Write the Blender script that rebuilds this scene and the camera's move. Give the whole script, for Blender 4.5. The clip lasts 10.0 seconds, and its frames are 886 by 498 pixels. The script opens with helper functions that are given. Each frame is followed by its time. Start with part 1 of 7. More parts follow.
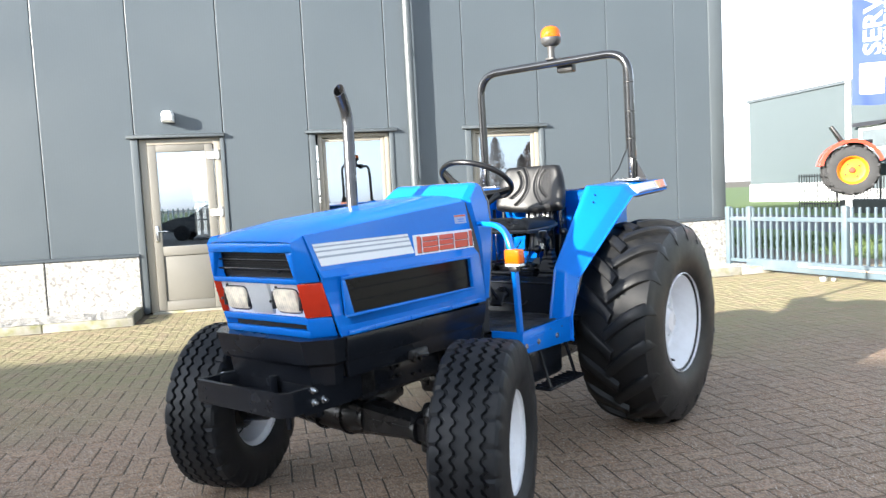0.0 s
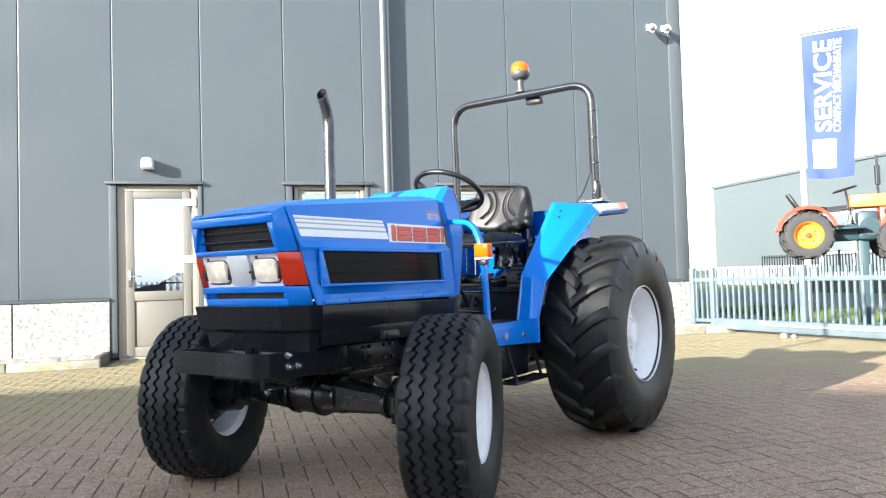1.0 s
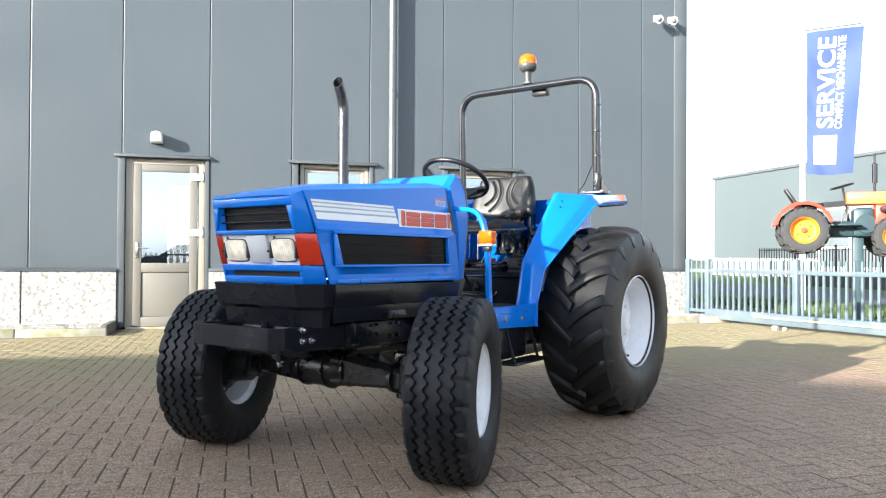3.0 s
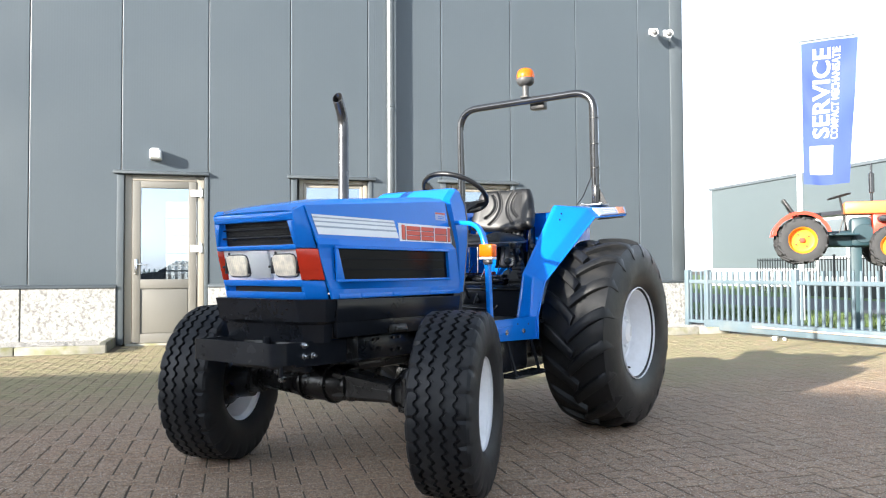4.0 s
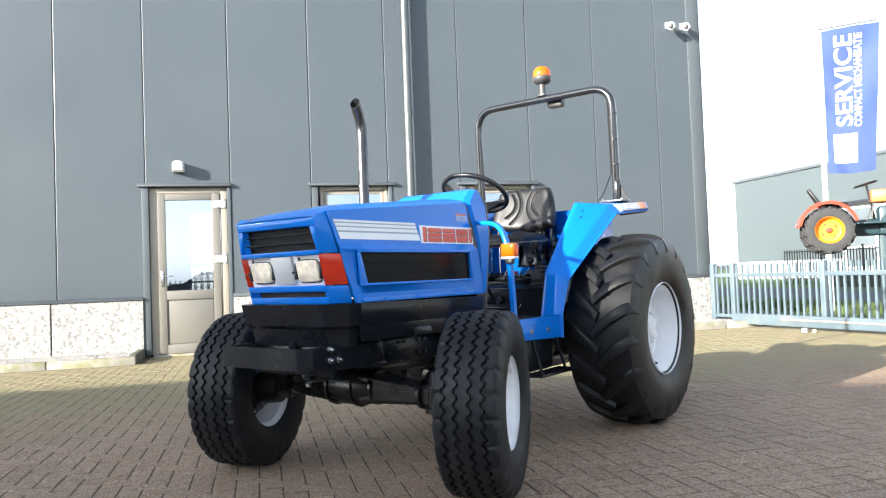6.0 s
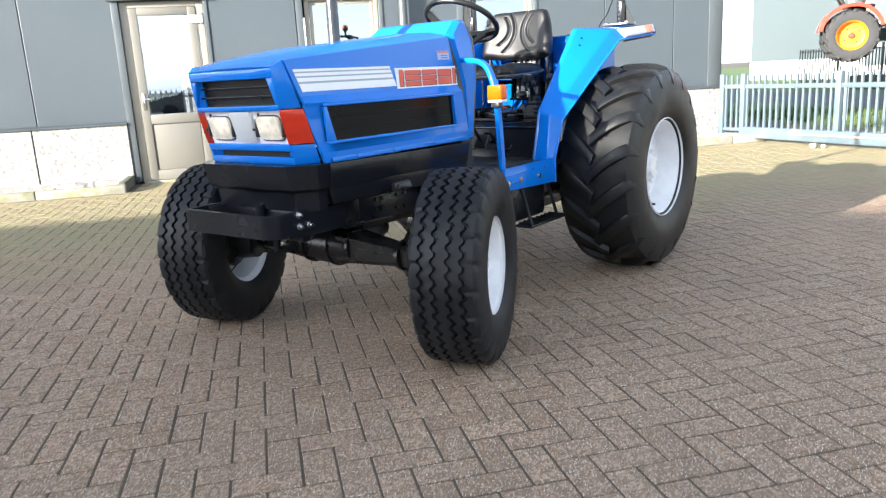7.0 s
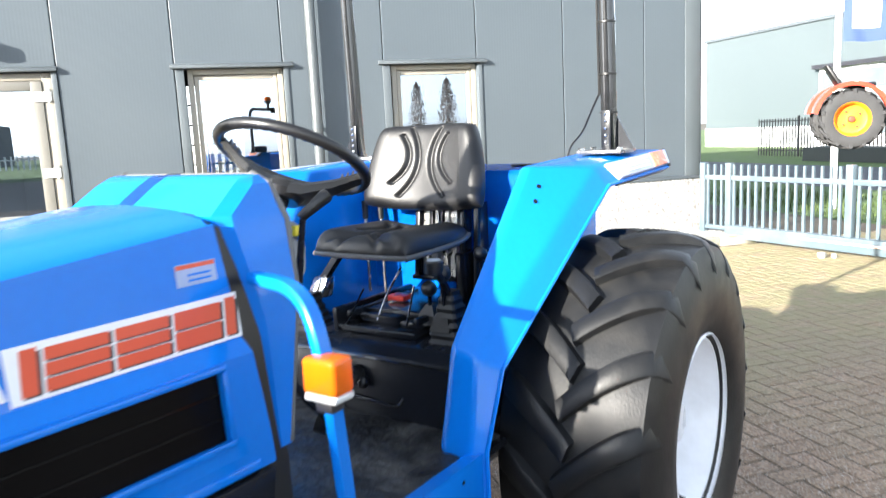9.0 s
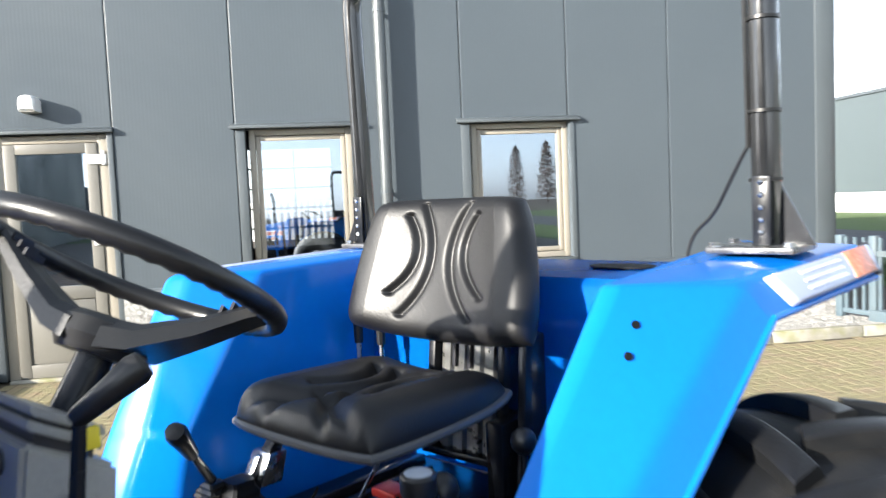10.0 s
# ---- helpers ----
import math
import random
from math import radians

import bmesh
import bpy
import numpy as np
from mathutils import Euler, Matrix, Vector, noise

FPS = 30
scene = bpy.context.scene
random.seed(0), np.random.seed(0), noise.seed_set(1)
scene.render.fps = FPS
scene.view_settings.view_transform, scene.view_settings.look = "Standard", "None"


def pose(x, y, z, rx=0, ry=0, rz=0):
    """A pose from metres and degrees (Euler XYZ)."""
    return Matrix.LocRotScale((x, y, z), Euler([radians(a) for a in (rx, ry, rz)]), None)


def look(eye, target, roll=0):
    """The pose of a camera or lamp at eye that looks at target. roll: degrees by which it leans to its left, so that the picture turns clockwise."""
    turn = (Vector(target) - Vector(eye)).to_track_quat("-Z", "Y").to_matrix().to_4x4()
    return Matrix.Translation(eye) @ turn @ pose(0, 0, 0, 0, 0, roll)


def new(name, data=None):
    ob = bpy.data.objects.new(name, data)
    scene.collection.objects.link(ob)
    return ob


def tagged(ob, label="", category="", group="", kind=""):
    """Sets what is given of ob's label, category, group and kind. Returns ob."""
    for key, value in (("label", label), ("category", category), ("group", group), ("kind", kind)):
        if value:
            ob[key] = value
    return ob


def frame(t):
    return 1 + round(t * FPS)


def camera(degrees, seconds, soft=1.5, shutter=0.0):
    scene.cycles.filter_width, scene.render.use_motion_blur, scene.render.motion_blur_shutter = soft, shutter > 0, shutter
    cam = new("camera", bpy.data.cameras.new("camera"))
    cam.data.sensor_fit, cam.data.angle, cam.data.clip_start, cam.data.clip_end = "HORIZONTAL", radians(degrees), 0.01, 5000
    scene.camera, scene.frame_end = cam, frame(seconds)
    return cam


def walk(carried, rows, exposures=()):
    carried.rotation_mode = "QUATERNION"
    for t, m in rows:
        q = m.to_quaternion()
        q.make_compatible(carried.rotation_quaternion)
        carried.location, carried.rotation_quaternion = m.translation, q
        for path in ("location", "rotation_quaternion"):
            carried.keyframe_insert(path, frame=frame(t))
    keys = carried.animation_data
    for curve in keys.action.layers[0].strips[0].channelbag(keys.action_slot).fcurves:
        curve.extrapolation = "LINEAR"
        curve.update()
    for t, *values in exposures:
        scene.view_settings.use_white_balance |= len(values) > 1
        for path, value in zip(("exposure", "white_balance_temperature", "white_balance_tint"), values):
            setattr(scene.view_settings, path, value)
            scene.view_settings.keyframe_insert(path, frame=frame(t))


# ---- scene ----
cam = camera(61.8, 10.0, 1.15, 0.3)
PATH = [
    (0, (1.494, 0.395, 1.349), (1.947, 2.338, 1.202), -2.9),
    (0.5, (1.484, 0.271, 1.138), (2.03, 2.192, 1.03), -2.2),
    (1, (1.432, 0.224, 0.934), (1.968, 2.149, 1.009), -1.7),
    (1.5, (1.369, 0.164, 0.947), (1.861, 2.103, 0.948), -0.3),
    (2, (1.34, 0.074, 0.941), (1.848, 2.008, 0.931), 0.7),
    (2.5, (1.348, 0.063, 0.949), (1.876, 1.992, 0.942), 0.8),
    (3, (1.349, 0.058, 0.952), (1.888, 1.984, 0.975), 0.3),
    (4.5, (1.332, 0.049, 0.955), (1.872, 1.974, 1.021), -0.8),
    (5, (1.333, 0.047, 0.957), (1.865, 1.974, 1.029), -1.6),
    (6.3, (1.340, 0.045, 0.942), (1.807, 1.988, 1.007), -2.2),
    (6.5, (1.362, 0.06, 0.945), (1.819, 2.007, 0.958), -2.1),
    (6.7, (1.43, 0.146, 0.966), (1.884, 2.089, 0.823), -1.9),
    (7, (1.513, 0.295, 1.136), (1.953, 2.193, 0.683), -3.1),
    (7.5, (1.661, 0.682, 1.389), (2.103, 2.564, 0.879), -3.2),
    (8, (1.875, 1.172, 1.441), (2.498, 3.044, 1.111), -3.4),
    (8.5, (2.125, 1.73, 1.419), (2.671, 3.611, 1.017), -3.6),
    (9, (2.407, 2.297, 1.461), (2.97, 4.192, 1.154), -2.8),
    (9.5, (2.668, 2.797, 1.466), (3.179, 4.721, 1.272), -2.9),
    (10, (2.837, 3.234, 1.49), (3.156, 5.204, 1.36), -2.5),
]
walk(cam, [(t, look(eye, target, roll)) for t, eye, target, roll in PATH], [(0, 2.65), (2.5, 2.6), (4.5, 2.43), (5, 2.44), (6.5, 2.55), (7, 2.75), (7.5, 3.05), (8, 3.26), (8.5, 3.0), (9, 2.9), (9.5, 2.6), (10, 2.3)])

# ---- light ----
SUN = Vector((2.05, 1.0, -0.668)).normalized()
world = bpy.data.worlds.new("world")
scene.world = world
world.use_nodes = True
wn = world.node_tree
bg = wn.nodes["Background"]
sky = wn.nodes.new("ShaderNodeTexSky")
sky.sky_type = "NISHITA"
sky.sun_disc = False
sky.sun_elevation = math.asin(-SUN.z)
sky.sun_rotation = math.atan2(-SUN.x, -SUN.y)
sky.air_density, sky.dust_density, sky.ozone_density = 1.0, 1.0, 1.0
# thin white cloud veil: the sky keeps its brightness but loses most of its colour
grey, tint, veil = wn.nodes.new("ShaderNodeRGBToBW"), wn.nodes.new("ShaderNodeVectorMath"), wn.nodes.new("ShaderNodeMix")
tint.operation, veil.data_type = "SCALE", "RGBA"
tint.inputs[0].default_value = (0.90, 1.0, 1.15)
veil.inputs["Factor"].default_value = 0.75
wn.links.new(sky.outputs[0], grey.inputs[0])
wn.links.new(grey.outputs[0], tint.inputs["Scale"])
wn.links.new(sky.outputs[0], veil.inputs["A"])
wn.links.new(tint.outputs[0], veil.inputs["B"])
wn.links.new(veil.outputs["Result"], bg.inputs[0])
bg.inputs[1].default_value = 0.11
sun = new("sun", bpy.data.lights.new("sun", "SUN"))
sun.data.energy, sun.data.angle, sun.data.color = 3.3, radians(0.6), (1.0, 0.94, 0.84)
sun.matrix_world = look((-21, -10, 5), Vector((-21, -10, 5)) + SUN)

# ---- materials ----
def mat(name, color, rough=0.5, metal=0.0, var=0.12, scale=6.0, fine=60.0, bump=0.0, coat=0.0, dirt=None, island=0.0, spec=0.5):
    """Two scales of colour variation, roughness variation, fine bump and an optional dirt colour (colour, amount, scale)."""
    m = bpy.data.materials.new(name)
    m.use_nodes = True
    n, link = m.node_tree.nodes, m.node_tree.links.new
    b = n["Principled BSDF"]
    co = n.new("ShaderNodeTexCoord")
    big, small = n.new("ShaderNodeTexNoise"), n.new("ShaderNodeTexNoise")
    for t, s in ((big, scale), (small, fine)):
        t.inputs["Scale"].default_value = s
        t.inputs["Detail"].default_value = 5
        link(co.outputs["Object"], t.inputs["Vector"])
    add = n.new("ShaderNodeMath")
    add.operation = "MULTIPLY_ADD"
    link(small.outputs["Fac"], add.inputs[0])
    add.inputs[1].default_value = 0.5
    link(big.outputs["Fac"], add.inputs[2])
    ramp = n.new("ShaderNodeMapRange")
    ramp.inputs["From Min"].default_value, ramp.inputs["From Max"].default_value = 0.45, 1.05
    ramp.inputs["To Min"].default_value, ramp.inputs["To Max"].default_value = 1 - var, 1 + var
    link(add.outputs[0], ramp.inputs["Value"])
    value = ramp.outputs["Result"]
    if island:
        info = n.new("ShaderNodeObjectInfo")
        geo = n.new("ShaderNodeNewGeometry")
        s2 = n.new("ShaderNodeMath")
        link(info.outputs["Random"], s2.inputs[0]), link(geo.outputs["Random Per Island"], s2.inputs[1])
        fr = n.new("ShaderNodeMath")
        fr.operation = "FRACT"
        link(s2.outputs[0], fr.inputs[0])
        r2 = n.new("ShaderNodeMapRange")
        r2.inputs["To Min"].default_value, r2.inputs["To Max"].default_value = 1 - island, 1 + island
        link(fr.outputs[0], r2.inputs["Value"])
        mu = n.new("ShaderNodeMath")
        mu.operation = "MULTIPLY"
        link(value, mu.inputs[0]), link(r2.outputs["Result"], mu.inputs[1])
        value = mu.outputs[0]
    vm = n.new("ShaderNodeVectorMath")
    vm.operation = "SCALE"
    vm.inputs[0].default_value = color
    link(value, vm.inputs["Scale"])
    out = vm.outputs["Vector"]
    if dirt:
        dn = n.new("ShaderNodeTexNoise")
        dn.inputs["Scale"].default_value, dn.inputs["Detail"].default_value = dirt[2], 8
        link(co.outputs["Object"], dn.inputs["Vector"])
        dr = n.new("ShaderNodeMapRange")
        dr.inputs["From Min"].default_value, dr.inputs["From Max"].default_value = 0.48, 0.68
        dr.inputs["To Max"].default_value = dirt[1]
        link(dn.outputs["Fac"], dr.inputs["Value"])
        mx = n.new("ShaderNodeMix")
        mx.data_type = "RGBA"
        link(dr.outputs["Result"], mx.inputs["Factor"]), link(out, mx.inputs["A"])
        mx.inputs["B"].default_value = (*dirt[0], 1)
        out = mx.outputs["Result"]
    link(out, b.inputs["Base Color"])
    rr = n.new("ShaderNodeMapRange")
    rr.inputs["From Min"].default_value, rr.inputs["From Max"].default_value = 0.3, 0.7
    rr.inputs["To Min"].default_value, rr.inputs["To Max"].default_value = max(0.02, rough * 0.8), min(1, rough * 1.2)
    link(big.outputs["Fac"], rr.inputs["Value"]), link(rr.outputs["Result"], b.inputs["Roughness"])
    b.inputs["Metallic"].default_value = metal
    b.inputs["Coat Weight"].default_value = coat
    b.inputs["Coat Roughness"].default_value = 0.06
    b.inputs["Specular IOR Level"].default_value = spec
    if bump:
        bp = n.new("ShaderNodeBump")
        bp.inputs["Strength"].default_value, bp.inputs["Distance"].default_value = 1.0, bump
        link(small.outputs["Fac"], bp.inputs["Height"]), link(bp.outputs["Normal"], b.inputs["Normal"])
    return m


def ribbed(m, period, depth):
    """Adds fine upright ribs along x to a material."""
    n, link = m.node_tree.nodes, m.node_tree.links.new
    co, wave, bp = n.new("ShaderNodeTexCoord"), n.new("ShaderNodeTexWave"), n.new("ShaderNodeBump")
    wave.bands_direction = "X"
    wave.inputs["Scale"].default_value = 2 * math.pi / 20 / period
    link(co.outputs["Object"], wave.inputs["Vector"])
    bp.inputs["Distance"].default_value = depth
    link(wave.outputs["Fac"], bp.inputs["Height"])
    link(bp.outputs["Normal"], n["Principled BSDF"].inputs["Normal"])
    return m


def glass(name, tint, mirror, rough=0.0):
    """A coated pane: part mirror, part clear."""
    m = bpy.data.materials.new(name)
    m.use_nodes = True
    n, link = m.node_tree.nodes, m.node_tree.links.new
    gl, tr, mix, fr = n.new("ShaderNodeBsdfGlossy"), n.new("ShaderNodeBsdfTransparent"), n.new("ShaderNodeMixShader"), n.new("ShaderNodeFresnel")
    gl.inputs["Roughness"].default_value = rough
    gl.inputs["Color"].default_value = (0.80, 0.89, 1, 1)
    tr.inputs["Color"].default_value = (*tint, 1)
    fr.inputs["IOR"].default_value = 1.5
    ad = n.new("ShaderNodeMath")
    ad.inputs[1].default_value = mirror
    link(fr.outputs[0], ad.inputs[0]), link(ad.outputs[0], mix.inputs[0])
    link(tr.outputs[0], mix.inputs[1]), link(gl.outputs[0], mix.inputs[2])
    link(mix.outputs[0], n["Material Output"].inputs["Surface"])
    return m


def lens(name, color, rough=0.08, trans=0.6, glow=0.0):
    m = mat(name, color, rough, var=0.06, scale=20)
    b = m.node_tree.nodes["Principled BSDF"]
    b.inputs["Transmission Weight"].default_value = trans
    b.inputs["IOR"].default_value = 1.45
    return m


BLUE = mat("tractor_blue_paint", (0.0020, 0.158, 0.610), 0.20, var=0.06, scale=3, coat=0.20, spec=0.22)
BLACK = mat("black_paint", (0.0095, 0.0110, 0.0145), 0.24, var=0.25, scale=5, coat=0.0, spec=0.24, dirt=((0.016, 0.016, 0.016), 0.25, 6))
CAST = mat("black_cast_iron", (0.008, 0.008, 0.0085), 0.28, spec=0.4, var=0.35, scale=9, bump=0.0015, fine=90)
RUBBER = mat("tyre_rubber", (0.0075, 0.0080, 0.0090), 0.44, spec=0.34, var=0.25, scale=7, fine=140, bump=0.0006, dirt=((0.034, 0.032, 0.029), 0.4, 9))
RUBBERF = mat("front_tyre_rubber", (0.0095, 0.0105, 0.0125), 0.5, spec=0.24, var=0.25, scale=8, fine=140, bump=0.0005, dirt=((0.035, 0.034, 0.032), 0.3, 8))
WHITE = mat("white_rim_paint", (0.80, 0.80, 0.82), 0.3, var=0.05, scale=4, coat=0.3, dirt=((0.5, 0.47, 0.42), 0.2, 9))
STEEL = mat("polished_black_tube", (0.020, 0.021, 0.023), 0.16, 0.35, var=0.25, scale=12, coat=0.7)
CHROME = mat("bright_zinc", (0.62, 0.63, 0.64), 0.25, 1.0, var=0.2, scale=30)
GALV = mat("blue_grey_gate_paint", (0.085, 0.120, 0.143), 0.45, 0.0, var=0.14, scale=4, dirt=((0.20, 0.20, 0.18), 0.3, 3))
VINYL = mat("black_vinyl", (0.0070, 0.0070, 0.0077), 0.45, spec=0.42, var=0.15, scale=8, fine=220, bump=0.0004)
PLASTIC = mat("black_plastic", (0.009, 0.009, 0.0095), 0.36, var=0.15, scale=10, fine=200, bump=0.0003)
GREYPLASTIC = mat("grey_dashboard_plastic", (0.30, 0.296, 0.275), 0.5, var=0.12, scale=10, fine=160, bump=0.0005)
MAT = mat("rubber_floor_mat", (0.014, 0.014, 0.014), 0.40, var=0.4, scale=9, bump=0.008, fine=35, dirt=((0.10, 0.095, 0.085), 0.7, 11))
SILVER = mat("silver_lamp_panel", (0.62, 0.64, 0.66), 0.35, 0.3, var=0.05, scale=9)
ORANGE = lens("orange_lens", (0.9, 0.16, 0.005), 0.12, 0.3)
RED = lens("red_lens", (0.62, 0.035, 0.012), 0.15, 0.1)
CLEAR = ribbed(mat("headlamp_glass", (0.95, 0.84, 0.67), 0.10, var=0.30, scale=16, fine=40, coat=0.6), 0.012, 0.0012)
DECALW = mat("white_decal", (0.78, 0.79, 0.80), 0.4, var=0.04)
DECALR = mat("red_decal", (0.62, 0.07, 0.022), 0.4, var=0.04)
DECALK = mat("dark_decal", (0.02, 0.02, 0.025), 0.4, var=0.05)
DECALG = mat("grey_decal", (0.33, 0.37, 0.42), 0.4, var=0.05)
MESHK = mat("grille_black", (0.006, 0.006, 0.007), 0.5, spec=0.2, var=0.2, scale=40)
RUBBERSEAL = mat("black_rubber_seal", (0.008, 0.008, 0.008), 0.45)
YELLOW = mat("yellow_mark", (0.75, 0.6, 0.03), 0.5)
REDKNOB = mat("red_knob", (0.6, 0.03, 0.02), 0.4)
PANEL = ribbed(mat("slate_grey_steel_panel", (0.067, 0.082, 0.095), 0.42, 0.0, var=0.06, scale=0.8, coat=0.1, spec=0.4), 0.033, 0.00028)
TRIM = mat("slate_grey_trim", (0.075, 0.088, 0.097), 0.4, var=0.08, scale=2)
CREAM = mat("cream_frame_paint", (0.30, 0.272, 0.225), 0.4, var=0.05, scale=2)
DOORLEAF = mat("greige_door_paint", (0.155, 0.148, 0.13), 0.42, var=0.05, scale=2)
PLINTH = mat("white_pebble_dash", (0.36, 0.355, 0.34), 0.85, var=0.5, scale=30, fine=90, bump=0.010, dirt=((0.13, 0.125, 0.115), 0.8, 24))
KERB = mat("mossy_concrete_kerb", (0.30, 0.285, 0.24), 0.9, var=0.25, scale=8, fine=90, bump=0.003, dirt=((0.19, 0.19, 0.075), 0.85, 6))
GRAVEL = mat("grey_gravel", (0.33, 0.32, 0.30), 0.9, var=0.5, scale=60, fine=150, bump=0.008)
GLASS = glass("window_glass", (0.66, 0.70, 0.72), 0.28)
# one dark grey for all inner surfaces puts the room's dimness into colour
ROOM = mat("room_dimness_grey", (0.10, 0.10, 0.10), 0.8, var=0.1, scale=1)
GRASS = mat("grass", (0.075, 0.125, 0.03), 0.9, var=0.35, scale=1.5, fine=25, bump=0.02)
FARWALL = ribbed(mat("far_grey_cladding", (0.072, 0.09, 0.096), 0.5, var=0.06, scale=0.3), 0.25, 0.01)
FARWHITE = mat("far_white_panel", (0.72, 0.72, 0.72), 0.6, var=0.06, scale=0.5)
DARKFENCE = mat("black_fence_paint", (0.02, 0.02, 0.022), 0.5)
TEAL = mat("teal_post_paint", (0.016, 0.042, 0.052), 0.5, var=0.2, scale=3)
TORANGE = mat("orange_tractor_paint", (0.50, 0.035, 0.012), 0.4, var=0.08, scale=4)
TORANGE2 = mat("pale_orange_paint", (0.58, 0.17, 0.05), 0.45, var=0.08, scale=4)
YRIM = mat("yellow_orange_rim", (0.80, 0.26, 0.012), 0.4, var=0.06)
FLAG = mat("blue_flag_cloth", (0.062, 0.100, 0.31), 0.8, var=0.12, scale=2, fine=300, bump=0.0005)

FLAGW = mat("white_flag_print", (0.82, 0.83, 0.86), 0.8, var=0.04)
for m in (FLAG, FLAGW):  # thin cloth lets part of the light through
    n, link = m.node_tree.nodes, m.node_tree.links.new
    tr, mx = n.new("ShaderNodeBsdfTranslucent"), n.new("ShaderNodeMixShader")
    tr.inputs["Color"].default_value = (0.06, 0.11, 0.34, 1) if m is FLAG else (0.8, 0.82, 0.86, 1)
    mx.inputs[0].default_value = 0.35
    link(n["Principled BSDF"].outputs[0], mx.inputs[1]), link(tr.outputs[0], mx.inputs[2])
    link(mx.outputs[0], n["Material Output"].inputs["Surface"])



# ---- mesh tools ----
def part(name, bm, material, parent=None, label="", angle=35, m=None, wn=False):
    bmesh.ops.recalc_face_normals(bm, faces=bm.faces)
    me = bpy.data.meshes.new(name)
    bm.to_mesh(me)
    bm.free()
    me.shade_smooth()
    me.set_sharp_from_angle(angle=radians(angle))
    me.materials.append(material)
    ob = new(name, me)
    if parent:
        ob.parent = parent
    if m is not None:
        ob.matrix_local = m
    if label:
        ob["label"] = label
    if wn:
        mod = ob.modifiers.new("weighted", "WEIGHTED_NORMAL")
        mod.keep_sharp = True
        mod.weight = 100
    return ob


def box(bm, x0, x1, y0, y1, z0, z1, bevel=0.0, seg=2, m=None):
    vs = [bm.verts.new(p) for p in ((x0, y0, z0), (x1, y0, z0), (x1, y1, z0), (x0, y1, z0), (x0, y0, z1), (x1, y0, z1), (x1, y1, z1), (x0, y1, z1))]
    fs = [bm.faces.new([vs[i] for i in f]) for f in ((3, 2, 1, 0), (4, 5, 6, 7), (0, 1, 5, 4), (1, 2, 6, 5), (2, 3, 7, 6), (3, 0, 4, 7))]
    if bevel:
        es = list({e for f in fs for e in f.edges})
        r = bmesh.ops.bevel(bm, geom=es, offset=bevel, segments=seg, affect="EDGES", profile=0.5)
        vs = list({v for f in r["faces"] for v in f.verts} | {v for v in vs if v.is_valid})
    if m is not None:
        bmesh.ops.transform(bm, matrix=m, verts=vs)
    return bm


def hexa(bm, pts, bevel=0.0, seg=2):
    """A six-sided block from 8 corners: four of the one end, then four of the other, in step."""
    vs = [bm.verts.new(p) for p in pts]
    fs = [bm.faces.new([vs[i] for i in f]) for f in ((3, 2, 1, 0), (4, 5, 6, 7), (0, 1, 5, 4), (1, 2, 6, 5), (2, 3, 7, 6), (3, 0, 4, 7))]
    if bevel:
        bmesh.ops.recalc_face_normals(bm, faces=fs)
        bmesh.ops.bevel(bm, geom=list({e for f in fs for e in f.edges}), offset=bevel, segments=seg, affect="EDGES", profile=0.5)
    return bm


def plate(bm, pts, thick, bevel=0.0):
    """A flat or nearly flat plate through pts, thick along its normal."""
    pts = [Vector(p) for p in pts]
    nrm = (pts[1] - pts[0]).cross(pts[-1] - pts[0]).normalized() * thick
    a, b = [bm.verts.new(p) for p in pts], [bm.verts.new(p - nrm) for p in pts]
    fs = [bm.faces.new(a), bm.faces.new(b[::-1])]
    k = len(pts)
    fs += [bm.faces.new((a[i], b[i], b[(i + 1) % k], a[(i + 1) % k])) for i in range(k)]
    if bevel:
        bmesh.ops.recalc_face_normals(bm, faces=fs)
        bmesh.ops.bevel(bm, geom=list({e for f in fs for e in f.edges}), offset=bevel, segments=2, affect="EDGES", profile=0.5)
    return bm


def loft(bm, rings, close=True, caps=True):
    """Joins rings of points, each with as many points as the others."""
    vs = [[bm.verts.new(p) for p in r] for r in rings]
    k = len(rings[0])
    for a, b in zip(vs, vs[1:]):
        for i in range(k if close else k - 1):
            bm.faces.new((a[i], a[(i + 1) % k], b[(i + 1) % k], b[i]))
    if caps and close:
        bm.faces.new(vs[0][::-1]), bm.faces.new(vs[-1])
    return vs


def tube(bm, pts, r, sides=14, caps=True):
    """A tube through pts; r is one radius or one for each point."""
    pts = [Vector(p) for p in pts]
    rs = r if isinstance(r, (list, tuple)) else [r] * len(pts)
    side, rings = None, []
    for i, p in enumerate(pts):
        d = ((pts[min(i + 1, len(pts) - 1)] - p).normalized() + (p - pts[max(i - 1, 0)]).normalized()).normalized()
        if side is None:
            side = d.orthogonal().normalized()
        side = (side - d * side.dot(d)).normalized()
        up = d.cross(side)
        rings.append([p + rs[i] * (side * math.cos(2 * math.pi * j / sides) + up * math.sin(2 * math.pi * j / sides)) for j in range(sides)])
    loft(bm, rings, True, caps)
    return bm


def bend(corners, radius, steps=6):
    """A path through corners with rounded bends."""
    c = [Vector(p) for p in corners]
    out = [c[0]]
    for a, b, d in zip(c, c[1:], c[2:]):
        r = min(radius, (a - b).length * 0.49, (d - b).length * 0.49)
        p, q = b + (a - b).normalized() * r, b + (d - b).normalized() * r
        for i in range(steps + 1):
            t = i / steps
            out.append(p * (1 - t) ** 2 + b * 2 * t * (1 - t) + q * t * t)
    return out + [c[-1]]


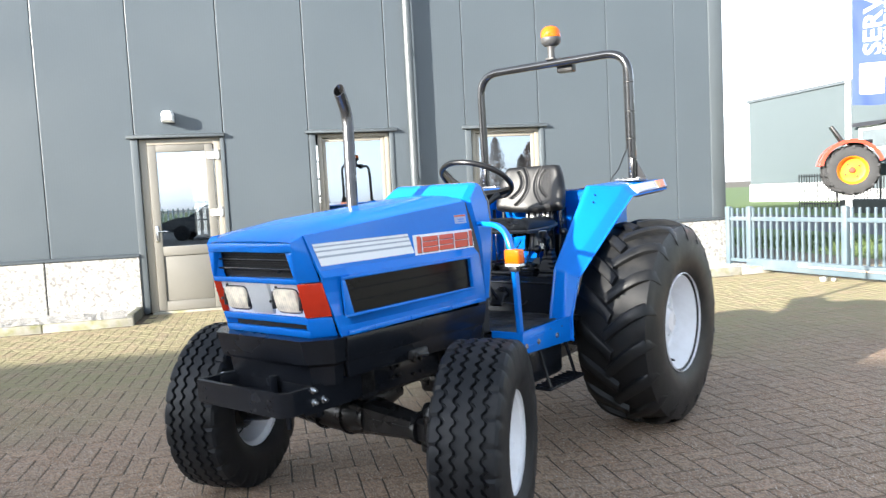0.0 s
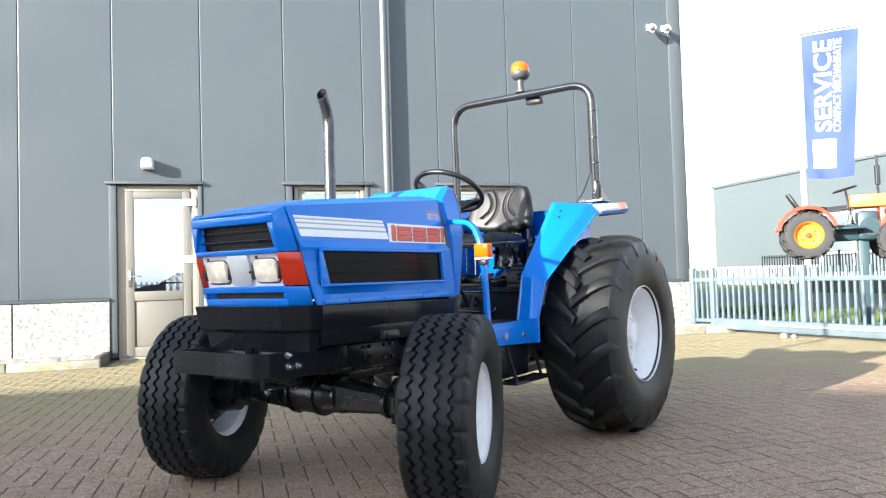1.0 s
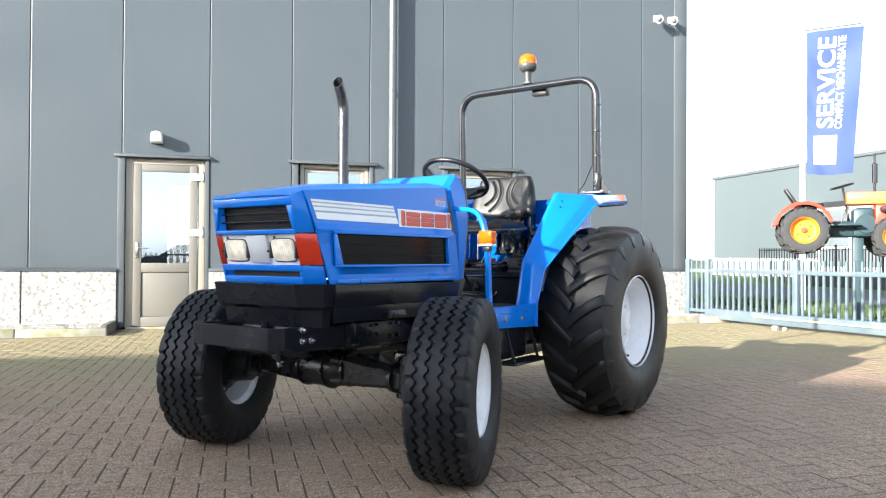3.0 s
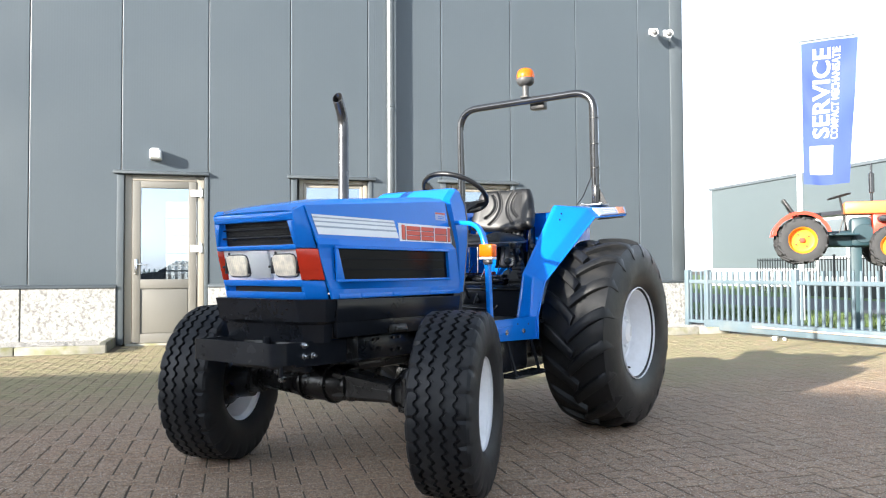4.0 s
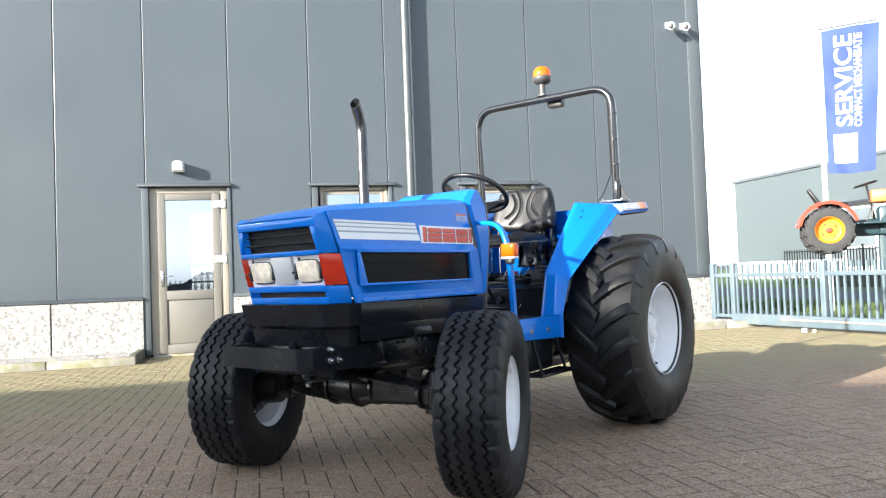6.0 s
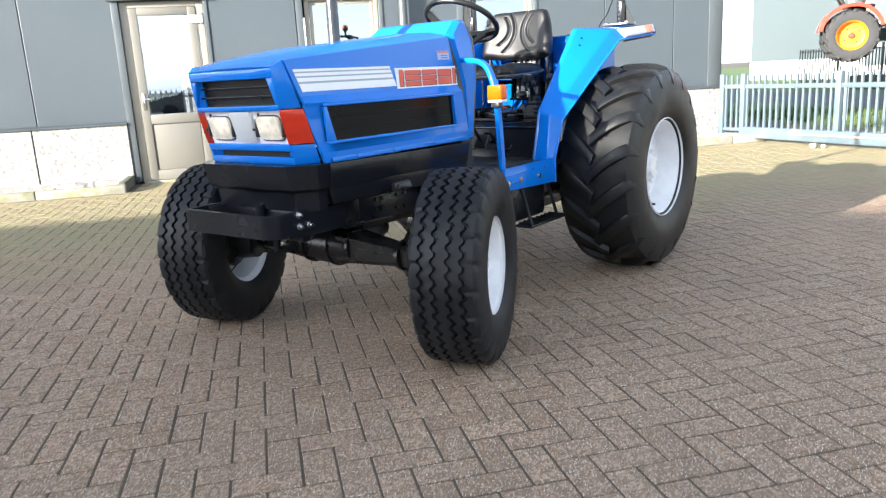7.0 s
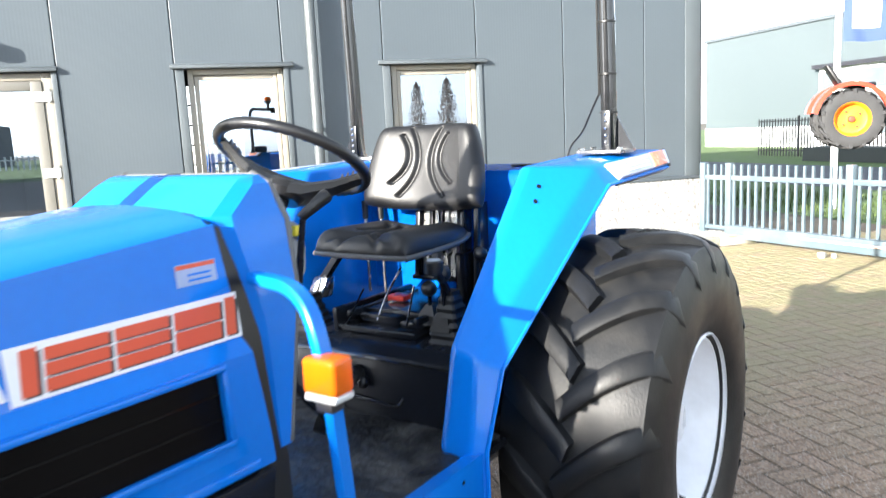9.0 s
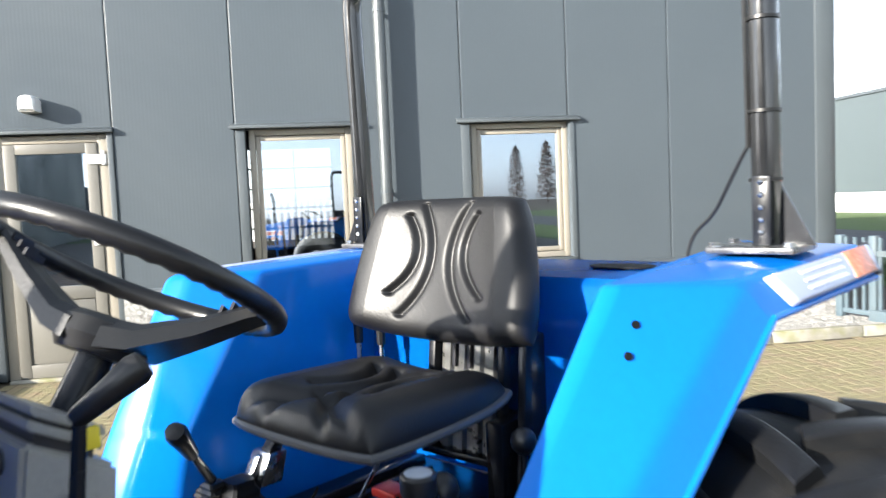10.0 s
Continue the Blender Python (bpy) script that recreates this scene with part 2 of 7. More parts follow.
def lathe(bm, profile, steps=48, axis="x", m=None):
    """Turns a profile of (along, radius) about an axis."""
    rings = []
    for i in range(steps):
        a = 2 * math.pi * i / steps
        c, s = math.cos(a), math.sin(a)
        rings.append([(p, r * c, r * s) if axis == "x" else (r * c, p, r * s) if axis == "y" else (r * c, r * s, p) for p, r in profile])
    if m is not None:
        rings = [[m @ Vector(p) for p in r] for r in rings]
    vs = [[bm.verts.new(p) for p in r] for r in rings]
    for i in range(steps):
        a, b = vs[i], vs[(i + 1) % steps]
        for j in range(len(profile) - 1):
            bm.faces.new((a[j], a[j + 1], b[j + 1], b[j]))
    bmesh.ops.remove_doubles(bm, verts=[v for r in vs for v in (r[0], r[-1])], dist=1e-5)
    return bm


def ball(bm, c, rx, ry=None, rz=None, n=16):
    m = Matrix.Translation(c) @ Matrix.Diagonal((rx, ry or rx, rz or rx, 1))
    bmesh.ops.create_uvsphere(bm, u_segments=n, v_segments=n // 2, radius=1, matrix=m)
    return bm


def B():
    return bmesh.new()


def thing(name, label, category, m=None, group="", kind=""):
    ob = new(name)
    ob.empty_display_size = 0.1
    if m is not None:
        ob.matrix_world = m
    return tagged(ob, label, category, group, kind)

# ---- ground ----
bm = B()
R = 400.0
v = [bm.verts.new(p) for p in ((-R, -R, -0.0025), (R, -R, -0.0025), (R, R, -0.0025), (-R, R, -0.0025))]
bm.faces.new(v)
tagged(part("ground", bm, mat("joint_sand_and_soil", (0.075, 0.060, 0.042), 0.95, var=0.3, scale=3, fine=80, bump=0.003)), "dark sandy soil and joint sand under the paving", "ground", kind="structure")

# ---- the hall ----
WY = 10.42          # face of the cladding
P0, PW = -1.163, 1.0814  # first joint, width of a panel
HALL = thing("wall_hall", "tall slate-grey ribbed steel cladding of an industrial hall", "wall", kind="structure")
bm = B()
JAMBS = [(-0.075, 0.95, 0.0, 2.24), (2.14, 3.165, 0.84, 2.24), (4.285, 5.335, 0.84, 2.24)]
xs = [-16.0] + [e for j in JAMBS for e in j[:2]] + [8.26]
for a, b in zip(xs[::2], xs[1::2]):
    box(bm, a, b, WY + 0.06, WY + 0.2, 0, 6.2)
for a, b, z0, z1 in JAMBS:
    box(bm, a, b, WY + 0.06, WY + 0.2, z1, 6.2)
    if z0:
        box(bm, a, b, WY + 0.06, WY + 0.2, 0, z0)
part("backing_wall", bm, TRIM, HALL)
bm = B()
box(bm, 8.08, 8.26, WY + 0.2, WY + 11.8, 0, 6.2)
box(bm, -16, -15.8, WY + 0.2, WY + 11.8, 0, 6.2)
part("side_wall", bm, TRIM, HALL)
bm = B()
box(bm, -16.2, 8.4, WY - 0.1, WY + 11.9, 6.2, 6.35)
tagged(part("roof", bm, TRIM), "flat grey roof slab of the hall", "roof", kind="structure")


def panel(x0, x1, z0, z1):
    bm = B()
    box(bm, x0 + 0.003, x1 - 0.003, WY, WY + 0.06, z0, z1)
    es = [e for e in bm.edges if abs(e.verts[0].co.z - e.verts[1].co.z) > 0.01 and e.verts[0].co.y < WY + 0.01]
    bmesh.ops.bevel(bm, geom=es, offset=0.009, segments=2, affect="EDGES", profile=0.5)
    return part("panel", bm, PANEL, HALL, angle=12, wn=False)


for k in range(-14, 9):
    a = P0 + k * PW
    b = min(a + PW, 8.09)
    if a > 8:
        continue
    low = 2.25 if k == 1 else 0.79
    if k in (3, 5):
        panel(a, b, 0.79, 0.845)
        low = 2.25
    panel(a, b, low, 6.15)


def trim(name, bm, label="", material=None):
    return part(name, bm, material or TRIM, HALL, label)


bm = B()
box(bm, 8.06, 8.275, WY - 0.022, WY + 0.0, 0.79, 6.18, 0.004)
box(bm, 8.26, 8.285, WY - 0.022, WY + 0.25, 0.79, 6.18, 0.004)
trim("corner_flashing", bm)
for a, b, z0, z1 in JAMBS:
    bm = B()
    e = b + (0.10 if z0 else 0.06)
    hexa(bm, [(a - 0.10, WY - 0.055, z1 + 0.0), (e, WY - 0.055, z1 + 0.0), (e, WY, z1 + 0.0), (a - 0.10, WY, z1 + 0.0),
              (a - 0.10, WY - 0.055, z1 + 0.028), (e, WY - 0.055, z1 + 0.028), (e, WY, z1 + 0.05), (a - 0.10, WY, z1 + 0.05)], 0.003)
    trim("head_flashing", bm)
    for x, x1 in ((a - 0.055, a + 0.03), (b, b + 0.05)):
        bm = B()
        box(bm, x, x1, WY - 0.014, WY + 0.19, max(z0 - 0.05, 0.03), z1 - 0.001, 0.004)
        trim("jamb_flashing", bm)
for a, b in ((-16, -0.13), (1.0, 8.32)):
    bm = B()
    hexa(bm, [(a, WY - 0.045, 0.752), (b, WY - 0.045, 0.752), (b, WY - 0.002, 0.752), (a, WY - 0.002, 0.752),
              (a, WY - 0.045, 0.775), (b, WY - 0.045, 0.775), (b, WY - 0.002, 0.80), (a, WY - 0.002, 0.80)], 0.003)
    trim("drip_flashing", bm)

PL = thing("plinth", "white pebble-dashed concrete plinth panels under the cladding", "plinth", kind="structure")
for a, b in [(-16.0, -12.3), (-12.3, -8.6), (-8.6, -4.9), (-4.9, -1.24), (-1.23, -0.13), (1.0, 4.6), (4.61, 8.28)]:
    bm = B()
    box(bm, a + 0.004, b - 0.004, WY - 0.03, WY + 0.055, 0.0, 0.75, 0.006)
    part("plinth_panel", bm, PLINTH, PL, angle=12, wn=False)
bm = B()
box(bm, 8.20, 8.28, WY + 0.06, WY + 8, 0.0, 0.78)
part("plinth_panel", bm, PLINTH, PL, angle=12, wn=False)

# kerb stones and gravel strip along the foot of the wall
KB = thing("kerb", "low mossy concrete kerb stones along the gravel strip", "kerb", kind="structure")
random.seed(4)
for x0, x1 in ((-9.0, -0.12), (1.12, 8.5)):
    x = x1 if x0 < -1 else x0
    while (x > x0 if x0 < -1 else x < x1):
        w = 0.98
        a = x - w if x0 < -1 else x
        bm = B()
        box(bm, a + 0.005, min(a + w - 0.005, x1), 9.60 + random.uniform(-0.01, 0.01), 9.69, -0.05, 0.10 + random.uniform(-0.008, 0.008), 0.014, 2)
        part("kerb_stone", bm, KERB, KB, wn=False)
        x += -w if x0 < -1 else w
# darker stones close the kerb on both sides of the door
for a in (-0.13, 1.12):
    bm = B()
    box(bm, a - 0.08, a, 9.695, WY - 0.035, -0.05, 0.12, 0.012)
    part("kerb_stone", bm, mat("dark_kerb", (0.10, 0.10, 0.085), 0.9, var=0.3, scale=6, bump=0.003, dirt=((0.10, 0.11, 0.04), 0.6, 7)), KB)
bm = B()
for a, b in ((-9, -0.22), (1.13, 8.5)):
    nx = int((b - a) / 0.035)
    pts = [[bm.verts.new((a + (b - a) * i / nx, 9.69 + 0.72 * j / 20, 0.075 + random.uniform(0, 0.022))) for j in range(21)] for i in range(nx + 1)]
    for i in range(nx):
        for j in range(20):
            bm.faces.new((pts[i][j], pts[i + 1][j], pts[i + 1][j + 1], pts[i][j + 1]))
tagged(part("gravel_strip", bm, GRAVEL, angle=10), "strip of pale grey gravel between kerb and plinth", "gravel", kind="structure")


# ---- windows and the door ----
def window(num, a, b, z0, z1):
    w = thing(f"window_{num}", "cream-painted window with reflecting double glazing", "window", kind="structure")
    y0, y1 = WY + 0.055, WY + 0.13
    bm = B()
    f = 0.055
    for x0, x1, q0, q1 in ((a, a + f, z0, z1), (b - f, b, z0, z1), (a + f, b - f, z1 - f, z1), (a + f, b - f, z0, z0 + f)):
        box(bm, x0, x1, y0, y1, q0, q1, 0.004)
    part("window_frame", bm, CREAM, w)
    bm = B()
    g, f2 = f + 0.006, 0.045
    for x0, x1, q0, q1 in ((a + g, a + g + f2, z0 + g, z1 - g), (b - g - f2, b - g, z0 + g, z1 - g), (a + g + f2, b - g - f2, z1 - g - f2, z1 - g), (a + g + f2, b - g - f2, z0 + g, z0 + g + f2)):
        box(bm, x0, x1, y0 + 0.02, y1 - 0.005, q0, q1, 0.006)
    part("sash", bm, CREAM, w)
    bm = B()
    e = g + f2 - 0.008
    box(bm, a + e, b - e, y0 + 0.045, y0 + 0.052, z0 + e, z1 - e)
    p = part("pane", bm, GLASS, w)
    p.visible_shadow = False
    if num == 1:  # this pane leans a little
        c = Vector((0, y0 + 0.048, (z0 + z1) / 2))
        p.matrix_local = Matrix.Translation(c) @ Matrix.Rotation(radians(-0.45), 4, "X") @ Matrix.Rotation(radians(-0.45), 4, "Z") @ Matrix.Translation(-c)
    bm = B()
    box(bm, a - 0.03, b + 0.03, WY - 0.04, WY + 0.06, z0 - 0.03, z0 - 0.005, 0.004)
    part("window_sill", bm, TRIM, w)
    return w


window(1, 2.20, 3.16, 0.875, 2.235)
window(2, 4.34, 5.33, 0.875, 2.235)

DOOR = thing("door_1", "closed greige door with a large upper pane and white hinges", "door", kind="structure")
bm = B()
y0 = WY + 0.035
for x0, x1, q0, q1 in ((-0.040, 0.05, 0.02, 2.23), (0.855, 0.945, 0.02, 2.23), (0.05, 0.855, 2.16, 2.23)):
    box(bm, x0, x1, y0, y0 + 0.09, q0, q1, 0.004)
part("door_frame", bm, CREAM, DOOR)
bm = B()
for x0, x1, q0, q1 in ((0.055, 0.155, 0.03, 2.155), (0.75, 0.85, 0.03, 2.155), (0.155, 0.75, 2.065, 2.155), (0.155, 0.75, 0.74, 0.86), (0.155, 0.75, 0.03, 0.15)):
    box(bm, x0, x1, y0 - 0.012, y0 + 0.055, q0, q1, 0.005)
leaf = part("door_leaf", bm, DOORLEAF, DOOR)
bm = B()
box(bm, 0.155, 0.75, y0 + 0.01, y0 + 0.05, 0.15, 0.74)
box(bm, 0.165, 0.74, y0 + 0.002, y0 + 0.012, 0.16, 0.73, 0.004)
part("lower_panel", bm, DOORLEAF, leaf)
bm = B()
box(bm, 0.15, 0.755, y0 + 0.02, y0 + 0.027, 0.855, 2.07)
p = part("pane", bm, GLASS, leaf)
p.visible_shadow = False
bm = B()
box(bm, 0.085, 0.12, y0 - 0.022, y0 - 0.012, 0.92, 1.13, 0.004)
tube(bm, bend([(0.103, y0 - 0.015, 1.06), (0.103, y0 - 0.06, 1.06), (0.23, y0 - 0.06, 1.055)], 0.02), 0.009, 10)
part("door_handle", bm, CHROME, leaf, "white and chrome lever handle")
for z in (1.22, 1.96):
    bm = B()
    box(bm, 0.775, 0.93, y0 - 0.03, y0 - 0.0125, z, z + 0.09, 0.006)
    tube(bm, [(0.905, y0 - 0.022, z - 0.01), (0.905, y0 - 0.022, z + 0.12)], 0.014, 10)
    part("hinge", bm, WHITE, leaf, "white hinge")
bm = B()
box(bm, -0.02, 0.95, WY - 0.03, y0 + 0.09, -0.02, 0.025, 0.005)
part("threshold", bm, KERB, DOOR)

# dim hall behind the panes, with a glazed sectional door in its back wall
HB = WY + 11.6
GX, GZ = [-0.52 + 0.9175 * k for k in range(5)], [0.50 + 0.49 * k for k in range(6)]
bm = B()
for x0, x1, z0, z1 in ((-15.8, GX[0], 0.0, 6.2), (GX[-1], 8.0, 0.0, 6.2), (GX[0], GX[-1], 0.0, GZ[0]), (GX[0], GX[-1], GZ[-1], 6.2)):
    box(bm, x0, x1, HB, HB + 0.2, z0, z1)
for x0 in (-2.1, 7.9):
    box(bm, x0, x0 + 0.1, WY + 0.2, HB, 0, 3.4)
tagged(part("wall_room", bm, ROOM), "plain inner walls behind the windows, coloured dark to look dim", "wall", kind="structure")
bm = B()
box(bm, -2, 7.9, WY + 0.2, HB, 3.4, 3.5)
tagged(part("ceiling", bm, ROOM), "plain ceiling of the inner hall, coloured dark to look dim", "ceiling", kind="structure")
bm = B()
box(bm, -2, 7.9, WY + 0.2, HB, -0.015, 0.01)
tagged(part("floor", bm, ROOM), "plain floor of the inner hall, coloured dark to look dim", "floor", kind="structure")
SD = thing("door_2", "glazed sectional door in the back wall of the hall", "door", kind="structure")
for x in GX:
    bm = B()
    box(bm, x - 0.022, x + 0.022, HB + 0.02, HB + 0.07, GZ[0], GZ[-1], 0.004)
    part("mullion", bm, TRIM, SD)
for z in GZ:
    bm = B()
    box(bm, GX[0], GX[-1], HB + 0.025, HB + 0.065, z - 0.022, z + 0.022)
    part("crossbar", bm, TRIM, SD)

# downpipe
DP = thing("downpipe", "grey round rain pipe with brackets on the cladding", "pipe")
bm = B()
tube(bm, [(3.468, WY - 0.11, 0.12), (3.468, WY - 0.11, 6.15)], 0.054, 20)
part("pipe", bm, mat("pipe_grey", (0.095, 0.105, 0.11), 0.35, 0.3, var=0.08, scale=3), DP)
for z in (1.6, 3.3, 5.0):
    bm = B()
    tube(bm, [(3.468, WY - 0.11, z - 0.018), (3.468, WY - 0.11, z + 0.018)], 0.060, 20)
    box(bm, 3.44, 3.47, WY - 0.07, WY, z - 0.015, z + 0.015)
    part("bracket", bm, TRIM, DP)

# wall light over the door
WL = thing("wall_light", "small white rounded wall light above the door", "wall light")
bm = B()
prof = [(WY - 0.165, 0.0), (WY - 0.165, 0.052), (WY - 0.155, 0.066), (WY - 0.03, 0.07), (WY - 0.001, 0.07)]
ring = []
for y, k in ((WY - 0.17, 0.75), (WY - 0.15, 0.97), (WY - 0.02, 1.0), (WY - 0.001, 1.0)):
    ring.append([(0.345 + 0.072 * k * sx, y, 2.50 + 0.07 * k * sz) for sx, sz in ((-1, -1), (1, -1), (1, 0.45), (0.75, 0.88), (0.3, 1), (-0.3, 1), (-0.75, 0.88), (-1, 0.45))])
loft(bm, ring)
part("housing", bm, mat("off_white_plastic", (0.72, 0.73, 0.73), 0.4, var=0.04), WL)
bm = B()
box(bm, 0.285, 0.405, WY - 0.15, WY - 0.02, 2.424, 2.4295)
part("diffuser", bm, GREYPLASTIC, WL)

# two round lamps high up by the corner
for x in (7.72, 7.98):
    SL = thing("security_lamp", "white round security lamp high on the cladding", "lamp", group="security lamps")
    bm = B()
    box(bm, x - 0.03, x + 0.03, WY - 0.03, WY, 4.70, 4.80, 0.008)
    tube(bm, bend([(x, WY - 0.03, 4.75), (x, WY - 0.09, 4.75), (x - 0.02, WY - 0.12, 4.71)], 0.03), 0.018, 10)
    part("bracket", bm, WHITE, SL)
    d = Vector((-0.35, -0.85, -0.35)).normalized()
    c = Vector((x - 0.02, WY - 0.13, 4.71))
    bm = B()
    tube(bm, [c - d * 0.05, c, c + d * 0.05, c + d * 0.09], [0.028, 0.048, 0.060, 0.064], 18)
    part("shade", bm, WHITE, SL)
    bm = B()
    ball(bm, c + d * 0.085, 0.042, n=14)
    part("bulb", bm, mat("dark_lamp_glass", (0.12, 0.12, 0.12), 0.15), SL)

# ---- the blue tractor: x to its left, y to its rear, z up; the front axle stands at y = -0.1 ----
T = thing("tractor", "bright blue compact tractor with black skirts and white rims", "tractor", pose(1.8016, 3.6305, 0, 0, 0, -51))


def crease(y):
    return 1.226 + (y + 0.46) * 0.089


def side_x(z, y):
    """Half width of the bonnet at a height."""
    pts = ((0.80, 0.342), (0.90, 0.343), (1.066, 0.330), (1.092, 0.306), (crease(y), 0.280))
    for (z0, x0), (z1, x1) in zip(pts, pts[1:]):
        if z <= z1 + 1e-6:
            nose_in = 0.030 * max(0.0, min(1.0, (-0.30 - y) / 0.09)) * max(0.0, min(1.0, (1.092 - z) / 0.05))
            return x0 + (x1 - x0) * (z - z0) / (z1 - z0) - nose_in
    return 0.28


def front_y(z):
    return -0.438 - 0.056 * min(1, (z - 0.845) / 0.215) - 0.020 * max(0, (z - 1.06) / 0.16)


def seam_y(z):
    return -0.355 - (z - 0.845) * 0.31


def rear_y(z):
    return 0.580 - (z - 0.83) * 0.105


# nose


def bar(x0, x1, z0, z1, d=0.03, bev=0.005):
    bm = B()
    return hexa(bm, [(x0, front_y(z0), z0), (x1, front_y(z0), z0), (x1, front_y(z0) + d, z0), (x0, front_y(z0) + d, z0),
                     (x0, front_y(z1), z1), (x1, front_y(z1), z1), (x1, front_y(z1) + d, z1), (x0, front_y(z1) + d, z1)], bev)


nose = part("nose", bar(-0.252, 0.252, 1.164, 1.202, 0.06, 0.008), BLUE, T, "bright blue front mask")
part("nose_bar", bar(-0.252, 0.252, 1.045, 1.066, 0.06), BLUE, nose)
part("nose_bar", bar(-0.252, 0.252, 0.890, 0.918), BLUE, nose)
part("nose_bar", bar(-0.252, 0.252, 0.838, 0.868), BLUE, nose)
for s in (1, -1):
    bm = B()
    hexa(bm, [(s * 0.252, front_y(1.0655), 1.0655), (s * 0.240, front_y(1.0655), 1.0655), (s * 0.239, -0.462, 1.0655), (s * 0.252, -0.462, 1.0655),
              (s * 0.252, front_y(1.1645), 1.1645), (s * 0.214, front_y(1.1645), 1.1645), (s * 0.2135, -0.478, 1.1645), (s * 0.252, -0.478, 1.1645)], 0.004)
    part("nose_post", bm, BLUE, nose)
    a, b = sorted((s * 0.236, s * 0.252))
    part("nose_post", bar(a, b, 0.8675, 0.8905), BLUE, nose)
    for z0, z1 in ((0.838, 0.916), (1.050, 1.226)):
        pts = []
        for z in (z0, z1):
            y = front_y(z)
            low = 0.024 if z > 1.2 else 0.0
            pts += [(s * 0.251, y + 0.001, z - low), (s * (side_x(z, -0.4) - 0.004), seam_y(z), z), (s * (side_x(z, -0.4) - 0.05), seam_y(z), z), (s * 0.21, y + 0.03, z - low * 0.7)]
        bm = B()
        hexa(bm, pts, 0.006)
        part("nose_corner", bm, BLUE, nose)

# front openings
bm = B()
for i in range(9):
    z = 1.082 + i * 0.010
    box(bm, -0.225, 0.225, front_y(z) + 0.030, front_y(z) + 0.034, z, z + 0.004)
box(bm, -0.248, 0.248, -0.452, -0.447, 1.06, 1.18)
box(bm, -0.24, 0.24, -0.415, -0.41, 0.86, 0.9)
part("grille_mesh", bm, MESHK, nose, "black wire mesh")
bm = B()
for z in (1.10, 1.135):
    tube(bm, [(-0.225, -0.478, z), (0.225, -0.478, z)], 0.004, 8)
for x in (-0.14, 0.15):
    ball(bm, (x, -0.484, 1.092), 0.006, n=8)
part("grille_bar", bm, BLACK, nose)
bm = B()
hexa(bm, [(-0.252, front_y(0.918) + 0.022, 0.916), (0.252, front_y(0.918) + 0.022, 0.916), (0.252, -0.41, 0.916), (-0.252, -0.41, 0.916),
          (-0.252, front_y(1.05) + 0.022, 1.05), (0.252, front_y(1.05) + 0.022, 1.05), (0.252, -0.41, 1.05), (-0.252, -0.41, 1.05)])
part("lamp_panel", bm, WHITE, nose, "white lamp surround")
bm = B()
hexa(bm, [(-0.062, front_y(0.925) + 0.008, 0.924), (0.062, front_y(0.925) + 0.008, 0.924), (0.062, -0.42, 0.924), (-0.062, -0.42, 0.924),
          (-0.066, front_y(1.04) + 0.008, 1.044), (0.066, front_y(1.04) + 0.008, 1.044), (0.066, -0.42, 1.044), (-0.066, -0.42, 1.044)], 0.006)
part("badge_plate", bm, SILVER, nose, "plain silver plate")
for x in (-0.148, 0.152):
    bm = B()
    rings = []
    for d, k in ((0.016, 0.98), (0.002, 1.0), (-0.004, 0.94), (-0.008, 0.6)):
        ring = []
        for i in range(24):
            a = 2 * math.pi * i / 24
            c, q = math.cos(a), math.sin(a)
            px, pz = 0.067 * k * abs(c) ** 0.35 * (1 if c > 0 else -1), 0.047 * k * abs(q) ** 0.35 * (1 if q > 0 else -1)
            z = 0.979 + pz
            ring.append((x + px, front_y(z) + 0.012 + d, z))
        rings.append(ring)
    loft(bm, rings)
    gk = B()
    loft(gk, [[(x + (px - x) * 1.05, py + 0.004, 0.979 + (pz - 0.979) * 1.08) for px, py, pz in rings[1]], [(x + (px - x) * 1.05, py + 0.02, 0.979 + (pz - 0.979) * 1.08) for px, py, pz in rings[1]]])
    part("lamp_gasket", gk, DECALK, nose)
    lamp = part("headlamp", bm, CLEAR, nose, "warm rectangular headlamp glass")
    for sx in (-1, 1):
        bm = B()
        box(bm, x + sx * 0.076 - 0.005, x + sx * 0.076 + 0.005, front_y(0.98) + 0.008, front_y(0.98) + 0.03, 0.945, 1.015, 0.003)
        part("lamp_clip", bm, DECALK, nose)
    bm = B()
    ball(bm, (x - 0.082, front_y(0.99) + 0.006, 0.975), 0.006, n=8)
    part("adjuster_screw", bm, DECALK, nose)
    bm = B()
    ball(bm, (x - 0.035, front_y(1.03) + 0.008, 1.033), 0.006, n=8)
    part("adjuster_screw", bm, DECALK, nose)
for s in (1, -1):
    pts = []
    for z in (0.918, 1.048):
        y = front_y(z)
        pts += [(s * 0.250, y - 0.002, z), (s * (side_x(z, -0.4) + 0.001), seam_y(z) - 0.004, z), (s * 0.28, -0.37, z), (s * 0.23, y + 0.03, z)]
    bm = B()
    hexa(bm, pts, 0.004)
    for zz in (0.958, 1.003):
        q = []
        for z in (zz, zz + 0.006):
            y = front_y(z)
            q += [(s * 0.2495, y - 0.004, z), (s * (side_x(z, -0.4) + 0.003), seam_y(z) - 0.006, z), (s * 0.28, -0.39, z), (s * 0.24, y + 0.02, z)]
        hexa(bm, q)
    part("marker_lamp", bm, RED, nose, "wrap-round red ribbed marker lamp")

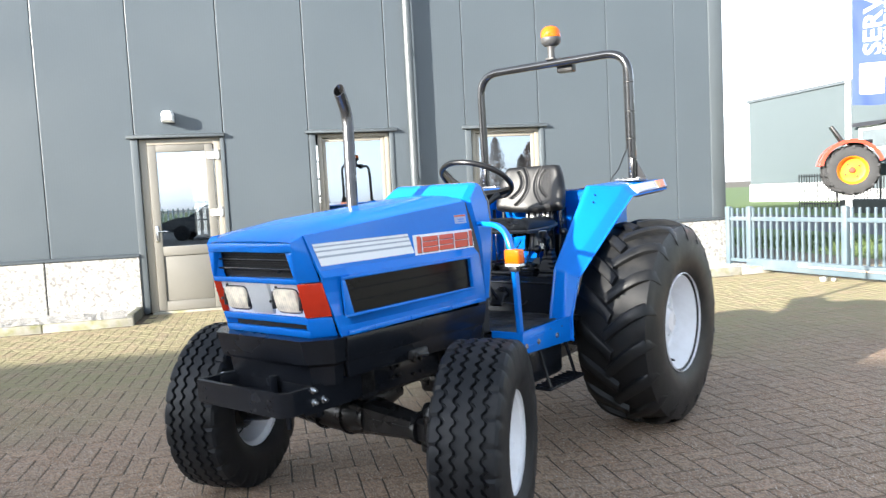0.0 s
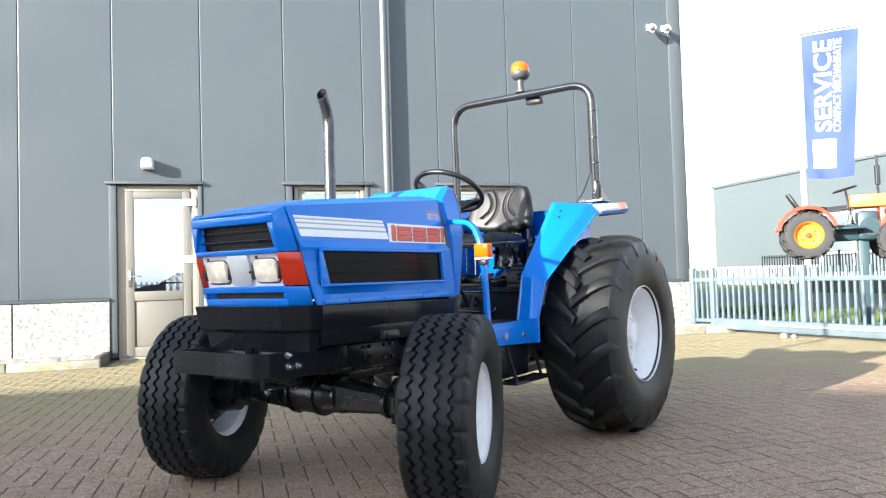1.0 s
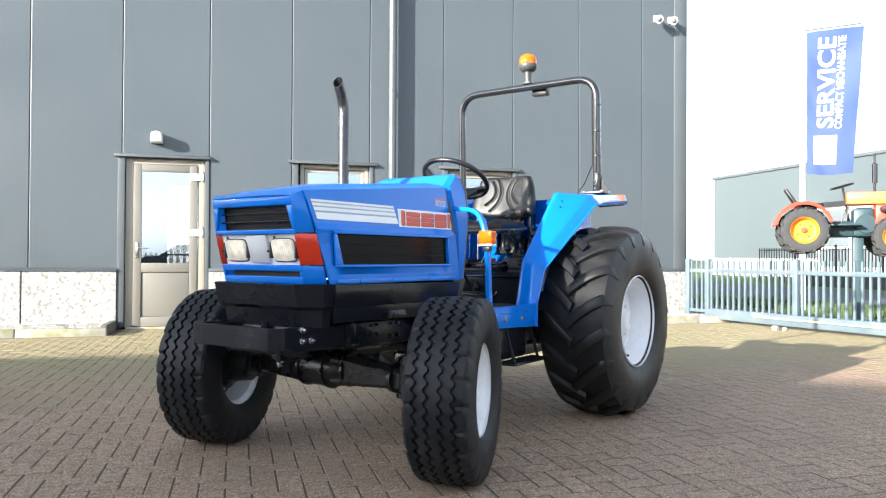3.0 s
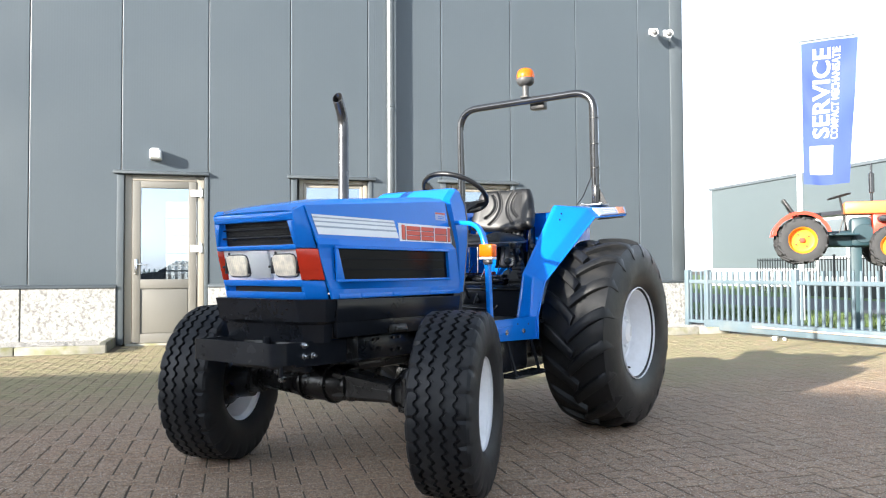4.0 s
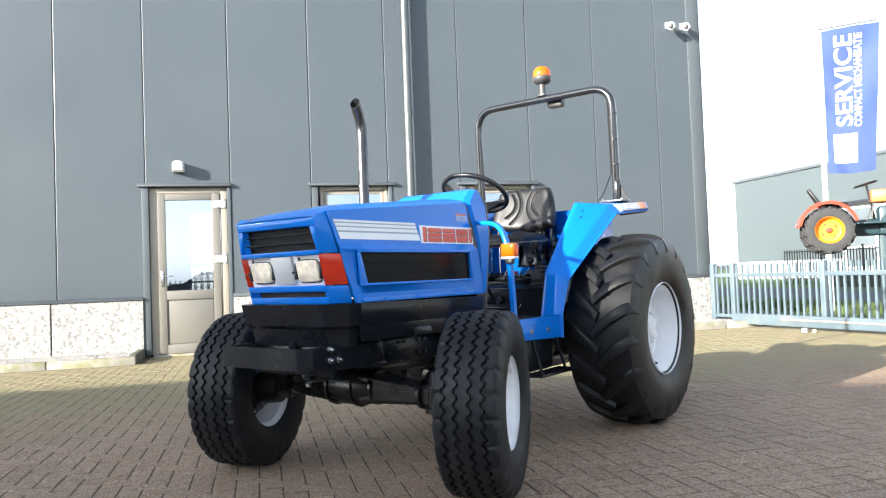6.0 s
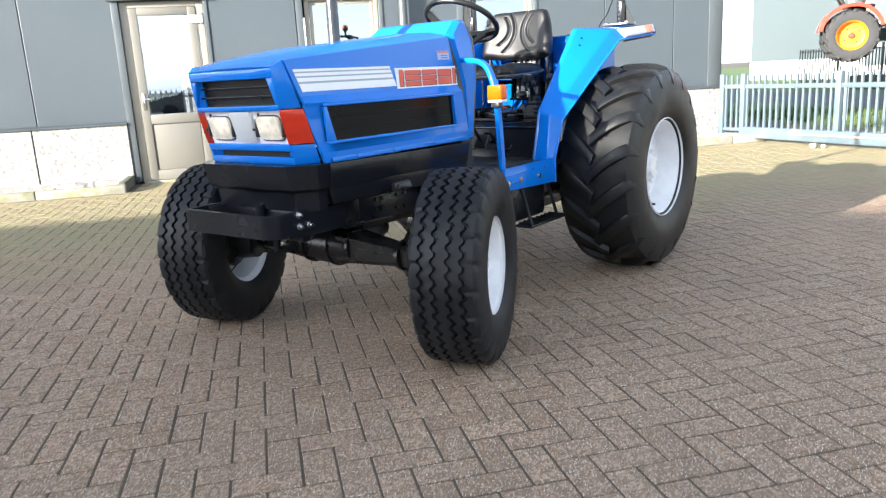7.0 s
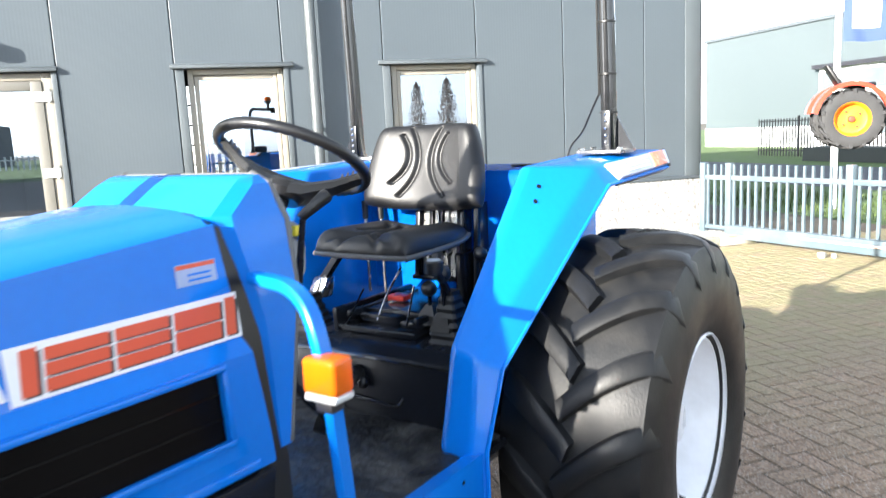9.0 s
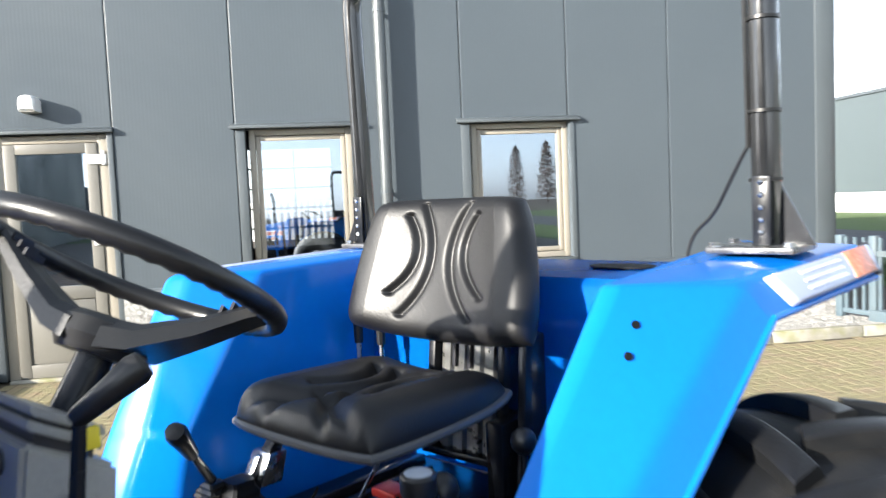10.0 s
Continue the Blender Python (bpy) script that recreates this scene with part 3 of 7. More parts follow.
# bonnet: top and sides
bm = B()
rings = []
for y in (-0.509, -0.503, -0.48, -0.45, -0.42, -0.39, -0.2, 0.0, 0.2, 0.4, 0.518):
    c = crease(y)
    dz = -0.022 * max(0.0, min(1.0, (-0.40 - y) / 0.108)) ** 1.6
    f = min(1, 0.25 + (y + 0.512) * 2.4)
    half = [(0.278 if y > -0.47 else 0.262 if y > -0.49 else 0.25, c + dz), (0.262 if y > -0.47 else 0.25 if y > -0.49 else 0.24, c + 0.012 * f + dz), (0.205, c + 0.021 * f + dz), (0.195, c + 0.026 * f + dz), (0.1, c + 0.033 * f + dz), (0.0, c + 0.036 * f + dz)]
    ring = [(x, y, z) for x, z in half] + [(-x, y, z) for x, z in half[-2::-1]]
    rings.append(ring + [(-0.25, y + 0.005, c - 0.02), (0.25, y + 0.005, c - 0.02)])
loft(bm, rings)
hood = part("bonnet", bm, BLUE, T, "bright blue glossy bonnet")
for s in (1, -1):
    bm = B()

    def quad(y0, y1, z0, z1, n=4, d=0.012):
        """A band of the side sheet; y0 or y1 may be a function of z."""
        for i in range(n):
            pts = []
            za, zb = z0 + (z1 - z0) * i / n, z0 + (z1 - z0) * (i + 1) / n
            for z in (za, zb):
                a = y0(z) if callable(y0) else y0
                b = y1(z) if callable(y1) else y1
                zz = z
                pts += [(s * side_x(zz, a), a, zz), (s * side_x(zz, b), b, zz), (s * (side_x(zz, b) - d), b, zz), (s * (side_x(zz, a) - d), a, zz)]
            hexa(bm, pts)

    quad(lambda z: seam_y(z) + 0.003, -0.30, 0.838, 0.918, 2)
    quad(-0.30, rear_y, 0.838, 0.918, 2)
    quad(lambda z: seam_y(z) + 0.003, -0.335, 0.918, 1.052, 3)
    quad(0.472, rear_y, 0.918, 1.052, 3)
    for z0, z1 in ((1.052, 1.066), (1.066, 1.092)):
        quad(lambda z: seam_y(z) + 0.003, -0.30, z0, z1, 1)
        quad(-0.30, rear_y, z0, z1, 1)
    # upper band follows the crease
    n = 8
    for i in range(n):
        ya, yb = -0.47 + 1.0 * i / n, -0.47 + 1.0 * (i + 1) / n
        za, zb = crease(ya), crease(yb)
        lo = (seam_y(1.092) + 0.003 if i == 0 else ya), (rear_y(1.092) if i == n - 1 else yb)
        hexa(bm, [(s * 0.306, lo[0], 1.092), (s * 0.306, lo[1], 1.092), (s * 0.294, lo[1], 1.092), (s * 0.294, lo[0], 1.092),
                  (s * 0.280, ya, za), (s * 0.280, yb, zb), (s * 0.266, yb, zb), (s * 0.266, ya, za)])
    bmesh.ops.remove_doubles(bm, verts=bm.verts, dist=0.0004)
    sd = part("bonnet_side", bm, BLUE, hood, angle=25)
    # raised frame, grille
    bm = B()
    for y0, y1, z0, z1 in ((-0.347, 0.484, 1.050, 1.062), (-0.347, 0.484, 0.908, 0.920), (-0.347, -0.335, 0.920, 1.050), (0.472, 0.484, 0.920, 1.050)):
        pts = []
        for z in (z0, z1):
            x = side_x(z, 0)
            k = -0.03 * (1.05 - z) / 0.13 if y0 < -0.33 and y1 < 0 else 0
            pts += [(s * (x + 0.008), y0, z), (s * (x + 0.008), y1, z), (s * (x - 0.004), y1, z), (s * (x - 0.004), y0, z)]
        hexa(bm, pts, 0.003)
    hexa(bm, [(s * 0.348, -0.336, 0.919), (s * 0.348, -0.300, 0.919), (s * 0.33, -0.300, 0.919), (s * 0.33, -0.336, 0.919),
              (s * 0.337, -0.336, 1.051), (s * 0.337, -0.330, 1.051), (s * 0.32, -0.330, 1.051), (s * 0.32, -0.336, 1.051)], 0.002)
    part("grille_frame", bm, BLUE, hood)
    bm = B()
    pts = []
    for z in (0.915, 1.055):
        x = side_x(z, 0)
        pts += [(s * (x - 0.008), -0.34, z), (s * (x - 0.008), 0.475, z), (s * (x - 0.014), 0.475, z), (s * (x - 0.014), -0.34, z)]
    hexa(bm, pts)
    for z in (0.962, 1.008):
        x = side_x(z, 0)
        tube(bm, [(s * (x - 0.007), -0.335, z), (s * (x - 0.007), 0.474, z)], 0.0022, 6)
    part("side_grille", bm, mat("smoked_black_grille", (0.0035, 0.0032, 0.0034), 0.22, var=0.15, scale=3, spec=0.08), hood, "black ribbed side grille")
    # lower edge clips
    for y0, y1 in ((-0.33, -0.20), (-0.19, 0.02), (0.03, 0.30), (0.31, 0.54)):
        bm = B()
        hexa(bm, [(s * 0.338, y0, 0.840), (s * 0.338, y1, 0.840), (s * 0.347, y1, 0.840), (s * 0.347, y0, 0.840),
                  (s * 0.338, y0, 0.858), (s * 0.338, y1, 0.858), (s * 0.345, y1, 0.858), (s * 0.345, y0, 0.858)], 0.003)
        part("edge_strip", bm, BLUE, hood)

    # stripes and plain red shapes
    def decal(name, y0, y1, z0, z1, material, lift, slant=0.0, label=""):
        bm = B()
        n = 4
        vs = []
        for i in range(n + 1):
            for j, z in ((0, z0), (1, z1)):
                y = y0 + (y1 - y0) * i / n + slant * j
                vs.append(bm.verts.new((s * (side_x(z, y) + lift), y, z)))
        for i in range(n):
            bm.faces.new((vs[2 * i], vs[2 * i + 2], vs[2 * i + 3], vs[2 * i + 1]))
        return part(name, bm, material, hood, label)

    decal("stripe_ground", -0.415, 0.118, 1.108, 1.192, DECALG, 0.0012, -0.026, "grey and white side stripe")
    for z0, z1 in ((1.108, 1.137), (1.145, 1.159), (1.165, 1.176), (1.182, 1.1905)):
        o = -0.026 * (z0 - 1.108) / 0.084
        decal("stripe", -0.414 + o, 0.118 + o, z0, z1, DECALW, 0.0022, -0.026 * (z1 - z0) / 0.084)
    decal("name_plate", 0.122, 0.553, 1.096, 1.182, DECALW, 0.0012, 0.0, "white name plate")
    y = 0.138
    for w, n in ((0.026, 1), (0.106, 3), (0.102, 3), (0.100, 2), (0.024, 1)):
        h = 0.070 / n
        for k in range(n):
            z = 1.105 + k * h
            decal("name_shadow", y + 0.004 + 0.008 * k / n, y + w + 0.006 + 0.008 * k / n, z - 0.003, z + h - 0.006, DECALK, 0.0018, 0.008 / n)
            decal("name_shape", y + 0.008 * k / n, y + w + 0.008 * k / n, z, z + h - (0.004 if n > 1 else 0), DECALR, 0.0025, 0.008 / n, "plain red bar")
        y += w + 0.011
    decal("warning_sticker", 0.43, 0.518, 1.212, 1.252, mat("pale_blue_sticker", (0.30, 0.37, 0.55), 0.4), 0.0015, 0.0, "pale warning sticker")
    decal("sticker_bar", 0.432, 0.516, 1.243, 1.2505, DECALR, 0.0022)
    for k in range(2):
        decal("sticker_bar", 0.455, 0.505, 1.219 + k * 0.010, 1.223 + k * 0.010, BLUE, 0.0022)

# black skirts
for s in (1, -1):
    bm = B()
    hexa(bm, [(s * 0.338, seam_y(0.83) + 0.012, 0.738), (s * 0.338, 0.566, 0.735), (s * 0.315, 0.566, 0.735), (s * 0.315, seam_y(0.83) + 0.012, 0.738),
              (s * 0.346, seam_y(0.83) + 0.005, 0.837), (s * 0.346, 0.576, 0.826), (s * 0.32, 0.576, 0.826), (s * 0.32, seam_y(0.83) + 0.005, 0.837)], 0.005)
    hexa(bm, [(s * 0.322, seam_y(0.83) + 0.03, 0.672), (s * 0.322, 0.556, 0.660), (s * 0.295, 0.556, 0.660), (s * 0.295, seam_y(0.83) + 0.03, 0.672),
              (s * 0.331, seam_y(0.83) + 0.014, 0.742), (s * 0.331, 0.566, 0.738), (s * 0.305, 0.566, 0.738), (s * 0.305, seam_y(0.83) + 0.014, 0.742)], 0.005)
    part("side_skirt", bm, BLACK, T, "black side skirt")
    bm = B()
    hexa(bm, [(s * 0.288, 0.34, 0.578), (s * 0.288, 0.60, 0.565), (s * 0.280, 0.60, 0.565), (s * 0.280, 0.34, 0.578),
              (s * 0.292, 0.30, 0.664), (s * 0.292, 0.60, 0.664), (s * 0.284, 0.60, 0.664), (s * 0.284, 0.30, 0.664)], 0.003)
    part("heat_shield", bm, BLACK, T, "black sheet panel under the skirt")
bm = B()


def rect(y, x, z, c):
    return [(-x, y + c, z), (-x + c, y, z), (x - c, y, z), (x, y + c, z), (x, -0.33, z), (-x, -0.33, z)]


loft(bm, [rect(-0.458, 0.312, 0.732, 0.07), rect(-0.470, 0.328, 0.745, 0.075), rect(-0.492, 0.338, 0.828, 0.085), rect(-0.496, 0.340, 0.838, 0.087), rect(-0.475, 0.328, 0.8385, 0.085)])
loft(bm, [rect(-0.432, 0.296, 0.655, 0.06), rect(-0.446, 0.305, 0.733, 0.065)])
part("front_skirt", bm, BLACK, T, "black front skirt", angle=20)

# front weight bracket
bm = B()
rc = [(math.sin(radians(a)), math.cos(radians(a))) for a in range(0, 91, 15)]
outer = [(-0.262, -0.37)] + [(-0.262 + 0.012 * (1 - q), -0.60 + 0.012 * (1 - p)) for p, q in rc] + [(0.210 + 0.055 * p, -0.545 - 0.055 * q) for p, q in rc] + [(0.265, -0.37)]
inner = [(-0.244, -0.37)] + [(-0.244 + 0.006 * (1 - q), -0.582 + 0.006 * (1 - p)) for p, q in rc] + [(0.206 + 0.041 * p, -0.541 - 0.041 * q) for p, q in rc] + [(0.247, -0.37)]
ring = [(x, y) for x, y in outer] + [(x, y) for x, y in inner[::-1]]
loft(bm, [[(x, y, 0.576) for x, y in ring], [(x, y, 0.664) for x, y in ring]])
box(bm, -0.25, 0.25, -0.575, -0.36, 0.578, 0.594, 0.003)
bmesh.ops.recalc_face_normals(bm, faces=bm.faces)
br = part("weight_bracket", bm, BLACK, T, "black front weight bracket")
for x in (-0.20, 0.18):
    for z in (0.597, 0.636):
        bm = B()
        tube(bm, [(x, -0.6015, z), (x, -0.598, z)], 0.005, 10)
        part("bolt_hole", bm, MESHK, br)
for y, z in ((-0.462, 0.651), (-0.461, 0.606), (-0.412, 0.605)):
    for s in (1, -1):
        bm = B()
        tube(bm, [(s * 0.264, y, z), (s * 0.272, y, z)], 0.014, 14)
        tube(bm, [(s * 0.270, y, z), (s * 0.284, y, z)], 0.0105, 6)
        tube(bm, [(s * 0.28, y, z), (s * 0.292, y, z)], 0.006, 8)
        part("bolt", bm, CHROME, br, "bright bolt head")
bm = B()
tube(bm, [(0.02, -0.44, 0.60), (0.02, -0.44, 0.675)], 0.017, 12)
part("hitch_pin", bm, BLACK, br)
bm = B()
tube(bm, [(0.24, -0.56, 0.53), (0.24, -0.56, 0.575)], 0.010, 10)
part("hitch_pin", bm, BLACK, br)

# frame, engine, axles
bm = B()
for s in (1, -1):
    hexa(bm, [(s * 0.262, -0.50, 0.56), (s * 0.262, 0.30, 0.548), (s * 0.235, 0.30, 0.548), (s * 0.235, -0.50, 0.56),
              (s * 0.262, -0.50, 0.66), (s * 0.262, 0.30, 0.66), (s * 0.235, 0.30, 0.66), (s * 0.235, -0.50, 0.66)], 0.006)
box(bm, -0.235, 0.235, -0.42, -0.38, 0.53, 0.66, 0.005)
part("front_frame", bm, BLACK, T)
bm = B()
box(bm, -0.18, 0.18, -0.05, 0.62, 0.525, 0.80, 0.03)
box(bm, -0.10, 0.10, 0.0, 0.55, 0.47, 0.54, 0.03)
for y in (0.10, 0.22, 0.34, 0.46):
    box(bm, 0.185, 0.26, y - 0.035, y + 0.035, 0.58, 0.72, 0.012)
tube(bm, [(0.235, 0.02, 0.60), (0.235, 0.40, 0.59)], 0.02, 10)
lathe(bm, [(0.19, 0.02), (0.19, 0.05), (0.235, 0.05), (0.24, 0.035), (0.245, 0.0)], 18, m=Matrix.Translation((0, -0.02, 0.66)))
part("engine", bm, CAST, T, "black-painted engine block")
for d in (0.0, 0.016):
    bm = B()
    tube(bm, bend([(0.296, 0.26, 0.668 + d), (0.316, 0.355, 0.625 + d), (0.318, 0.452, 0.612 + d), (0.316, 0.578, 0.628 + d), (0.305, 0.592, 0.73 + d)], 0.05), 0.0065, 8)
    part("hose", bm, MESHK, T, "black rubber hose")
GRIME = mat("grimy_cast_metal", (0.20, 0.18, 0.155), 0.5, 0.1, var=0.4, scale=18, fine=90, bump=0.002, dirt=((0.03, 0.027, 0.024), 0.8, 12))
for s in (1, -1):
    for y0, y1, z0, z1 in ((-0.035, 0.035, 0.585, 0.655), (0.105, 0.185, 0.570, 0.655)):
        bm = B()
        hexa(bm, [(s * 0.215, y0, z0), (s * 0.262, y0, z0), (s * 0.262, y1, z0), (s * 0.215, y1, z0), (s * 0.215, y0, z1), (s * 0.256, y0 + 0.006, z1), (s * 0.256, y1 - 0.006, z1), (s * 0.215, y1, z1)], 0.008)
        cv = part("engine_cover", bm, GRIME, T, "grimy grey cast cover on the engine")
        for y, z in ((y0 + 0.014, z0 + 0.014), (y1 - 0.014, z0 + 0.014), (y0 + 0.016, z1 - 0.014), (y1 - 0.016, z1 - 0.014)):
            bm = B()
            tube(bm, [(s * 0.255, y, z), (s * 0.270, y, z)], 0.008, 6)
            part("bolt", bm, CAST, cv)
    bm = B()
    box(bm, min(s * 0.205, s * 0.268), max(s * 0.205, s * 0.268), -0.20, -0.125, 0.545, 0.665, 0.006)
    box(bm, min(s * 0.262, s * 0.272), max(s * 0.262, s * 0.272), -0.215, -0.11, 0.548, 0.566, 0.004)
    part("engine_mount", bm, CAST, T, "black engine mounting bracket")
bm = B()
box(bm, 0.305, 0.345, 0.02, 0.13, 0.672, 0.708, 0.006)
box(bm, 0.335, 0.356, 0.035, 0.115, 0.676, 0.704, 0.008)
tube(bm, [(0.352, 0.05, 0.69), (0.366, 0.10, 0.685)], 0.008, 10)
part("skirt_latch", bm, mat("dull_latch_metal", (0.06, 0.058, 0.055), 0.35, 0.5, var=0.4, scale=30), T, "dull metal skirt latch")
bm = B()
box(bm, -0.21, 0.21, 0.62, 1.95, 0.42, 0.66, 0.04)
box(bm, -0.16, 0.16, 0.65, 1.9, 0.32, 0.42, 0.03)
lathe(bm, [(-0.46, 0.0), (-0.46, 0.11), (-0.25, 0.13), (-0.22, 0.19), (0.22, 0.19), (0.25, 0.13), (0.46, 0.11), (0.46, 0.0)], 28, m=Matrix.Translation((0, 1.75, 0.578)))
part("gearbox", bm, CAST, T, "black gearbox and rear axle")
bm = B()
AY = -0.05
AZ = 0.432
lathe(bm, [(-0.19, 0.055), (-0.15, 0.075), (-0.09, 0.088), (0.04, 0.090), (0.09, 0.084), (0.15, 0.072), (0.19, 0.06)], 28, m=Matrix.Translation((0.0, AY, AZ)))
tube(bm, [(0, AY, AZ), (0, AY + 0.2, 0.44), (0, AY + 0.34, 0.45)], [0.075, 0.075, 0.05], 20)
ax_part = part("front_axle", bm, CAST, T, "black cast front axle")
for x, r in ((-0.10, 0.096), (0.055, 0.097), (0.165, 0.078), (-0.165, 0.078)):
    bm = B()
    lathe(bm, [(x - 0.007, 0.05), (x - 0.007, r), (x + 0.007, r), (x + 0.007, 0.05)], 28, m=Matrix.Translation((0.0, AY, AZ)))
    part("flange", bm, CAST, ax_part)
for s in (1, -1):
    bm = B()
    loft(bm, [[(s * x, AY + dy * w, AZ + zc + dz * h) for dy, dz in ((-1, -0.7), (-0.7, -1), (0.7, -1), (1, -0.7), (1, 0.7), (0.7, 1), (-0.7, 1), (-1, 0.7))]
              for x, w, h, zc in ((0.10, 0.07, 0.075, 0.0), (0.19, 0.062, 0.066, 0.0), (0.40, 0.042, 0.046, -0.012), (0.49, 0.042, 0.046, -0.016))])
    part("axle_arm", bm, CAST, ax_part)
    bm = B()
    hexa(bm, [(s * 0.17, AY - 0.066, AZ - 0.004), (s * 0.42, AY - 0.046, AZ - 0.014), (s * 0.42, AY, AZ - 0.014), (s * 0.17, AY, AZ - 0.004),
              (s * 0.17, AY - 0.066, AZ + 0.010), (s * 0.42, AY - 0.046, AZ - 0.004), (s * 0.42, AY, AZ - 0.004), (s * 0.17, AY, AZ + 0.010)])
    part("rib", bm, CAST, ax_part)
    bm = B()
    lathe(bm, [(s * 0.425, 0.03), (s * 0.425, 0.066), (s * 0.445, 0.066), (s * 0.445, 0.03)], 22, m=Matrix.Translation((0, AY, AZ - 0.012)))
    part("flange", bm, CAST, ax_part)
    bm = B()
    tube(bm, [(s * 0.505, AY, 0.345), (s * 0.505, AY, 0.368), (s * 0.505, AY, 0.37), (s * 0.505, AY, 0.49), (s * 0.505, AY, 0.492), (s * 0.505, AY, 0.525)], [0.058, 0.058, 0.048, 0.048, 0.058, 0.04], 16)
    part("king_pin", bm, CAST, ax_part)
for s in (1, -1):
    for k in range(8):
        a = 2 * math.pi * (k + 0.5) / 8
        bm = B()
        p = Vector((s * 0.424, AY + 0.054 * math.cos(a), AZ - 0.012 + 0.054 * math.sin(a)))
        tube(bm, [p, p - Vector((s * 0.010, 0, 0))], 0.008, 6)
        part("bolt", bm, CAST, ax_part)
bm = B()
tube(bm, [(0.47, AY + 0.15, 0.41), (-0.47, AY + 0.15, 0.41)], 0.013, 10)
for s in (1, -1):
    tube(bm, [(s * 0.50, AY + 0.03, 0.42), (s * 0.46, AY + 0.15, 0.41)], 0.02, 8)
part("tie_rod", bm, CAST, T)
for x, z in ((-0.205, 0.475), (-0.18, 0.44)):
    bm = B()
    tube(bm, [(x, AY - 0.10, z), (x, AY - 0.135, z)], 0.012, 6)
    part("hose_fitting", bm, CHROME, T, "bright hose fitting")
bm = B()
tube(bm, bend([(-0.21, AY - 0.10, 0.50), (-0.24, AY - 0.12, 0.475), (-0.12, AY - 0.12, 0.455), (0.02, AY - 0.10, 0.50)], 0.05), 0.006, 8)
part("hose", bm, MESHK, T, "black rubber hose")
for k in range(3):
    bm = B()
    tube(bm, bend([(0.22, 0.30 + 0.03 * k, 0.60), (0.30, 0.36 + 0.03 * k, 0.585 - 0.018 * k), (0.315, 0.50, 0.575 - 0.02 * k), (0.28, 0.62, 0.60), (0.2, 0.66, 0.62)], 0.09), 0.007, 8)
    part("hose", bm, MESHK, T, "black rubber hose")


# ---- wheels ----
def carcass(w, r, r0, n=9):
    """Half-profile points of a tyre: (along, radius), outer side first."""
    h = w / 2
    return [(h * 0.80, r0), (h * 0.95, r0 + (r - r0) * 0.18), (h, r0 + (r - r0) * 0.42), (h * 0.985, r0 + (r - r0) * 0.62), (h * 0.93, r0 + (r - r0) * 0.82)]


def rear_wheel(s):
    W, R, R0 = 0.445, 0.552, 0.262
    wh = new("rear_wheel")
    wh.parent = T
    wh.matrix_local = pose(s * 0.66, 1.76, 0.572)
    prof = carcass(W, R, R0)

    def rad(x):
        a = abs(x) / (W / 2)
        return R - 0.026 * a ** 2.5 if a < 0.86 else R - 0.0178 - (a - 0.86) * 0.49
    crown = [(x, rad(x)) for x in [W / 2 * k for k in (0.86, 0.7, 0.5, 0.25, 0.0)]]
    full = prof + crown + [(-x, r) for x, r in crown[-2::-1]] + [(-x, r) for x, r in prof[::-1]]
    bm = B()
    lathe(bm, full, 96)
    part("tyre", bm, RUBBER, wh, "black wide agricultural tyre with chevron lugs", angle=40)
    n = 18
    for side in (1, -1):
        rings = []
        for j in range(13):
            k = j / 12
            x = side * (-0.016 + k * (W / 2 + 0.004))
            a = -0.40 * k + 0.10 * k * k
            wid = 0.046 + 0.010 * k
            hgt = 0.027 if k < 0.6 else 0.027 - 0.025 * ((k - 0.6) / 0.4) ** 1.4
            ring = []
            # steep leading edge, long trailing slope
            for q, hh in ((0.56, -0.012), (0.50, hgt - 0.003), (0.42, hgt), (-0.38, hgt), (-0.52, hgt - 0.004), (-0.78, -0.012)):
                aa = a + q * wid / R
                xx = x + side * q * wid * 0.38
                rr = rad(min(abs(xx), W / 2 + 0.004)) + hh
                ring.append((xx, rr * math.cos(aa), rr * math.sin(aa)))
            rings.append(ring)
        bm = B()
        loft(bm, rings)
        lug = part("lug", bm, RUBBER, wh, angle=40)
        for i in range(n):
            o = lug if i == 0 else new("lug", lug.data)
            o.parent = wh
            o.matrix_local = Matrix.Rotation(2 * math.pi * (i + (0.5 if side < 0 else 0)) / n, 4, "X")
    bm = B()
    o = s * 0.19
    lathe(bm, [(s * 0.200, 0.272), (s * 0.195, 0.278), (s * 0.180, 0.272), (s * 0.176, 0.256), (s * 0.15, 0.246), (s * 0.125, 0.228), (s * 0.06, 0.222),
               (s * 0.05, 0.205), (s * 0.075, 0.165), (s * 0.082, 0.12), (s * 0.082, 0.0)], 64)
    lathe(bm, [(s * 0.05, 0.222), (-s * 0.15, 0.225), (-s * 0.176, 0.256), (-s * 0.2, 0.275)], 64)
    part("rim", bm, WHITE, wh, "white steel rim")
    bm = B()
    lathe(bm, [(s * 0.08, 0.085), (s * 0.10, 0.08), (s * 0.13, 0.055), (s * 0.135, 0.0)], 28)
    for i in range(6):
        a = 2 * math.pi * i / 6
        p = Vector((0, 0.10 * math.cos(a), 0.10 * math.sin(a)))
        tube(bm, [p + Vector((s * 0.08, 0, 0)), p + Vector((s * 0.10, 0, 0))], 0.012, 6)
    part("hub", bm, WHITE, wh)
    bm = B()
    tube(bm, [(s * 0.13, -0.07, -0.20), (s * 0.165, -0.072, -0.205)], 0.006, 8)
    part("valve", bm, DECALK, wh)


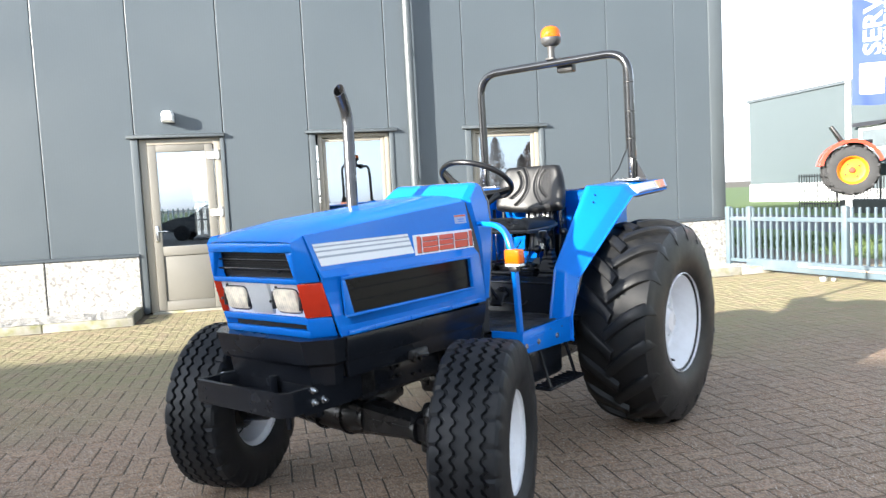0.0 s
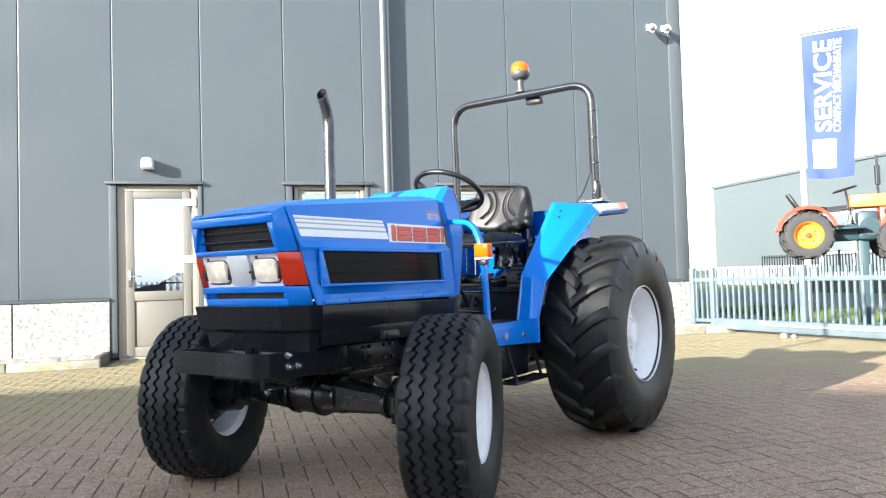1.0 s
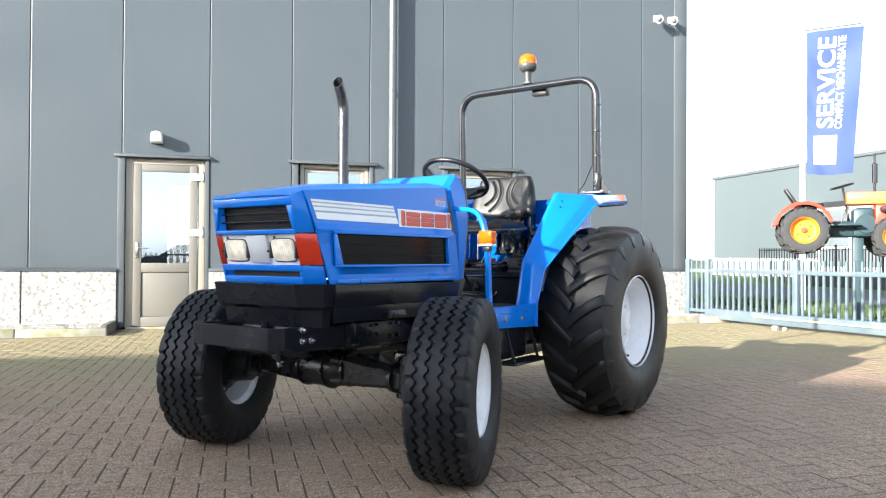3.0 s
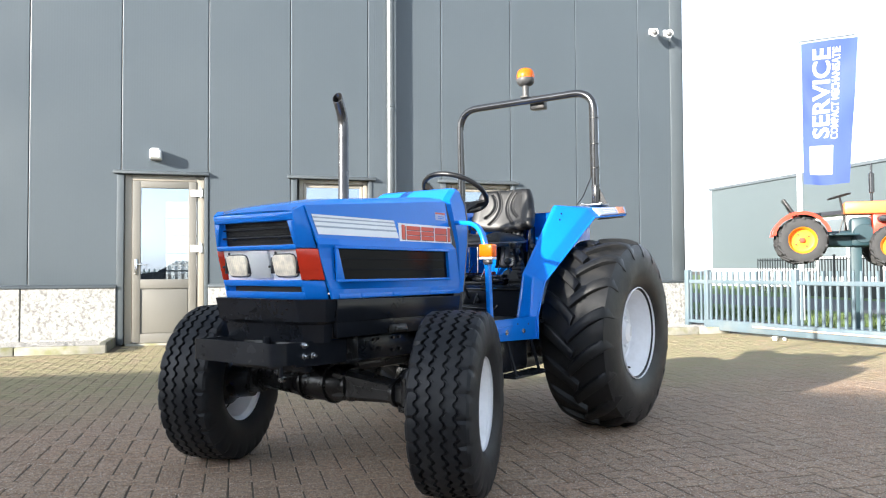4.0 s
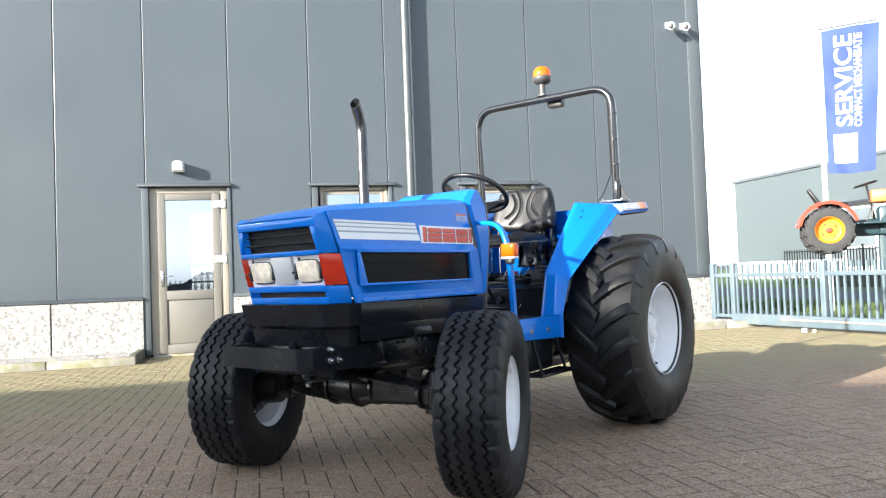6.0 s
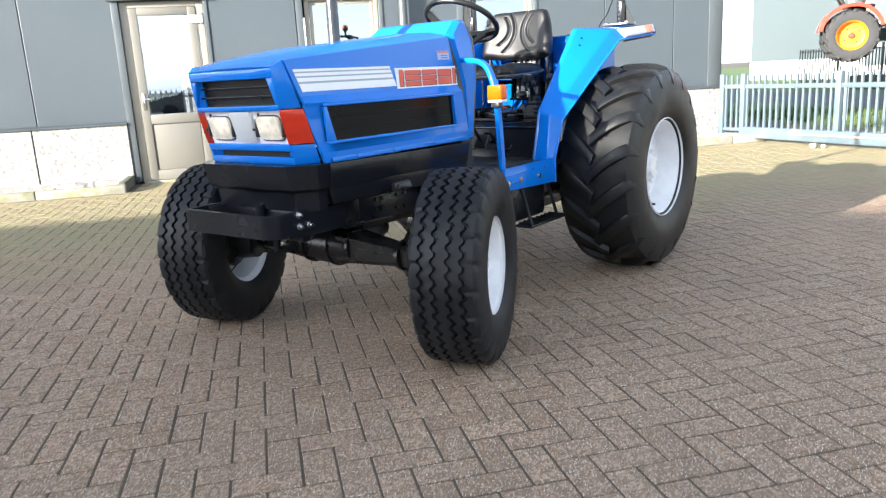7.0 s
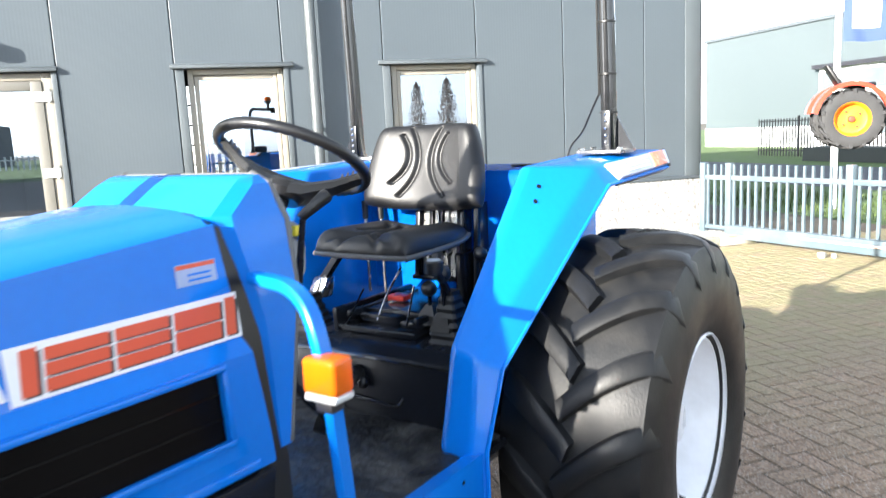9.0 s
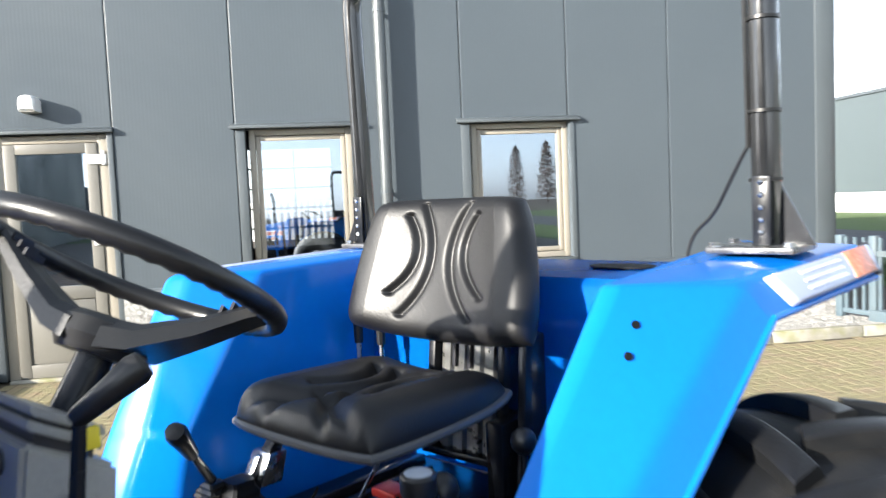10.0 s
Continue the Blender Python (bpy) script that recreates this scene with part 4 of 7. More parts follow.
def front_wheel(s):
    W, R, R0 = 0.280, 0.394, 0.197
    wh = new("front_wheel")
    wh.parent = T
    steer = radians(21)
    c = Vector((s * 0.50 + 0.02, AY, 0.392)) + Vector((s * 0.20 * math.cos(steer), s * 0.20 * math.sin(steer), 0))
    wh.matrix_local = Matrix.Translation(c) @ Matrix.Rotation(steer, 4, "Z")
    zig = 48
    N = zig * 4
    cols = [(-W / 2 * 0.80, R0, 0, 0), (-W / 2 * 0.96, R0 + 0.035, 0, 0), (-W / 2, R0 + 0.075, 0, 0), (-W / 2 * 0.985, R0 + 0.115, 0, 0), (-W / 2 * 0.95, R - 0.034, 1, 0), (-W / 2 * 0.90, R - 0.016, 1, 0), (-W / 2 * 0.82, R - 0.007, 2, 0)]
    for g in (-0.078, -0.028, 0.028, 0.078):
        d = -0.0055 * (g / 0.078) ** 2
        cols += [(g - 0.0080, R + d, 0, 1), (g - 0.0045, R - 0.015 + d, 0, 1), (g + 0.0045, R - 0.015 + d, 0, 1), (g + 0.0080, R + d, 0, 1)]
    cols += [(-x, r, k, 0) for x, r, k, _ in cols[6::-1]]
    bm = B()
    vs = []
    for i in range(N):
        a = 2 * math.pi * i / N
        tri = (0, 1, 1, 0)[i % 4] - 0.5
        row = []
        for x, r, k, zz in cols:
            if k == 1 and i % 8 in (0, 1):
                r -= 0.014
            if k == 2 and i % 8 in (0,):
                r -= 0.012
            xx = x + zz * tri * 0.0135
            row.append(bm.verts.new((xx, r * math.cos(a), r * math.sin(a))))
        vs.append(row)
    for i in range(N):
        p, q = vs[i], vs[(i + 1) % N]
        for j in range(len(cols) - 1):
            bm.faces.new((p[j], p[j + 1], q[j + 1], q[j]))
    part("tyre", bm, RUBBERF, wh, "black ribbed front tyre with zigzag grooves", angle=28)
    bm = B()
    lathe(bm, [(s * 0.112, 0.199), (s * 0.108, 0.206), (s * 0.098, 0.200), (s * 0.092, 0.186), (s * 0.06, 0.176), (s * 0.03, 0.168), (s * 0.018, 0.15), (s * 0.035, 0.11), (s * 0.035, 0.0)], 56)
    lathe(bm, [(s * 0.02, 0.168), (-s * 0.085, 0.178), (-s * 0.098, 0.200), (-s * 0.112, 0.199)], 56)
    part("rim", bm, WHITE, wh, "white steel rim")
    bm = B()
    lathe(bm, [(s * 0.034, 0.075), (s * 0.06, 0.07), (s * 0.075, 0.045), (s * 0.08, 0.0)], 24)
    part("hub_cap", bm, WHITE, wh, "white hub cap")
    bm = B()
    lathe(bm, [(-s * 0.17, 0.0), (-s * 0.17, 0.075), (-s * 0.06, 0.085), (-s * 0.04, 0.12), (s * 0.02, 0.125)], 24)
    for i in range(6):
        a = 2 * math.pi * i / 6
        p = Vector((0, 0.10 * math.cos(a), 0.10 * math.sin(a)))
        tube(bm, [p + Vector((-s * 0.055, 0, 0)), p + Vector((-s * 0.01, 0, 0))], 0.012, 6)
    part("hub", bm, CAST, wh, "black wheel hub with nuts")


for s in (1, -1):
    rear_wheel(s)
    front_wheel(s)

# ---- exhaust, cowl, controls ----
bm = B()
path = bend([(-0.118, 0.192, 1.27), (-0.163, 0.240, 1.745), (-0.146, 0.176, 1.850)], 0.07, 8)
d = (path[-1] - path[-2]).normalized()
face = Vector((0.25, -0.88, 0.40)).normalized()


def mitred(bm, r, n=24):
    """A pipe along the path whose end is cut along the face's plane."""
    side, rings = None, []
    for i, p in enumerate(path):
        e = ((path[min(i + 1, len(path) - 1)] - p).normalized() + (p - path[max(i - 1, 0)]).normalized()).normalized()
        side = e.orthogonal().normalized() if side is None else (side - e * side.dot(e)).normalized()
        up = e.cross(side)
        ring = [r * (side * math.cos(2 * math.pi * k / n) + up * math.sin(2 * math.pi * k / n)) for k in range(n)]
        if i == len(path) - 1:
            ring = [o - e * (o.dot(face) / e.dot(face)) for o in ring]
        rings.append([p + o for o in ring])
    return loft(bm, rings, True, False)[-1]


a, b = mitred(bm, 0.027), mitred(bm, 0.0242)
for i in range(24):
    bm.faces.new((a[i], a[(i + 1) % 24], b[(i + 1) % 24], b[i]))
ex = part("exhaust_pipe", bm, mat("exhaust_steel", (0.075, 0.075, 0.078), 0.25, 0.8, var=0.3, scale=10), T, "polished dark steel exhaust stack")

bm = B()
loft(bm, [[(x * k, y, z) for x, y in ((-1, y0 + c), (-1 + c * 3, y0), (1 - c * 3, y0), (1, y0 + c), (1, y1), (-1, y1))]
          for k, y0, y1, z, c in ((0.313, 0.604, 0.652, 0.842, 0.02), (0.313, 0.602, 0.660, 0.86, 0.02), (0.310, 0.594, 0.694, 1.10, 0.02), (0.304, 0.582, 0.708, 1.17, 0.02), (0.288, 0.552, 0.708, 1.305, 0.02), (0.28, 0.545, 0.705, 1.325, 0.03), (0.262, 0.62, 0.693, 1.380, 0.03), (0.245, 0.648, 0.684, 1.396, 0.02), (0.225, 0.657, 0.68, 1.399, 0.005))])
cowl = part("dash_cowl", bm, BLUE, T, "bright blue sloping dashboard cowl", angle=22)
bm = B()
for s in (1, -1):
    tube(bm, [(s * 0.307, 0.652, 0.845), (s * 0.303, 0.697, 1.10), (s * 0.298, 0.711, 1.17), (s * 0.285, 0.711, 1.305), (s * 0.255, 0.696, 1.38), (s * 0.22, 0.684, 1.400)], 0.0085, 10)
tube(bm, [(-0.22, 0.688, 1.396), (0.22, 0.688, 1.396)], 0.006, 8)
part("edge_trim", bm, mat("dark_grey_trim", (0.10, 0.10, 0.098), 0.5), cowl, "grey rubber edge trim")
bm = B()
ring = lambda y0, y1, k, z: [(s * k, y, z) for s, y in ((-1, y0), (1, y0), (1, y1), (-1, y1))]
loft(bm, [ring(0.565, 0.645, 0.312, 0.60), ring(0.565, 0.64, 0.312, 0.82), ring(0.54, 0.61, 0.300, 1.08), ring(0.525, 0.585, 0.283, 1.22), ring(0.51, 0.558, 0.270, 1.306), ring(0.51, 0.558, 0.24, 1.318)])
part("bulkhead_seal", bm, RUBBERSEAL, T, "black rubber seal behind the bonnet")

# dashboard on the driver's side: a box whose top slopes to the driver, with two ribbed plates on it
def slab(x0, x1, outline, bevel):
    """An outline in y and z, drawn out from x0 to x1, with rounded edges."""
    bm = B()
    loft(bm, [[(x, y, z) for y, z in outline] for x in (x0, x1)])
    bmesh.ops.recalc_face_normals(bm, faces=bm.faces)
    bmesh.ops.bevel(bm, geom=bm.edges[:], offset=bevel, segments=2, affect="EDGES", clamp_overlap=True)
    return bm


def panel_z(y):
    return 1.264 - 0.557 * (y - 0.815)


dash = part("dashboard", slab(-0.16, 0.140, ((0.800, 1.080), (0.808, 1.20), (0.816, 1.262), (0.912, 1.212), (0.906, 1.15), (0.865, 1.085)), 0.006), GREYPLASTIC, T, "grey moulded plastic dashboard", angle=25)
for y0, y1, lo, hi in ((0.823, 0.896, 0.013, 0.025), (0.827, 0.901, 0.030, 0.041)):
    # black filler puts the shade of the rib gaps into colour
    part("rib_gap_shade", slab(0.010, 0.134, ((y0 + 0.006, panel_z(y0 + 0.006) + lo - 0.016), (y0 + 0.006, panel_z(y0 + 0.006) + lo + 0.002), (y1 - 0.008, panel_z(y1 - 0.008) + lo + 0.002), (y1 - 0.008, panel_z(y1 - 0.008) + lo - 0.016)), 0.0005), DECALK, dash, "black filler standing for the shade between the ribs")
    part("dash_rib", slab(0.004, 0.140, ((y0, panel_z(y0) + lo), (y0, panel_z(y0) + hi), (y1, panel_z(y1) + hi), (y1, panel_z(y1) + lo)), 0.002), GREYPLASTIC, dash)
part("side_boss", slab(0.128, 0.147, ((0.850, 1.150), (0.846, 1.205), (0.895, 1.185), (0.892, 1.150)), 0.006), GREYPLASTIC, dash)
bm = B()
box(bm, 0.126, 0.147, 0.868, 0.892, 1.238, 1.262, 0.002)
part("yellow_switch", bm, YELLOW, dash)
bm = B()
lathe(bm, [(-0.012, 0.015), (0.004, 0.015), (0.004, 0.0)], 20, axis="y", m=Matrix.Translation((0.078, 0.812, 1.231)) @ Matrix.Rotation(math.pi, 4, "Z"))
part("switch_hole", bm, DECALK, dash)
for x, z in ((-0.10, 1.18), (0.0, 1.19)):
    bm = B()
    lathe(bm, [(-0.01, 0.018), (0.004, 0.016), (0.004, 0.0)], 16, axis="y", m=Matrix.Translation((x, 0.916, z)))
    part("dash_knob", bm, DECALK, dash)
bm = B()
box(bm, -0.12, 0.12, 0.66, 0.80, 0.68, 1.09, 0.02)
part("pedestal", bm, BLACK, dash, "black steering pedestal")
for x in (-0.20, -0.29, 0.22):
    bm = B()
    tube(bm, bend([(x, 0.70, 1.0), (x, 0.80, 0.86), (x, 0.86, 0.80)], 0.08), 0.009, 8)
    pd = part("pedal", bm, BLACK, T, "black foot pedal")
    bm = B()
    hexa(bm, [(x - 0.035, 0.835, 0.775), (x + 0.035, 0.835, 0.775), (x + 0.035, 0.845, 0.765), (x - 0.035, 0.845, 0.765),
              (x - 0.035, 0.875, 0.835), (x + 0.035, 0.875, 0.835), (x + 0.035, 0.885, 0.825), (x - 0.035, 0.885, 0.825)], 0.003)
    part("pad", bm, RUBBERSEAL, pd)

# steering
SC, SN = Vector((0.025, 1.0, 1.415)), Vector((0, 0.5, 0.866))
bm = B()
hub = SC - SN * 0.085
tube(bm, [hub - SN * 0.30, hub - SN * 0.02], [0.026, 0.023], 16)
part("steering_column", bm, BLACK, T)
ax = Vector((0.298, 0.204, -0.114)).normalized()
ay = SN.cross(ax)
wm = Matrix((ax, ay, SN)).transposed().to_4x4()
wm.translation = SC
bm = B()
vs = []
for i in range(96):
    a = 2 * math.pi * i / 96
    row = []
    for j in range(12):
        b = 2 * math.pi * j / 12
        r = 0.0145 + (0.0012 * math.cos(a * 48) if math.sin(b) < -0.2 else 0)
        q = (0.192 + r * math.cos(b))
        row.append(bm.verts.new(wm @ Vector((q * math.cos(a), q * math.sin(a), r * math.sin(b)))))
    vs.append(row)
for i in range(96):
    for j in range(12):
        p, q = vs[i], vs[(i + 1) % 96]
        bm.faces.new((p[j], q[j], q[(j + 1) % 12], p[(j + 1) % 12]))
sw = part("steering_wheel", bm, PLASTIC, T, "black two-spoke steering wheel", angle=60)
bm = B()
for s in (1, -1):
    rings = []
    for x, w, z, h in ((0.02, 0.058, -0.088, 0.020), (0.055, 0.050, -0.082, 0.018), (0.12, 0.032, -0.045, 0.014), (0.172, 0.026, -0.008, 0.011), (0.19, 0.022, 0.0, 0.008)):
        rings.append([wm @ Vector((s * x, a * w, z + b * h)) for a, b in ((-1, -1), (1, -1), (1, 0.3), (0.7, 1), (-0.7, 1), (-1, 0.3))])
    loft(bm, rings)
part("spoke", bm, PLASTIC, sw)
bm = B()
lathe(bm, [(-0.115, 0.0), (-0.115, 0.05), (-0.095, 0.062), (-0.075, 0.058), (-0.066, 0.045), (-0.064, 0.0)], 24, axis="z", m=wm)
part("hub", bm, PLASTIC, sw)
for s in (1, -1):
    bm = B()
    for k in range(3):
        x = 0.135 + k * 0.012
        box(bm, s * x - 0.002, s * x + 0.002, -0.022, 0.022, -0.022 + k * 0.008, -0.012 + k * 0.008, m=wm)
    part("spoke_rib", bm, DECALK, sw)

# shuttle lever by the column, range lever
for a, b, e, k in (((0.163, 0.845, 1.09), (0.19, 0.855, 1.290), (0.225, 0.91, 1.338), 0.015), ((-0.290, 1.270, 0.985), (-0.222, 1.196, 1.070), (-0.170, 1.140, 1.135), 0.016)):
    a, b, e = Vector(a), Vector(b), Vector(e)
    bm = B()
    tube(bm, [a, b], [0.010, 0.007], 10)
    lv = part("lever", bm, BLACK, T, "black control lever")
    bm = B()
    tube(bm, [b - (e - b) * 0.1, b, b.lerp(e, 0.5), b.lerp(e, 0.85), b.lerp(e, 0.97), e], [k * 0.6, k * 0.8, k, k * 1.2, k * 1.0, k * 0.4], 14)
    part("knob", bm, PLASTIC, lv)
    if a.x < 0:
        bm = B()
        d = (b - a).normalized()
        rings = []
        for i in range(9):
            w = 0.055 - 0.0052 * i + (0.004 if i % 2 else 0)
            c = a + d * (0.012 * i - 0.11)
            rings.append([(c.x + sx * w, c.y + sy * w, c.z) for sx, sy in ((-1, -0.8), (-0.8, -1), (0.8, -1), (1, -0.8), (1, 0.8), (0.8, 1), (-0.8, 1), (-1, 0.8))])
        loft(bm, rings)
        part("gaiter", bm, RUBBERSEAL, lv, "black rubber bellows", 20)

# ---- platform ----
bm = B()
box(bm, -0.50, 0.50, 0.605, 1.22, 0.655, 0.672)
box(bm, -0.36, 0.36, 0.62, 0.70, 0.60, 0.672)
part("floor_plate", bm, BLACK, T)
bm = B()
n = 22
vs = [[bm.verts.new((-0.49 + 0.98 * i / n, 0.62 + 0.59 * j / n, 0.682 + 0.008 * noise.noise(Vector((i * 0.9, j * 0.4, 0))) + 0.004 * noise.noise(Vector((i * 2.1, j * 2.4, 5))))) for j in range(n + 1)] for i in range(n + 1)]
for i in range(n):
    for j in range(n):
        bm.faces.new((vs[i][j], vs[i + 1][j], vs[i + 1][j + 1], vs[i][j + 1]))
part("floor_mat", bm, MAT, T, "worn black rubber floor mat", angle=70)
for s in (1, -1):
    bm = B()
    hexa(bm, [(s * 0.525, 0.60, 0.590), (s * 0.525, 1.06, 0.572), (s * 0.505, 1.06, 0.572), (s * 0.505, 0.60, 0.590),
              (s * 0.525, 0.60, 0.695), (s * 0.525, 1.06, 0.695), (s * 0.505, 1.06, 0.695), (s * 0.505, 0.60, 0.695)], 0.005)
    hexa(bm, [(s * 0.345, 0.605, 0.600), (s * 0.515, 0.598, 0.590), (s * 0.515, 0.612, 0.590), (s * 0.345, 0.62, 0.600),
              (s * 0.345, 0.605, 0.690), (s * 0.515, 0.598, 0.695), (s * 0.515, 0.612, 0.695), (s * 0.345, 0.62, 0.690)], 0.004)
    hexa(bm, [(s * 0.48, 0.60, 0.684), (s * 0.527, 0.60, 0.694), (s * 0.527, 1.06, 0.694), (s * 0.48, 1.06, 0.684),
              (s * 0.48, 0.60, 0.690), (s * 0.527, 0.60, 0.700), (s * 0.527, 1.06, 0.700), (s * 0.48, 1.06, 0.690)])
    va = part("side_valance", bm, BLUE, T, "blue platform edge")
    for y, z in ((0.625, 0.625), (0.735, 0.630), (0.915, 0.627)):
        bm = B()
        tube(bm, [(s * 0.524, y, z), (s * 0.528, y, z)], 0.014, 12)
        tube(bm, [(s * 0.526, y, z), (s * 0.534, y, z)], 0.008, 6)
        part("bolt", bm, CHROME, va, "bright bolt")
    for y, z in ((0.855, 0.668), (0.97, 0.662)):
        bm = B()
        tube(bm, [(s * 0.5235, y, z), (s * 0.5262, y, z)], 0.005, 10)
        part("bolt_hole", bm, MESHK, va)
    for y0, y1, z in ((0.66, 0.80, 0.655), (0.64, 0.72, 0.618)):
        bm = B()
        hexa(bm, [(s * 0.522, y0, z), (s * 0.522, y1, z + 0.003), (s * 0.529, y1 - 0.004, z + 0.004), (s * 0.529, y0 + 0.004, z + 0.002),
                  (s * 0.522, y0, z + 0.010), (s * 0.522, y1, z + 0.012), (s * 0.529, y1 - 0.004, z + 0.009), (s * 0.529, y0 + 0.004, z + 0.008)], 0.002)
        part("pressed_rib", bm, BLUE, va)
    for y in (0.765, 1.02):
        bm = B()
        hexa(bm, [(s * 0.50, y - 0.008, 0.60), (s * 0.51, y - 0.008, 0.60), (s * 0.51, y + 0.008, 0.60), (s * 0.50, y + 0.008, 0.60),
                  (s * 0.56, y - 0.008, 0.405), (s * 0.57, y - 0.008, 0.405), (s * 0.57, y + 0.008, 0.405), (s * 0.56, y + 0.008, 0.405)])
        st = part("step_strap", bm, BLACK, T)
    bm = B()
    box(bm, s * 0.555 - 0.075 * (s > 0), s * 0.555 + 0.075 * (s < 0) + 0.02 * (s > 0), 0.745, 1.10, 0.388, 0.402, 0.004)
    for k in range(8):
        y = 0.77 + k * 0.042
        box(bm, min(s * 0.485, s * 0.57), max(s * 0.485, s * 0.57), y, y + 0.012, 0.402, 0.410)
    part("step_tread", bm, BLACK, st, "black serrated step")
    # grab rail with indicator
    bm = B()
    pth = bend([(s * 0.315, 0.585, 1.205), (s * 0.46, 0.575, 1.195), (s * 0.522, 0.555, 1.06), (s * 0.508, 0.605, 0.69)], 0.10, 8)
    rings = []
    for i, p in enumerate(pth):
        d = (pth[min(i + 1, len(pth) - 1)] - pth[max(i - 1, 0)]).normalized()
        e = Vector((0, 1, 0))
        e = (e - d * e.dot(d)).normalized()
        f = d.cross(e)
        rings.append([p + e * 0.017 * a + f * 0.011 * b for a, b in ((-1, -0.6), (-0.8, -1), (0.8, -1), (1, -0.6), (1, 0.6), (0.8, 1), (-0.8, 1), (-1, 0.6))])
    loft(bm, rings)
    rail = part("grab_rail", bm, BLUE, T, "blue bent grab rail with indicator", angle=50)
    bm = B()
    box(bm, s * 0.532 - 0.039, s * 0.532 + 0.039, 0.518, 0.572, 1.021, 1.087, 0.009, 3)
    ind = part("indicator_lamp", bm, ORANGE, rail, "amber indicator lens")
    bm = B()
    box(bm, s * 0.532 - 0.038, s * 0.532 + 0.038, 0.520, 0.570, 1.009, 1.022, 0.004)
    part("indicator_base", bm, SILVER, rail)
    bm = B()
    box(bm, s * 0.530 - 0.02, s * 0.530 + 0.02, 0.53, 0.565, 0.985, 1.010, 0.005)
    part("indicator_bracket", bm, DECALK, rail)
    # tank or battery box under the platform
    bm = B()
    box(bm, min(s * 0.26, s * 0.47), max(s * 0.26, s * 0.47), 0.68, 1.08, 0.40, 0.60, 0.03)
    part("under_box", bm, BLACK, T)

# tunnel and seat base
bm = B()
loft(bm, [[(x, y, z) for x, y in ((-a, y0), (a, y0), (a, 1.95), (-a, 1.95))] for a, y0, z in ((0.36, 1.16, 0.66), (0.36, 1.18, 0.80), (0.36, 1.19, 0.84), (0.35, 1.24, 0.865), (0.34, 1.26, 0.867))])
tn = part("seat_tunnel", bm, BLACK, T, "black transmission cover under the seat", angle=25)
# glossy tube added along the rounded edge to draw its bright glint
bm = B()
tube(bm, [(-0.358, 1.192, 0.842), (0.358, 1.192, 0.842)], 0.007, 10)
part("edge_glint", bm, STEEL, tn, "glossy tube added for the glint on the cover's edge")
bm = B()
tube(bm, [(-0.30, 1.185, 0.842), (0.355, 1.185, 0.842)], 0.006, 8)
tube(bm, bend([(-0.10, 1.16, 0.735), (0.20, 1.155, 0.725), (0.21, 1.165, 0.75)], 0.02), 0.005, 8)
part("tunnel_edge", bm, STEEL, tn)
bm = B()
lathe(bm, [(0.0, 0.03), (-0.03, 0.026), (-0.032, 0.0)], 14, axis="y", m=Matrix.Translation((0.04, 1.175, 0.79)))
ball(bm, (0.07, 1.16, 0.775), 0.018, n=10)
part("tunnel_knob", bm, CAST, tn)
def bellows(x, y, z, w, h, n, parent):
    """A square rubber bellows that narrows in n folds."""
    bm = B()
    rings = []
    for i in range(2 * n + 1):
        k = i / (2 * n)
        q = w * (1 - 0.62 * k) * (1.0 if i % 2 == 0 else 0.86)
        rings.append([(x + a * q, y + b * q, z + h * k) for a, b in ((-1, -0.8), (-0.8, -1), (0.8, -1), (1, -0.8), (1, 0.8), (0.8, 1), (-0.8, 1), (-1, 0.8))])
    loft(bm, rings)
    return part("bellows", bm, RUBBERSEAL, parent, "black rubber bellows", 20)


bellows(-0.27, 1.315, 0.866, 0.062, 0.11, 5, tn)
bellows(0.245, 1.365, 0.866, 0.058, 0.15, 6, tn)
for x0, x1, y0, y1, z0, z1 in ((-0.15, 0.155, 1.305, 1.55, 0.868, 0.888), (-0.10, 0.05, 1.36, 1.52, 0.888, 0.915), (0.06, 0.145, 1.36, 1.50, 0.888, 0.905)):
    bm = B()
    box(bm, x0, x1, y0, y1, z0, z1, 0.005)
    part("cover_plate", bm, BLACK, tn, "black cover plate on the seat tunnel")
# thin glossy rods along the front edges of two plates
for x0, x1, y, z in ((-0.15, 0.155, 1.303, 0.886), (-0.10, 0.05, 1.358, 0.914)):
    bm = B()
    tube(bm, [(x0, y, z), (x1, y, z)], 0.0025, 6)
    part("plate_edge_rod", bm, STEEL, tn)
bm = B()
tube(bm, [(0.245, 1.36, 1.0), (0.262, 1.28, 1.09)], [0.012, 0.009], 10)
hl = part("hand_lever", bm, BLACK, T, "black hand lever with a round grey cap")
bm = B()
lathe(bm, [(-0.025, 0.0), (-0.025, 0.020), (-0.012, 0.026), (0.010, 0.026), (0.014, 0.023), (0.0142, 0.0)], 22, axis="z", m=Matrix.Translation((0.268, 1.258, 1.108)))
part("grip", bm, PLASTIC, hl)
bm = B()
lathe(bm, [(0.0143, 0.020), (0.016, 0.018), (0.016, 0.0)], 22, axis="z", m=Matrix.Translation((0.268, 1.258, 1.108)))
part("cap", bm, DECALG, hl, "grey printed shift cap")
bm = B()
box(bm, -0.16, 0.20, 1.40, 1.72, 0.905, 0.925, 0.006)
box(bm, -0.16, -0.14, 1.30, 1.70, 0.86, 0.94, 0.004)
sb = part("seat_base", bm, BLACK, T, "black seat base frame")
for x in (-0.12, 0.14):
    bm = B()
    box(bm, x, x + 0.02, 1.32, 1.68, 0.91, 0.93, 0.003)
    part("slide_rail", bm, BLACK, sb)
bm = B()
